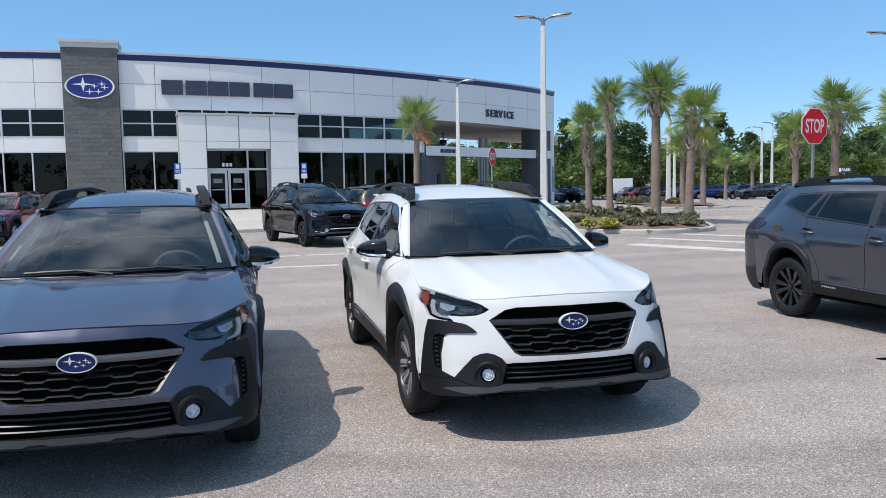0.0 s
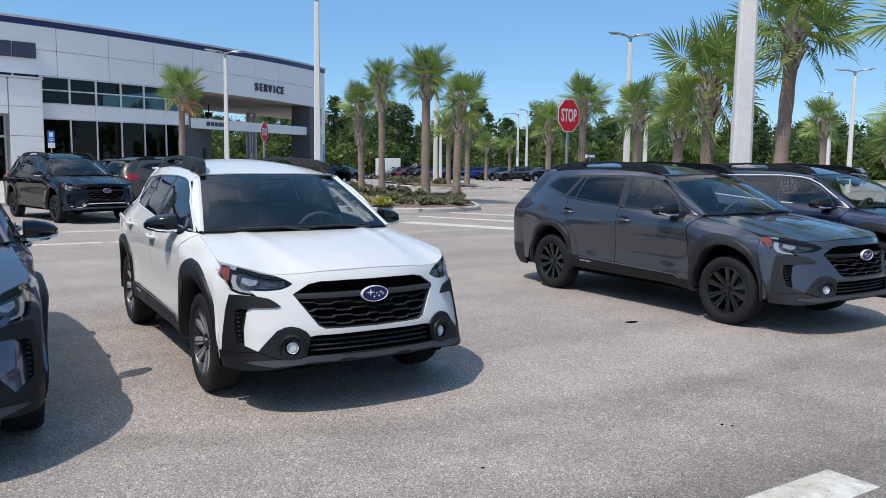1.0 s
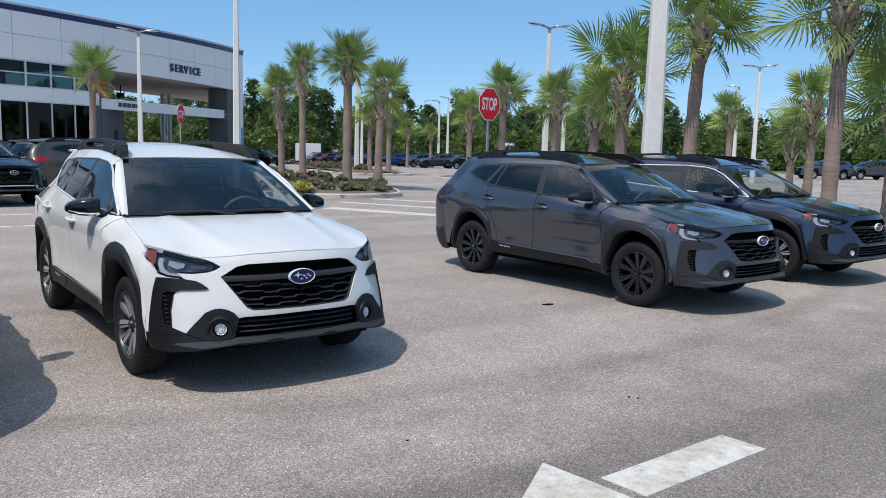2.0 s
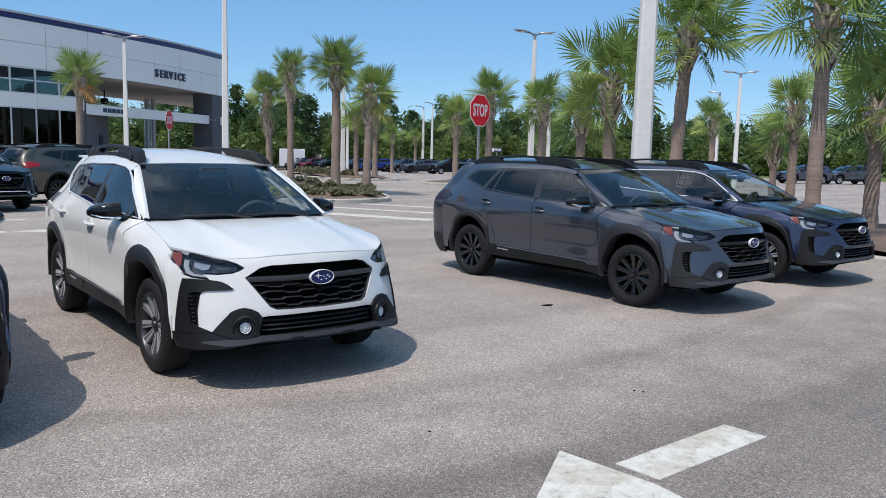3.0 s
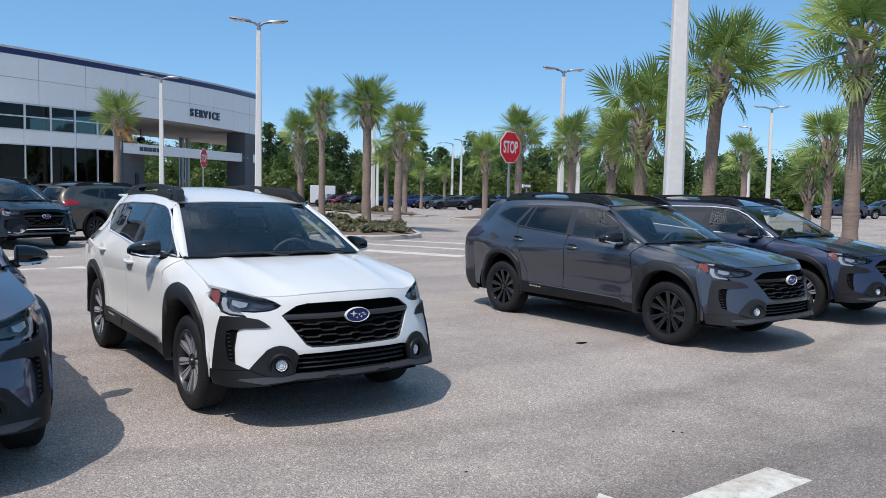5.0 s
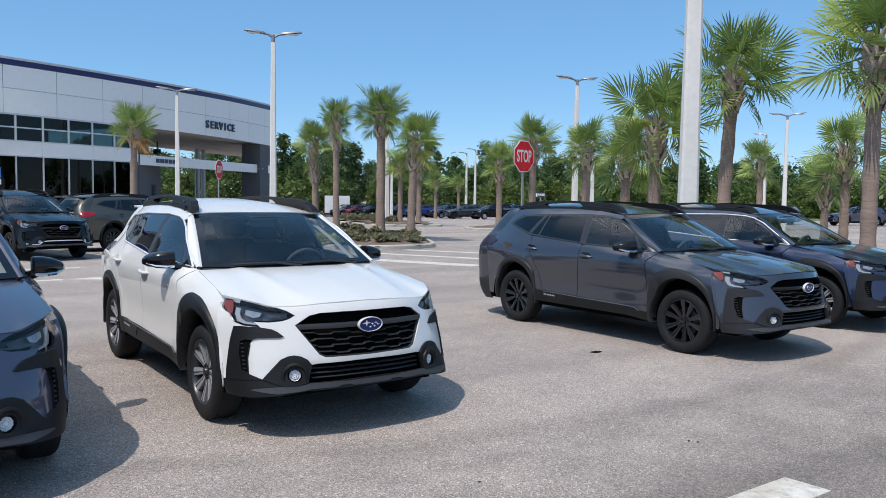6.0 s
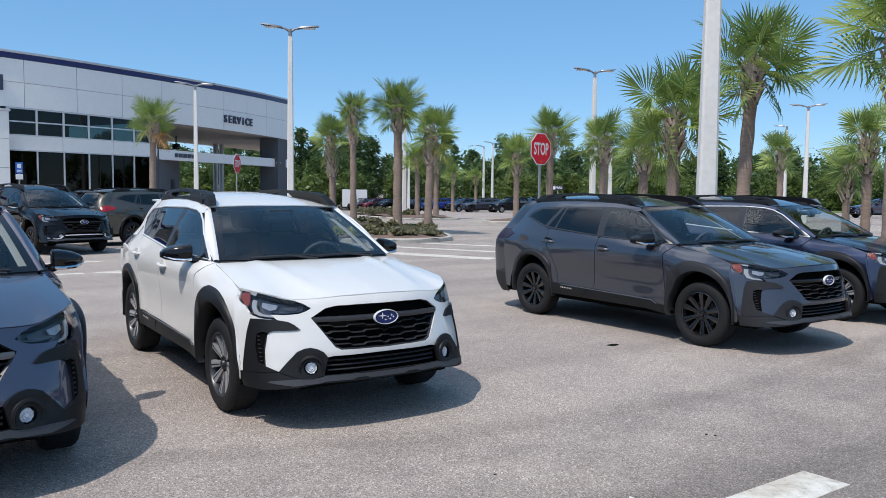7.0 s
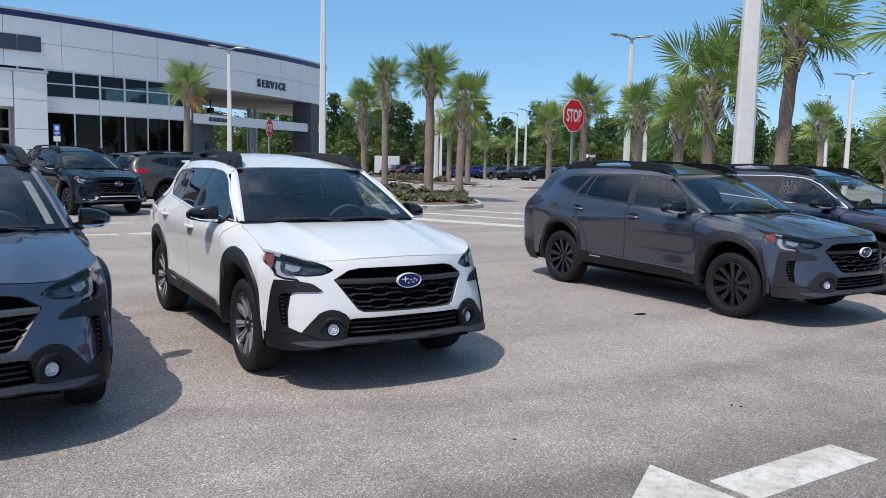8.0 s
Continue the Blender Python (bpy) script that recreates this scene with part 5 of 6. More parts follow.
def rounded(pts, r, n=5):
    out = []
    for i in range(len(pts)):
        a, b, c = Vector(pts[i - 1]), Vector(pts[i]), Vector(pts[(i + 1) % len(pts)])
        p0, p1 = b + (a - b).normalized() * r, b + (c - b).normalized() * r
        for k in range(n + 1):
            t = k / n
            q = p0 * (1 - t) ** 2 + b * 2 * t * (1 - t) + p1 * t * t
            out.append((q.x, q.y))
    return out


def mound(poly, h, seed, z0=.10, rise=1.2):
    """An uneven planted bed inside a kerb."""
    xs, ys = [p[0] for p in poly], [p[1] for p in poly]
    nx, ny = max(4, int((max(xs) - min(xs)) / .35)), max(4, int((max(ys) - min(ys)) / .35))
    nx, ny = min(nx, 60), min(ny, 60)
    bm = flat_grid(min(xs), max(xs), min(ys), max(ys), nx, ny)
    for f in [f for f in bm.faces if not inside(poly, f.calc_center_median().x, f.calc_center_median().y)]:
        bm.faces.remove(f)
    for v in [v for v in bm.verts if not v.link_faces]:
        bm.verts.remove(v)
    for v in bm.verts:
        d = min((Vector((v.co.x, v.co.y)) - Vector(p)).length for p in poly)
        v.co.z = z0 + h * min(1, d / rise) + .03 * noise.noise((v.co.x * 1.6, v.co.y * 1.6, seed)) + .02 * noise.noise((v.co.x * 6, v.co.y * 6, seed))
    return bm


def island(pts, r, label, fill="mulch", h=.15):
    ring = rounded(pts, r)
    area = sum(ring[i][0] * ring[(i + 1) % len(ring)][1] - ring[(i + 1) % len(ring)][0] * ring[i][1] for i in range(len(ring)))
    if area < 0:
        ring.reverse()
    inner = shrink(ring, .17)
    root = thing("traffic_island", Matrix(), label, "traffic island")
    bm = bmesh.new()
    n = len(ring)
    rows = []
    for (x, y), (u, v) in zip(ring, inner):
        mx, my = x + (u - x) * .18, y + (v - y) * .18
        rows.append([bm.verts.new(q) for q in ((x, y, -.02), (x, y, .11), (mx, my, .15), (u, v, .15), (u, v, .02))])
    for i in range(n):
        a, b = rows[i], rows[(i + 1) % n]
        for k in range(4):
            bm.faces.new((a[k], b[k], b[k + 1], a[k + 1]))
    part("kerb", bm, "concrete", root, "pale concrete kerb")
    part("bed", mound(shrink(ring, .10), h, pts[0][0]), fill, root, "dark mulch bed" if fill == "mulch" else "mown grass bed", smooth=True, angle=180)
    return root


island([(8.3, 18.1), (10.6, 16.3), (12.9, 16.7), (14.2, 18.9), (15.3, 22.0), (15.6, 33.0), (11.9, 34.0), (11.4, 25.0), (8.6, 21.0)], .9, "kerbed traffic island with mulch, palms and shrubs")
island([(21.4, 35.0), (25.8, 34.2), (26.6, 43.0), (22.6, 44.0)], .8, "low kerbed traffic island with mulch and palms")
island([(23.6, 28.6), (38.0, 23.0), (39.5, 26.0), (25.0, 31.5)], .8, "low kerbed traffic island with mulch and palms")
island([(11.0, -2.2), (17.5, -3.0), (18.2, 9.0), (17.0, 14.2), (13.0, 14.0), (11.4, 8.0)], .9, "kerbed island with mulch and tall palms")
# lawn along the far edge of the lot
bm = bmesh.new()
for pts in ([(66, 62), (80, 40), (92, 12), (120, -10), (600, -300), (600, 500)],):
    prism(bm, pts, -1.2, .03)
tagged(part("lawn", bm, "grass", kind="structure", label="rough green lawn at the edge of the lot"), category="lawn")


def shrub(x, y, z, r, h, mat, label, seed, dens=1.0):
    rnd = random.Random(seed)
    bm = bmesh.new()
    for _ in range(int(240 * dens)):
        d = Vector((rnd.gauss(0, 1), rnd.gauss(0, 1), abs(rnd.gauss(0, 1)))).normalized()
        k = rnd.uniform(.55, 1.05) * (1 + .25 * noise.noise(d * 2 + Vector((seed, 0, 0))))
        p = Vector((d.x * r * k, d.y * r * k, .05 + d.z * h * k))
        s = rnd.uniform(.035, .075)
        u = Vector((rnd.gauss(0, 1), rnd.gauss(0, 1), rnd.gauss(0, 1))).normalized()
        w = u.orthogonal().normalized()
        bm.faces.new([bm.verts.new(p + a) for a in (-u * s * 1.5, w * s, u * s * 1.5, -w * s)])
    for _ in range(7):
        a = rnd.uniform(0, 6.28)
        tube(bm, [(0, 0, -.05), (math.cos(a) * r * .4, math.sin(a) * r * .4, h * .6)], [.014, .006], 5)
    ob = part("shrub", bm, mat, at=Matrix.Translation((x, y, z)), label=label)
    return tagged(ob, category="shrub", group="shrubs on the island")


rs = random.Random(5)
for i in range(13):
    x, y = rs.uniform(8.9, 12.4), rs.uniform(17.0, 20.6)
    if x + y < 26.4 or (x > 11 and y < 17.2):
        continue
    shrub(x, y, .22, rs.uniform(.20, .34), rs.uniform(.12, .22), "shrub_gold" if x < 10.4 and y < 19.2 else "shrub", "golden leafy low shrub in the mulch" if x < 10.4 and y < 19.2 else "green leafy low shrub in the mulch", i)
for i in range(26):
    shrub(rs.uniform(11.8, 15.1), rs.uniform(19.5, 32), .27, rs.uniform(.2, .34), rs.uniform(.14, .28), "shrub", "sparse green shrub in the mulch", 50 + i, .6)
for i in range(14):
    shrub(rs.uniform(22, 26), rs.uniform(35.5, 43), .25, rs.uniform(.28, .5), rs.uniform(.25, .45), "shrub", "sparse green shrub in the mulch", 90 + i, .6)

for i in range(46):
    x, y = rs.uniform(11.0, 14.9), rs.uniform(17.2, 23.0)
    if inside([(10.9, 17.0), (12.7, 17.2), (13.9, 19.1), (14.9, 22.0), (15.1, 23.5), (12.3, 23.5), (11.0, 19.5)], x, y):
        shrub(x, y, .22, rs.uniform(.26, .46), rs.uniform(.03, .08), "shrub", "low brownish ground cover in the mulch", 200 + i, 1.0)

# ---- lamp poles ----
def lamp_pole(x, y, h, label, heads=2, turn=0, w0=.30, w1=.17):
    root = thing("street_lamp", pose(x, y, 0, 0, 0, turn), label, "street lamp", "lamp poles of the car park")
    bm = bmesh.new()
    rows = []
    for z, w in ((0, w0), (h * .33, mixv(w0, w1, .33)), (h * .66, mixv(w0, w1, .66)), (h, w1)):
        c = w * .28
        rows.append([bm.verts.new((a * w / 2 - math.copysign(c, a) * (k == 0) * .5, b * w / 2 - math.copysign(c, b) * (k == 1) * .5, z)) for a, b, k in ((1, 1, 1), (1, 1, 0), (-1, 1, 0), (-1, 1, 1), (-1, -1, 1), (-1, -1, 0), (1, -1, 0), (1, -1, 1))])
    for a, b in zip(rows, rows[1:]):
        for k in range(8):
            bm.faces.new((a[k], a[(k + 1) % 8], b[(k + 1) % 8], b[k]))
    bm.faces.new(rows[-1])
    bmesh.ops.recalc_face_normals(bm, faces=bm.faces[:])
    part("pole", bm, "pole", root)
    part("collar", lathe(bmesh.new(), [(.07, h), (.07, h + .28), (.03, h + .32), (.0001, h + .32)], 12), "luminaire", root)
    for sx in ((-1, 1) if heads == 2 else (1,)):
        bm = bmesh.new()
        tube(bm, [(0, 0, h + .18), (sx * .18, 0, h + .30), (sx * .42, 0, h + .34)], [.05, .045, .04], 8)
        part("arm", bm, "luminaire", root)
        bm = bmesh.new()
        rows = []
        for d, w, z, t in ((.30, .08, .36, .05), (.45, .17, .37, .075), (.75, .20, .40, .075), (1.0, .17, .43, .055), (1.10, .10, .44, .03)):
            rows.append([bm.verts.new(q) for q in ((sx * d, -w, h + z - t * .5), (sx * d, -w * .75, h + z + t * .35), (sx * d, 0, h + z + t * .5), (sx * d, w * .75, h + z + t * .35), (sx * d, w, h + z - t * .5))])
        for a, b in zip(rows, rows[1:]):
            for k in range(5):
                bm.faces.new((a[k], a[(k + 1) % 5], b[(k + 1) % 5], b[k]))
        bm.faces.new(rows[0])
        bm.faces.new(rows[-1][::-1])
        bmesh.ops.recalc_face_normals(bm, faces=bm.faces[:])
        hd = part("lamp_head", bm, "luminaire", root, smooth=True, angle=30)
        bm = boxed(min(sx * .50, sx * .95), max(sx * .50, sx * .95), -.12, .12, h + .325, h + .352)
        part("lens", bm, "sign_white", hd)
    return root


LAMP = "pale tapered concrete lamp pole with two flat lamp heads"
lamp_pole(9.63, 23.26, 7.63, LAMP, turn=-24)
lamp_pole(25.46, 22.74, 7.42, LAMP, turn=-20)
lamp_pole(10.77, 39.32, 7.3, LAMP, turn=-20)
lamp_pole(44.6, 23.1, 7.1, LAMP, turn=-50)
lamp_pole(56.6, 32.2, 7.1, LAMP, heads=1, turn=100)
lamp_pole(9.53, 3.70, 9.0, "pale tapered concrete lamp pole standing beside the palms", turn=-40, w0=.36, w1=.22)
lamp_pole(54.4, 70.2, 7.0, "far pale lamp pole with one lamp head", heads=1, turn=160)
lamp_pole(55.81, 70.3, 7.5, "far pale lamp pole with one lamp head", heads=1, turn=160)
lamp_pole(24.5, 39.2, 7.0, "far pale lamp pole on an island", heads=1, turn=160)
lamp_pole(28.96, 45.91, 4.3, "short pale lamp pole with one lamp head", heads=1, turn=160, w0=.22, w1=.14)
lamp_pole(30.04, 25.98, 5.2, "far pale lamp pole among the palms", heads=1, turn=60, w0=.24, w1=.15)

# ---- signs ----
def stop_sign(x, y, z, turn, label):
    root = thing("stop_sign", pose(x, y, 0, 0, 0, turn), label, "stop sign", "stop signs")
    bm = boxed(-.03, .03, -.02, .02, 0, z + .42, .004)
    part("post", bm, "galv", root)

    def octa(r, y0, y1):
        b = bmesh.new()
        lo = [b.verts.new((r * math.cos(radians(22.5 + 45 * k)), y0, z + r * math.sin(radians(22.5 + 45 * k)))) for k in range(8)]
        hi = [b.verts.new((v.co.x, y1, v.co.z)) for v in lo]
        b.faces.new(lo)
        b.faces.new(hi[::-1])
        for k in range(8):
            b.faces.new((lo[k], hi[k], hi[(k + 1) % 8], lo[(k + 1) % 8]))
        bmesh.ops.recalc_face_normals(b, faces=b.faces[:])
        return b
    p = part("plate", octa(.412, -.030, -.022), "sign_white", root, "white-edged octagonal plate")
    part("red_field", octa(.388, -.035, -.029), "stop_red", root)
    part("letters", lettering("STOP", .36, .001), "sign_white", root, "white letters", at=pose(0, -.0365, z - .01) @ Matrix.Diagonal((.64, 1, 1.12, 1)))
    for dz in (.30, -.30):
        part("bolt", lathe(bmesh.new(), [(.0001, -.044), (.010, -.043), (.012, -.034)], 8, "y"), "galv", root, at=Matrix.Translation((0, 0, z + dz)))
    return root


stop_sign(9.96, 8.90, 2.75, 10, "red octagonal stop sign on a galvanised post")
stop_sign(8.25, 25.5, 2.76, 50, "red octagonal stop sign on a post by the service entrance")


def parking_sign(x, y, z, turn):
    root = thing("parking_sign", pose(x, y, 0, 0, 0, turn), "small blue and white reserved parking sign on a post", "sign", "parking signs")
    part("post", boxed(-.025, .025, -.02, .02, 0, z + .2), "galv", root)
    part("plate", boxed(-.15, .15, -.035, -.022, z - .15, z + .35, .003), "sign_blue", root)
    part("lower_plate", boxed(-.15, .15, -.035, -.022, z - .42, z - .18, .003), "sign_white", root)
    part("mark", boxed(-.08, .08, -.042, -.034, z + .08, z + .28, .003), "sign_white", root, "plain white symbol bar")
    for k in range(2):
        part("word_bar", boxed(-.10, .10, -.040, -.034, z - .10 + k * .07, z - .065 + k * .07), "sign_white", root)


parking_sign(-4.62, 34.5, 2.55, 5)
parking_sign(1.36, 34.4, 2.5, 10)

bn = thing("notice_sign", pose(20.8, 20.15, 0, 0, 0, -36), "small navy parking notice with white lettering on a post", "sign")
part("post", boxed(-.02, .02, .0, .03, 0, 1.95), "galv", bn)
part("plate", boxed(-.22, .22, -.015, 0, 1.84, 2.05, .003), "sign_navy", bn)
part("symbol_bar", boxed(-.20, -.13, -.020, -.014, 1.87, 2.02, .002), "sign_white", bn, "plain white symbol bar")
part("letters", lettering("PARK", .15, .002), "sign_white", bn, "white letters", at=pose(.045, -.017, 1.945) @ Matrix.Diagonal((.85, 1, 1, 1)))

# ---- dealership building ----
CX, CY, RAD = -10.03, 86.34, 45.5


def fac(a, off=0.0):
    """A point of the curved front, a degrees along it, off metres before it."""
    r = RAD + off
    return CX + r * math.sin(radians(a)), CY - r * math.cos(radians(a))


def base_z(a):
    return mixv(.45, -.05, ease(12, 36, a))


top_z = curve([-24, 4, 14, 27, 40, 48], [9.07, 9.09, 9.02, 8.94, 9.05, 9.17])


def curved(bm, a0, a1, z0, z1, off0, off1, n=6):
    """A bent block of the front between two angles, heights and depths."""
    fz0, fz1 = (z if callable(z) else (lambda a, z=z: z) for z in (z0, z1))
    rows = []
    for i in range(n + 1):
        a = mixv(a0, a1, i / n)
        o, q = fac(a, off0), fac(a, off1)
        rows.append([bm.verts.new(p) for p in ((*o, fz0(a)), (*o, fz1(a)), (*q, fz1(a)), (*q, fz0(a)))])
    for a, b in zip(rows, rows[1:]):
        for k in range(4):
            bm.faces.new((a[k], a[(k + 1) % 4], b[(k + 1) % 4], b[k]))
    bm.faces.new(rows[0])
    bm.faces.new(rows[-1][::-1])
    bmesh.ops.recalc_face_normals(bm, faces=bm.faces[:])
    return bm


def block(*a, **k):
    return curved(bmesh.new(), *a, **k)


bld = thing("dealership_building", Matrix(), "curved two-storey car dealership with pale metal panels and dark glass", "building")
ZT0, ZB, ZL = 6.06, 4.52, 3.78        # head and sill of the upper windows, head of the lower ones
wtop = lambda a: ZT0 - .20 * ease(2, 48, a)
A_END = 47.9
part("core_wall", block(-24, 26.4, lambda a: -.3, lambda a: 8.9, -9.0, -8.6, 30), "pier", bld)
part("fascia_backing", block(-24, A_END, wtop, top_z, -.5, -.03, 44), "panel_joint", bld)
# fascia panels in two rows with open joints
joints = [-24, -20.4, -16.8, -13.2, -9.6, -6.3, -2.55, -.76] + [2.73, 5.05, 8.75, 12.4, 16.05, 19.7, 23.3, 26.9, 30.5, 34.1, 37.7, 41.3, 44.8, A_END]
for a0, a1 in zip(joints, joints[1:]):
    if a0 == -.76:
        continue
    for k in range(2):
        lo = lambda a, k=k: mixv(wtop(a), top_z(a) - .42, .52 * k) + .012
        hi = lambda a, k=k: mixv(wtop(a), top_z(a) - .42, .52 + .48 * k) - .012
        part("wall_panel", block(a0 + .018, a1 - .018, lo, hi, -.03, .03, 5), "panel", bld)
part("roof_band", block(-24, A_END, lambda a: top_z(a) - .40, lambda a: top_z(a) - .12, -.2, .06, 44), "roof_blue", bld, "navy roof edge band")
part("roof_coping", block(-24, A_END, lambda a: top_z(a) - .12, top_z, -.5, .12, 44), "roof_white", bld)
part("roof", block(-24, A_END, 8.3, 8.6, -30, -.5, 44), "roof_white", bld)
# belt between the window rows
for a0, a1 in ((-24, -.76), (2.73, 6.4), (14.7, 26.4)):
    n = max(1, round((a1 - a0) / 1.87 / 2))
    for k in range(n):
        part("belt_panel", block(mixv(a0, a1, k / n) + .012, mixv(a0, a1, (k + 1) / n) - .012, ZL, ZB, -.15, .02, 3), "panel", bld)
    part("slab_edge", block(a0, a1, ZL + .05, ZB - .05, -8.6, -.15, 10), "soffit", bld)
part("upper_ceiling", block(-24, 26.4, 5.90, 6.0, -8.6, -.5, 24), "soffit", bld)
part("ground_floor", block(-24, 26.4, -.2, base_z, -8.6, -.02, 24), "pavement", bld)


def bays(name, marks, z0, z1, glass, rail=None):
    """Panes between mullions, with a rail across the tall ones."""
    for a in marks:
        w = .035 if name == "lower" else .05
        d = math.degrees(w / RAD)
        part("mullion", block(a - d, a + d, z0, z1, -.10, .03, 1), "mullion", bld)
    for a0, a1 in zip(marks, marks[1:]):
        levels = [z0] + ([rail] if rail else []) + [z1]
        for zz0, zz1 in zip(levels, levels[1:]):
            ob = part("window_pane", block(a0 + .05, a1 - .05, zz0, zz1, -.06, -.05, 2), glass, bld)
        if rail:
            part("glazing_rail", block(a0, a1, rail - .035, rail + .035, -.09, .02, 2), "mullion", bld)
    part("window_head", block(marks[0], marks[-1], (lambda a: (z1(a) if callable(z1) else z1) - .07), z1, -.10, .025, 12), "mullion", bld)
    part("window_sill", block(marks[0], marks[-1], z0, (lambda a: (z0(a) if callable(z0) else z0) + .07), -.10, .035, 12), "mullion", bld)


left = [-2.92 - 1.81 * k for k in range(11, -1, -1)] + [-.8]
mid = [2.80, 4.75, 6.4]
right = [14.96 + 1.862 * k for k in range(6)] + [25.75]
for marks in (left, mid, right):
    bays("upper", marks, ZB, wtop, "upper_glass", 5.28)
    bays("lower", marks, base_z, ZL, "bld_glass")
part("clerestory_strip", block(6.4, 14.96, 5.72, wtop, -.08, -.04, 8), "upper_glass", bld)
for k in range(6):
    part("mullion", block(6.4 + 1.7 * k - .05, 6.4 + 1.7 * k + .05, 5.6, wtop, -.1, .03, 1), "mullion", bld)
# tower of dark split stone
tower = part("tower_core", block(-.75, 2.72, -.2, 9.25, -2.0, .22, 8), "pier", bld)
part("tower_cap", block(-.80, 2.77, 9.25, 9.50, -2.1, .36, 8), "roof_white", bld)
part("tower_cap_edge", block(-.87, 2.84, 9.50, 9.66, -2.2, .44, 8), "roof_white", bld)
# entrance portal
part("portal_side", block(6.40, 8.12, -.2, 5.62, -.4, 1.30, 4), "panel_joint", bld)
part("portal_side", block(12.44, 14.38, -.2, 5.62, -.4, 1.30, 4), "panel_joint", bld)
part("portal_lintel", block(8.12, 12.44, 3.86, 5.62, -.4, 1.30, 6), "panel_joint", bld)
for a0, a1, rows in ((6.37, 8.12, (0, 2.75, 4.25, 5.66)), (12.44, 14.41, (0, 2.75, 4.25, 5.66)), (8.16, 10.26, (3.84, 4.25, 5.66)), (10.30, 12.40, (3.84, 4.25, 5.66))):
    for z0, z1 in zip(rows, rows[1:]):
        part("portal_panel", block(a0 + .02, a1 - .02, z0 + .012, z1 - .012, 1.30, 1.36, 4), "panel", bld)
part("portal_coping", block(6.30, 14.48, 5.66, 5.78, -.4, 1.44, 8), "roof_white", bld)
for a0, a1 in ((8.17, 10.95), (11.05, 12.40)):
    part("transom", block(a0, a1, 2.75, 3.78, .52, .54, 3), "bld_glass", bld)
part("side_light", block(11.10, 12.40, .5, 2.70, .52, .54, 3), "bld_glass", bld)
for a in (8.17, 11.0, 12.40):
    part("door_post", block(a - .06, a + .06, .45, 3.84, .45, .62, 1), "mullion", bld)
part("door_rail", block(8.17, 12.40, 2.66, 2.78, .45, .62, 4), "mullion", bld)
part("door_rail", block(8.17, 12.40, 3.76, 3.86, .45, .62, 4), "mullion", bld)
for a0, a1 in ((8.25, 9.55), (9.62, 10.92)):
    dr = part("glass_door", block(a0, a1, .52, .78, .50, .58, 2), "mullion", bld, "white-framed glass door")
    part("door_frame", block(a0, a1, 2.50, 2.66, .50, .58, 2), "mullion", dr)
    part("door_stile", block(a0, a0 + .16, .52, 2.66, .50, .58, 1), "mullion", dr)
    part("door_stile", block(a1 - .16, a1, .52, 2.66, .50, .58, 1), "mullion", dr)
    part("door_pane", block(a0 + .14, a1 - .14, .75, 2.52, .53, .54, 2), "bld_glass", dr)
    part("push_bar", block(a0 + .25, a1 - .25, 1.55, 1.62, .60, .64, 1), "galv", dr)
    part("notice_bars", block(a0 + .35, a1 - .35, 1.95, 2.2, .545, .55, 1), "luminaire", dr)
for k in range(3):
    part("number_bar", block(9.22 + k * .26, 9.40 + k * .26, 2.88, 3.08, .55, .56, 1), "sign_white", bld, "plain white number bars over the door")
part("vestibule_wall", block(8.1, 12.44, -.1, 5.5, -2.0, -1.8, 4), "pier", bld)
# service drive-through: soffit, beam, piers, columns, fan
part("end_wall", boxed(0, 19.0, -.4, 0, -.2, 6.0), "pier", bld, at=pose(10.0, 45.9, 0, 0, 0, 78))
part("service_wall", boxed(0, 5.0, 0, .3, -.2, 4.2), "pier", bld, at=pose(10.1, 45.5, 0, 0, 0, 58))
part("sign_plate", boxed(3.0, 3.7, -.05, 0, .6, 2.4), "metal_dark", bld, "dark sign plate by the service lane", at=pose(10.1, 45.5, 0, 0, 0, 58))
part("pier", block(44.0, 47.0, -.3, wtop, -1.6, -.05, 6), "pier", bld, "dark grey stucco pier")
part("corner_panel", block(47.0, A_END, -.3, wtop, -2.3, .02, 3), "panel", bld)
x, y = fac(26.5, -.25)
u, v = fac(46.9, -.02)
beam_m = pose(x, y, 0, 0, 0, math.degrees(math.atan2(v - y, u - x)))
span = math.hypot(u - x, v - y)
part("lane_beam", boxed(0, span, -.10, .35, 3.62, 4.26), "panel", bld, "pale beam across the service lane", at=beam_m)
for k in range(5):
    part("word_bar", boxed(1.75 + k * .42, 2.08 + k * .42, -.14, -.10, 3.82, 4.08), "sign_navy", bld, at=beam_m)
part("wall_poster", block(47.2, 47.75, .9, 3.0, .025, .035, 1), "poster", bld, "pale blue poster panel")
part("lane_lamp", boxed(span - 2.3, span - 1.7, -.30, -.10, 3.88, 4.0, .02), "luminaire", bld, at=beam_m)
soffit_plan = [fac(a, -.5) for a in [26.4 + 21.5 * i / 10 for i in range(11)]] + [(34.5, 80.2), (13.6, 63.4)]
part("soffit_slab", prism(bmesh.new(), soffit_plan, 5.95, 6.3), "soffit", bld)
for x, y in ((20.5, 65.8), (21.3, 66.6), (30.0, 76.6)):
    part("column", lathe(bmesh.new(), [(.22, -.2), (.22, 6.0)], 16), "galv", bld, smooth=True, at=Matrix.Translation((x, y, 0)))
x, y = 14.6, 57.2
bm = lathe(bmesh.new(), [(.05, 5.9), (.05, 5.3), (.28, 5.28), (.30, 4.95), (.12, 4.85), (.0001, 4.85)], 14)
part("fan_motor", bm, "metal_dark", bld, "black ceiling fan", at=Matrix.Translation((x, y, 0)))
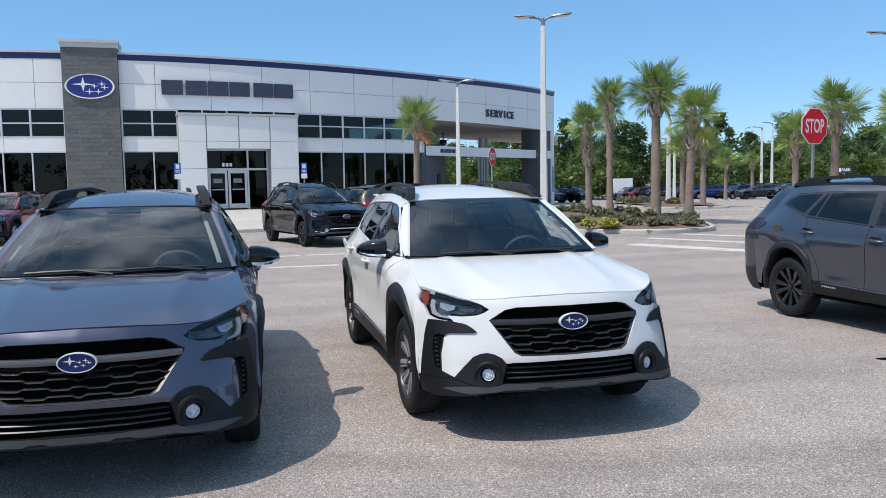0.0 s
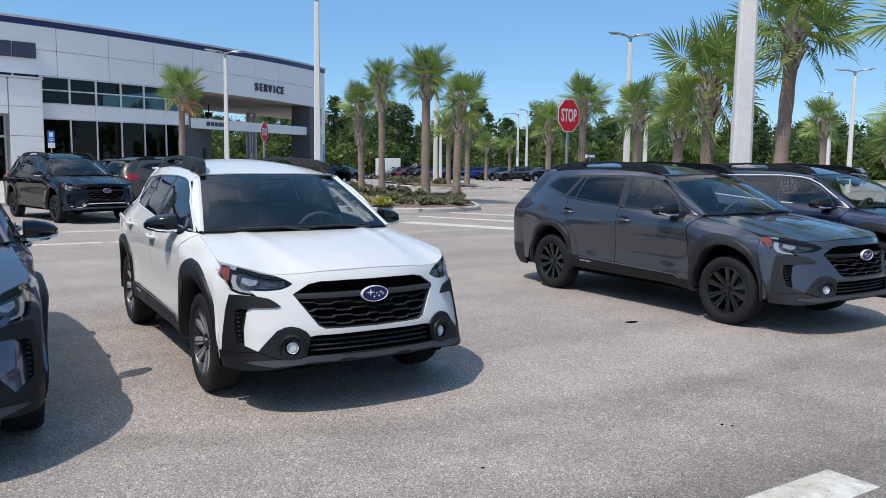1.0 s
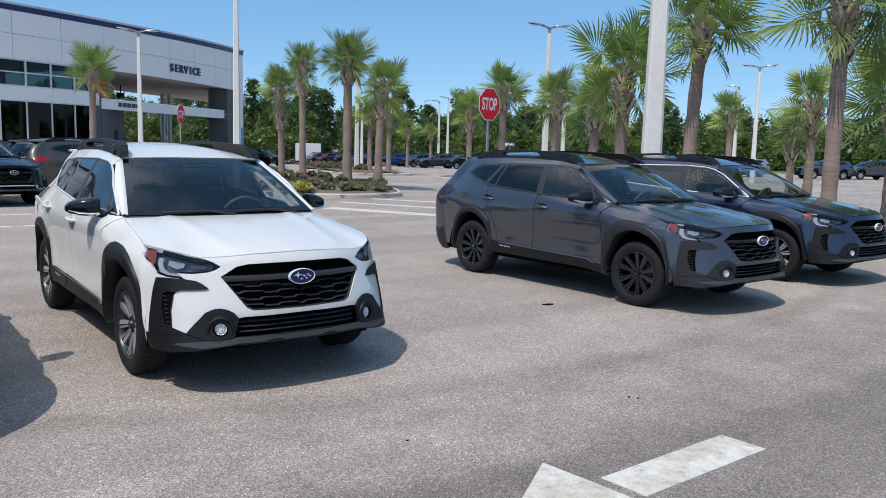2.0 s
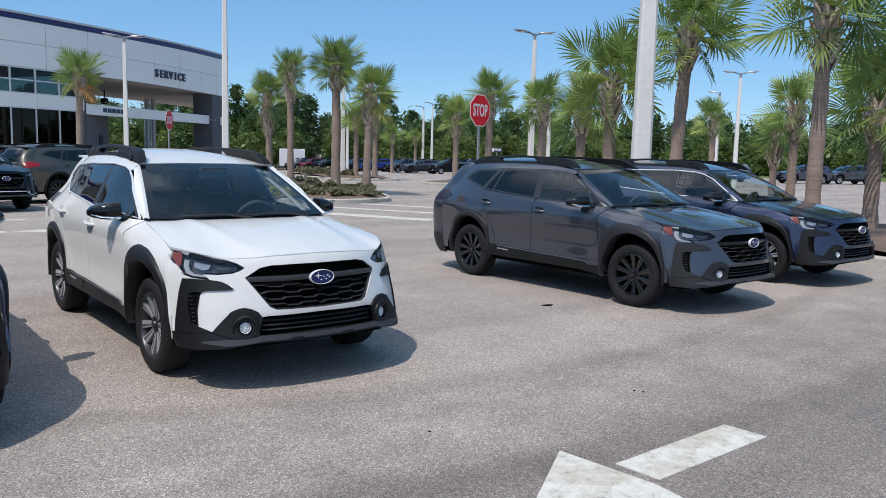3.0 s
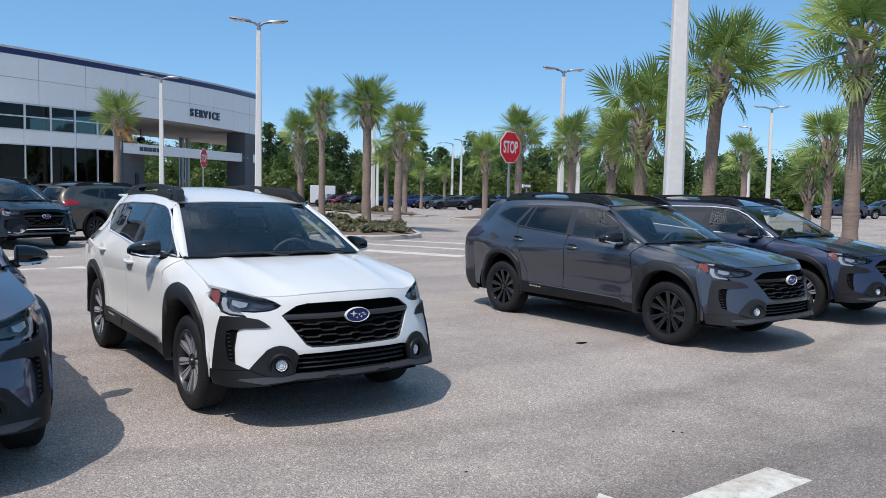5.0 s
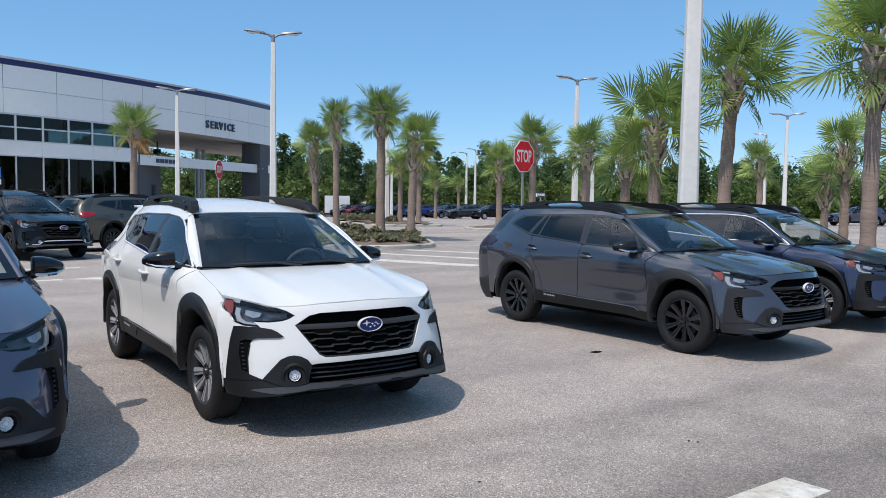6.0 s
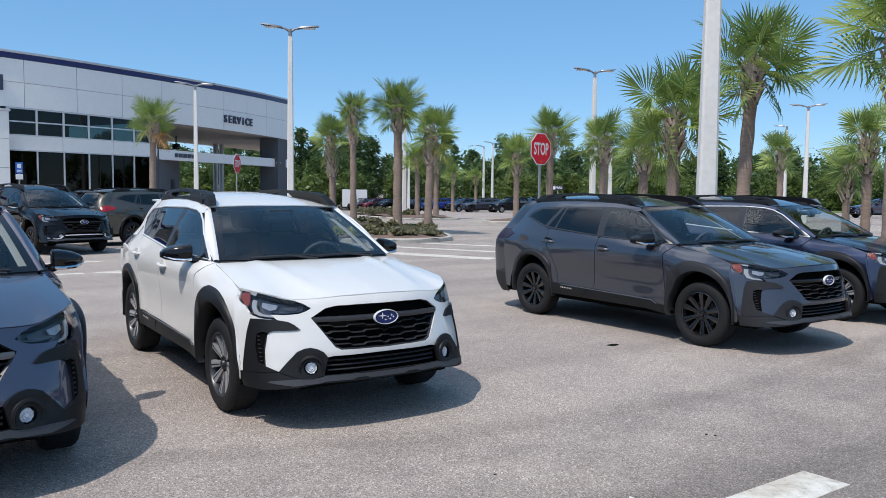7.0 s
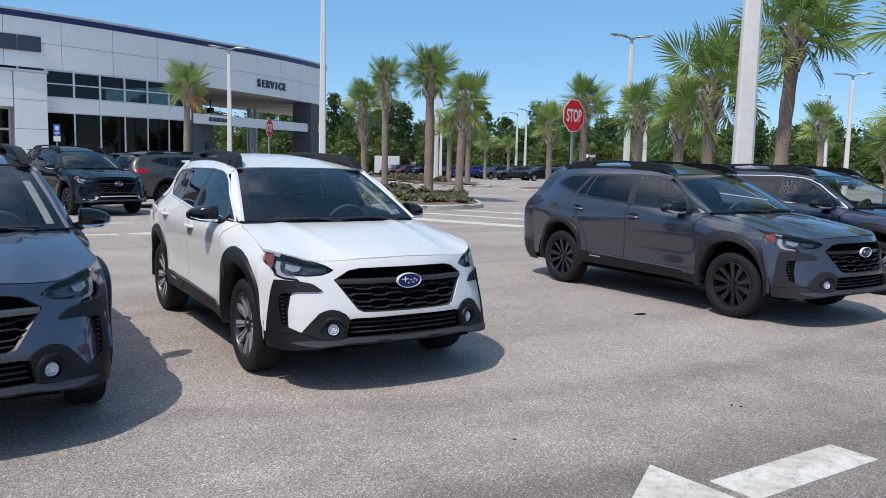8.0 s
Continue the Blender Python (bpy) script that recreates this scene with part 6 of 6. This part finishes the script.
for k in range(3):
    part("fan_blade", boxed(.2, 1.9, -.09, .09, 4.93, 4.97), "metal_dark", bld, at=pose(x, y, 0, 0, 0, 20 + 120 * k))
# service lettering, brand word as plain bars, oval badge
for k, ch in enumerate("SERVICE"):
    a = 34.3 + k * .66
    x, y = fac(a, .09)
    part("letter", lettering(ch, .72, .05), "sign_navy", bld, at=pose(x, y, 6.66, 0, 0, a))
ang = [5.45, 7.05, 8.55, 10.05, 11.75, 13.25]
for k, a in enumerate(ang):
    w = 1.12
    part("sign_bar", block(a, a + math.degrees(w / RAD), 6.86, 7.66, .05, .16, 3), "sign_navy", bld, "plain navy bar of the brand sign")
x, y = fac(.95, .31)
oval = pose(x, y, 7.2, 0, 0, .92)
for nm, r0, d, mt in (("badge_field", .93, -.06, "sign_field"), ("badge_ring", 1.0, -.05, "sign_white")):
    if nm == "badge_field":
        bm = lathe(bmesh.new(), [(.0001, d), (r0, d), (r0, .05)], 40, "y")
    else:
        bm = lathe(bmesh.new(), [(.92, .05), (.92, -.09), (.98, -.10), (1.0, -.06), (1.0, .05)], 40, "y")
    for v in bm.verts:
        v.co.x, v.co.z = v.co.x * 1.24, v.co.z * .66
    part(nm, bm, mt, bld, "blue oval badge with a pale rim" if nm == "badge_field" else "", smooth=True, at=oval)
bm = bmesh.new()
for px, pz, r in ((-.33, .10, .46), (.22, .02, .18), (.60, .13, .20), (.72, -.05, .18), (.42, -.28, .20), (-.02, -.28, .20)):
    ring = [bm.verts.new((px + r * dx * 1.3, -.075, pz + r * dz * .85)) for dx, dz in ((1, 0), (.15, .15), (0, 1), (-.15, .15), (-1, 0), (-.15, -.15), (0, -1), (.15, -.15))]
    bm.faces.new(ring[::-1])
part("badge_mark", bm, "sign_white", bld, "plain white marks on the badge", at=oval)

# raised walk before the building
bm = bmesh.new()
rows = []
for i in range(31):
    a = mixv(-24, 20, i / 30)
    row = []
    for off, z in ((-.3, base_z(a)), (8.0, .32), (16.6, .17), (16.8, .16), (16.85, .12), (16.85, -.05)):
        row.append(bm.verts.new((*fac(a, off), z if off > 0 else base_z(a))))
    rows.append(row)
for a, b in zip(rows, rows[1:]):
    for k in range(5):
        bm.faces.new((a[k], b[k], b[k + 1], a[k + 1]))
bmesh.ops.recalc_face_normals(bm, faces=bm.faces[:])
tagged(part("pavement", bm, "pavement", kind="structure", label="pale concrete walk rising gently to the showroom"), category="pavement")

# ---- palms ----
def fan_mesh(rnd, droop, size):
    """One fan leaf: a stalk that runs on as a short bent midrib, stiff narrow blades spread round it."""
    bm = bmesh.new()
    L = size * rnd.uniform(.56, .86)
    hub = Vector((L, 0, -.02 - droop * .08))

    def rib(q):
        return hub + Vector((.34 * size * q, 0, -(.10 + .28 * droop) * size * q * q))
    tube(bm, [(0, 0, 0), (L * .5, 0, .03), hub, rib(.6), rib(1)], [.026, .019, .014, .009, .004], 5)
    n = 30
    for k in range(n):
        q = (k + .5) / n * 2 - 1
        a = q * radians(122) + rnd.uniform(-.04, .04)
        ln = size * (.70 + .16 * (1 - q * q)) * rnd.uniform(.88, 1.06)
        h0 = rib((1 - abs(q)) ** 1.4)
        d = Vector((math.cos(a), math.sin(a), .26 * abs(math.sin(a)) - (.04 + .30 * droop) * (1 - abs(q)))).normalized()
        side = Vector((-math.sin(a), math.cos(a), .35 * rnd.uniform(-1, 1))) * (.030 * size)
        sag = .05 + droop * .50 + rnd.uniform(0, .22)
        m1 = h0 + d * ln * .45 + Vector((0, 0, -.03 * sag))
        m2 = h0 + d * ln * .78 + Vector((0, 0, -.14 * sag * size))
        tip = h0 + d * ln * .98 + Vector((0, 0, -.46 * sag * size))
        v = [bm.verts.new(c) for c in (h0, m1 + side + Vector((0, 0, .012)), m2 + side * .6, tip, m2 - side * .6, m1 - side + Vector((0, 0, .012)))]
        bm.faces.new((v[0], v[1], v[5]))
        bm.faces.new((v[1], v[2], v[4], v[5]))
        bm.faces.new((v[2], v[3], v[4]))
    return bm


rp = random.Random(11)
FANS = [mesh_of("frond", fan_mesh(rp, d, 1.0)) for d in (.0, .15, .4, .85)]
for me in FANS:
    me.materials.append(M["frond"])


def palm(x, y, z, h, r, size, seed, label, lean=(0, 0), n=26, yellow=2, boots=1.5, dead=0):
    """A cabbage palm: rough trunk, crossed leaf bases under the crown, fan leaves."""
    n = int(n * 1.08)
    rnd = random.Random(seed)
    root = thing("palm_tree", Matrix.Translation((x, y, z)), label, "palm tree", "palms of the car park")
    top = Vector((lean[0], lean[1], h))

    def axis(q):
        return Vector((lean[0] * q * q, lean[1] * q * q, h * q))
    bm = bmesh.new()
    rows = []
    k = 30
    for i in range(k + 1):
        q = i / k
        c = axis(q)
        rr = r * .80 * (1.16 - .22 * min(1, q * 5) + .05 * math.sin(q * 40 + seed)) * (1 - .10 * q)
        rows.append([bm.verts.new(c + Vector((math.cos(a), math.sin(a), 0)) * rr * (1 + .06 * noise.noise((math.cos(a) * 2, math.sin(a) * 2, q * 14 + seed)))) for a in [2 * math.pi * j / 14 for j in range(14)]])
    for a, b in zip(rows, rows[1:]):
        for j in range(14):
            bm.faces.new((a[j], a[(j + 1) % 14], b[(j + 1) % 14], b[j]))
    bm.faces.new(rows[-1])
    part("trunk", bm, "trunk", root, smooth=True, angle=60)
    bm = bmesh.new()
    nb = int(boots * 46)
    for i in range(nb):
        q = i / nb
        zz = h - boots * (1 - q) + .1
        c = axis(min(1, zz / h))
        c.z = zz
        a = i * 2.4 + rnd.uniform(-.3, .3)
        d = Vector((math.cos(a), math.sin(a), 0))
        t = Vector((-d.y, d.x, 0)) * rnd.choice((-1, 1))
        p0 = c + d * r * .78
        p1 = p0 + d * .07 + t * .03 + Vector((0, 0, .15))
        p2 = p0 + d * rnd.uniform(.10, .19) + t * .09 + Vector((0, 0, rnd.uniform(.24, .34)))
        rr = r * .27
        rows = []
        for p, w in ((p0 - Vector((0, 0, .05)), rr * 1.25), (p1, rr), (p2, rr * .55)):
            rows.append([bm.verts.new(p + t * s * w + d * o) for s, o in ((-1, 0), (0, .028), (1, 0), (0, -.02))])
        for u, v in zip(rows, rows[1:]):
            for j in range(4):
                bm.faces.new((u[j], u[(j + 1) % 4], v[(j + 1) % 4], v[j]))
        bm.faces.new(rows[-1])
    part("boot_sheath", bm, "boot", root, "crossed split leaf bases", kind="stuff")
    for i in range(n):
        q = (i + .5) / n
        el = (mixv(80, -20, q) if q < .93 else -38) + rnd.uniform(-9, 9)
        az = i * 137.5 + rnd.uniform(-14, 14)
        s = size * .64 * rnd.uniform(.78, 1.12) * (1.0 if q > .15 else .85)
        var = 0 if q < .25 else (1 if q < .5 else (2 if q < .8 else 3))
        at = Matrix.Translation(top + Vector((0, 0, .05 - .35 * q))) @ pose(0, 0, 0, 0, -el, az) @ pose(0, 0, 0, rnd.uniform(-75, 75)) @ Matrix.Diagonal((s, s, s, 1))
        part("frond", FANS[var], "frond_dead" if i >= n - dead else "frond_yellow" if i >= n - yellow else "frond", root, at=at)
    return root


PALM = "tall cabbage palm with a rough grey-brown trunk and green fan leaves"
for i, (x, y, z, h, r, size, lean, n, yl) in enumerate([
    (13.35, 27.13, .2, 3.95, .20, 1.05, (-.1, 0), 24, 1),
    (13.73, 25.83, .2, 5.0, .19, .95, (-.06, 0), 24, 1),
    (13.66, 21.86, .2, 4.95, .24, 1.15, (0, 0), 30, 1),
    (14.2, 20.4, .15, 3.9, .21, 1.12, (.1, -.1), 24, 2),
    (23.89, 26.77, .1, 3.6, .21, 1.15, (0, 0), 26, 0),
    (21.19, 21.12, .0, 4.4, .22, 1.25, (0, 0), 26, 0),
    (22.15, 18.75, .0, 4.0, .24, 1.25, (0, 0), 26, 0),
    (18.1, 12.9, .1, 3.3, .23, 1.25, (.04, -.05), 26, 0),
    (13.34, 7.65, .15, 3.5, .22, 1.42, (0, 0), 25, 1),
    (13.13, 5.48, .15, 4.5, .21, 1.35, (.15, -.1), 25, 0),
    (12.07, 1.61, .15, 4.45, .195, 1.35, (0, 0), 25, 0),
    (15.6, 2.05, .15, 2.9, .215, 1.35, (0, 0), 28, 0),
    (18.42, 5.41, .15, 3.0, .17, 1.05, (0, 0), 22, 0),
    (20.05, 6.85, .15, 2.3, .15, .75, (0, 0), 18, 0),
    (32.5, 17.04, .1, 3.7, .21, 1.05, (0, 0), 24, 0),
    (6.35, 31.19, .1, 4.6, .20, 1.15, (.1, 0), 24, 5),
    (24.13, 36.99, .2, 3.7, .21, 1.15, (0, 0), 24, 1),
    (25.07, 36.25, .2, 3.6, .22, 1.2, (0, 0), 24, 0),
    (47.09, 66.09, -.4, 4.1, .24, 1.3, (0, 0), 22, 0),
    (50.41, 66.32, -.4, 3.9, .24, 1.3, (0, 0), 22, 0),
    (30.5, 27.0, .0, 2.2, .2, 1.15, (0, 0), 20, 1),
]):
    palm(x, y, z, h, r, size, 30 + i, PALM, lean, n, yl, boots=(1.9, 1.5, 1.15, 1.4, 1.2, 1.2, 1.1, 1.1, 1.1, .95, 1.3)[i] if i < 11 else 1.0, dead=2 if yl == 5 else 0)

# ---- woods beyond the lot ----
def woods(name, spots, mat, seed, pine, label, leaves=104):
    """Far trees with trunks, limbs and crowns of many small clumps, all in one object."""
    rnd = random.Random(seed)
    verts, faces = [], []

    def tri(p, s, up=.4):
        u = Vector((rnd.gauss(0, 1), rnd.gauss(0, 1), rnd.gauss(0, up))).normalized()
        w = u.cross(Vector((rnd.gauss(0, 1), rnd.gauss(0, 1), rnd.gauss(0, 1)))).normalized()
        i = len(verts)
        verts.extend([p + u * s, p + w * s * .7 - u * s * .2, p - u * s * .9, p - w * s * .75 + u * s * .1])
        faces.append((i, i + 1, i + 2, i + 3))
    for x, y, h, r in spots:
        base = Vector((x, y, 0))
        nblob = rnd.randint(11, 14) if pine else rnd.randint(9, 12)
        for b in range(nblob):
            q = (b + rnd.random()) / nblob
            zz = mixv(.18 if pine else .06, .92, q) * h
            wide = r * (1.15 - .85 * q if pine else math.sqrt(max(.15, 1 - (q - .35) ** 2 * 1.9)))
            a = rnd.uniform(0, 6.28)
            c = base + Vector((math.cos(a), math.sin(a), 0)) * wide * rnd.uniform(.1, .6) + Vector((0, 0, zz))
            br = r * rnd.uniform(.42, .62) * (1.1 - .45 * q if pine else 1)
            for _ in range(leaves):
                d = Vector((rnd.gauss(0, 1), rnd.gauss(0, 1), rnd.gauss(0, .75))).normalized()
                tri(c + d * br * rnd.uniform(.5, .98), rnd.uniform(.10, .21) * (.6 + h / 20))
            for _ in range(20):
                d = Vector((rnd.gauss(0, 1), rnd.gauss(0, 1), rnd.gauss(0, .75))).normalized()
                tri(c + d * br * rnd.uniform(.1, .7), rnd.uniform(.34, .52) * (.6 + h / 20))
        i = len(verts)
        for zz, rr in ((-.1, .22), (h * .85, .07)):
            for k in range(5):
                verts.append(base + Vector((math.cos(k * 1.2566) * rr, math.sin(k * 1.2566) * rr, zz)))
        for k in range(5):
            faces.append((i + k, i + (k + 1) % 5, i + 5 + (k + 1) % 5, i + 5 + k))
    me = bpy.data.meshes.new(name)
    me.from_pydata([tuple(v) for v in verts], [], faces)
    me.materials.append(M[mat])
    return tagged(new(name, me), label, "woods", kind="stuff")


def polar(bear, d):
    """A spot d metres from the cars' centre, bear degrees clockwise from +y."""
    return -2.6 + d * math.sin(radians(bear)), -5.6 + d * math.cos(radians(bear))


rw = random.Random(21)
pines, broads, hedge, behind = [], [], [], []
for i in range(150):
    b = rw.uniform(8, 98)
    d = rw.uniform(122, 150)
    tall = 10.4 if b < 40 else (9.2 if b < 62 else 8.2)
    pines.append((*polar(b, d), tall * rw.uniform(.74, 1.06), rw.uniform(2.6, 4.0)))
for b, d, h in ((24, 96, 11.5), (28, 95, 10.8), (34, 98, 11.6), (38.5, 100, 11.0), (62, 105, 9.8), (72, 100, 10.6), (76, 98, 10.2)):
    pines.append((*polar(b, d + 22), h * 1.02, 3.2))
for i in range(130):
    b = rw.uniform(8, 98)
    d = rw.uniform(112, 124)
    broads.append((*polar(b, d), rw.uniform(5.2, 7.6) if b < 60 else rw.uniform(4.6, 6.4), rw.uniform(2.6, 4.0)))
for i in range(70):
    b = rw.uniform(8, 98)
    broads.append((*polar(b, rw.uniform(124, 146)), rw.uniform(7.6, 9.8) if b < 50 else rw.uniform(6.2, 8.2), rw.uniform(3.4, 5.0)))
for i in range(95):
    b = rw.uniform(8, 98)
    hedge.append((*polar(b, rw.uniform(106, 113)), rw.uniform(2.8, 5.0), rw.uniform(1.8, 2.8)))
# trees added out of view all round, to fill the cars' reflections
for i in range(110):
    b = rw.uniform(98, 368)
    behind.append((*polar(b, rw.uniform(95, 130)), rw.uniform(8, 12), rw.uniform(3, 4.5)))
woods("far_pines", pines, "pine", 1, True, "dark green pine woods beyond the car park")
woods("far_trees", broads, "broad", 2, False, "dense green broadleaf trees beyond the car park")
woods("far_thicket", hedge, "thicket", 3, False, "low green thicket along the edge of the lot")
woods("unseen_woods", behind, "pine", 4, False, "far green woods added out of view, for reflections", 26)

# ---- cars ----
car(pose(.03, 0, 0), "white estate crossover with black plastic trim and bright window surround", "white_paint", wheels="two_tone", tone_bar="wing_dark", chrome=True)
car(pose(-2.815, -.25, 0, 0, 0, -.5), "slate grey estate crossover facing out of its bay", "slate_paint", wheels="two_tone", tone_bar="wing_grey")
car(pose(5.31, -.22, 0, 0, 0, 1.2), "dark metallic grey estate crossover with black wheels", "grey_paint", wheels="black", cladding="grey_trim")
car(pose(8.45, 0.0, 0, 0, 0, 1.2), "navy blue estate crossover with bright window surround", "navy_paint", wheels="two_tone", chrome=True)
car(pose(.65, 16.82, 0, 0, 0, 15.5), "black three-row family crossover parked across from the others", "black_paint", (1.03, 1.053, 1.075), "black", "gloss_black", tail="red_bright", lip=True)
car(pose(4.9, 20.9, 0, 0, 0, 113), "bronze green crossover seen from behind", "bronze_paint", (.98, .96, 1.03), "black", tail="red_bright")
car(pose(5.6, 28.4, 0, 0, 0, 110), "black crossover parked near the service entrance", "black_paint", (.98, .96, 1.0), "silver")
car(pose(-9.6, 22.0, 0, 0, 0, -10), "deep red crossover parked near the showroom", "red_paint", (.98, .96, 1.0), "silver", detail=1)
car(pose(-3.5, 10.6, 0, 0, 0, 0), "dark grey crossover parked behind the front row", "grey_paint", wheels="black", detail=1)

FAR = [
    (44.6, 84.6, 285, "slate_paint"), (45.8, 84.0, 285, "red_paint"), (46.5, 81.3, 285, "black_paint"),
    (48.1, 79.1, 285, "slate_paint"), (47.9, 77.2, 275, "navy_paint"), (49.6, 75.4, 255, "blue_paint"),
    (52.1, 74.4, 275, "black_paint"), (49.4, 69.1, 270, "slate_paint"), (47.5, 63.6, 247, "grey_paint"),
    (47.9, 59.1, 262, "black_paint"), (51.6, 59.9, 262, "slate_paint"),
    (30.1, 70.0, 20, "navy_paint"), (32.6, 69.2, 20, "black_paint"),
    (61.4, 28.4, 240, "slate_paint"), (57.5, 33.5, 240, "silver_paint"), (66.5, 27.0, 240, "grey_paint"),
]
names = {"slate_paint": "slate grey", "red_paint": "deep red", "black_paint": "black", "blue_paint": "bright blue", "grey_paint": "dark grey", "navy_paint": "navy blue", "silver_paint": "silver"}
for i, (x, y, rz, pt) in enumerate(FAR):
    car(pose(x, y, ground_z(x, y), 0, 0, rz), names[pt] + " crossover in the far rows of the lot", pt, (.98, .96, random.uniform(.96, 1.03)), "silver" if i % 2 else "black", detail=1, group="cars in the far rows")

# white trailer by the trees
tr = thing("box_trailer", pose(46.0, 87.3, ground_z(46, 87.3), 0, 0, -25), "white box trailer parked by the trees", "trailer")
part("box", boxed(-1.6, 1.6, -1.2, 1.2, .5, 2.75, .05), "trailer_white", tr)
part("chassis", boxed(-1.7, 2.3, -.5, .5, .35, .5), "metal_dark", tr)
for sy in (-1.05, 1.05):
    part("wheel", lathe(bmesh.new(), [(.0001, -.1), (.33, -.1), (.35, -.06), (.35, .06), (.33, .1), (.0001, .1)], 20, "y"), "rubber", tr, at=Matrix.Translation((-.3, sy, .35)))

# stone facing of the tower, course by course
STONES = {}


def stone_mesh(w, h):
    key = (round(w, 2), round(h, 2))
    if key not in STONES:
        STONES[key] = mesh_of("stone", boxed(-w / 2, w / 2, -.05, .05, -h / 2, h / 2, .003))
    return STONES[key]


rt = random.Random(8)
zc = -.1
row = 0
while zc < 9.2:
    hh = .24
    a = -.75
    k = 0
    while a < 2.70:
        w = (.40, .66, .92)[(row * 2 + k * 5 + k * k) % 3]
        da = math.degrees(w / (RAD + .8))
        if a + da > 2.72:
            da = 2.72 - a
            w = math.radians(da) * (RAD + .8)
        if w > .08:
            x, y = fac(a + da / 2, .24 + rt.uniform(-.004, .005))
            part("stone", stone_mesh(round(w, 2) - .002, hh - .002), "stone", bld, at=pose(x, y, zc + hh / 2, 0, 0, a + da / 2))
        a += da
        k += 1
    zc += hh
    row += 1
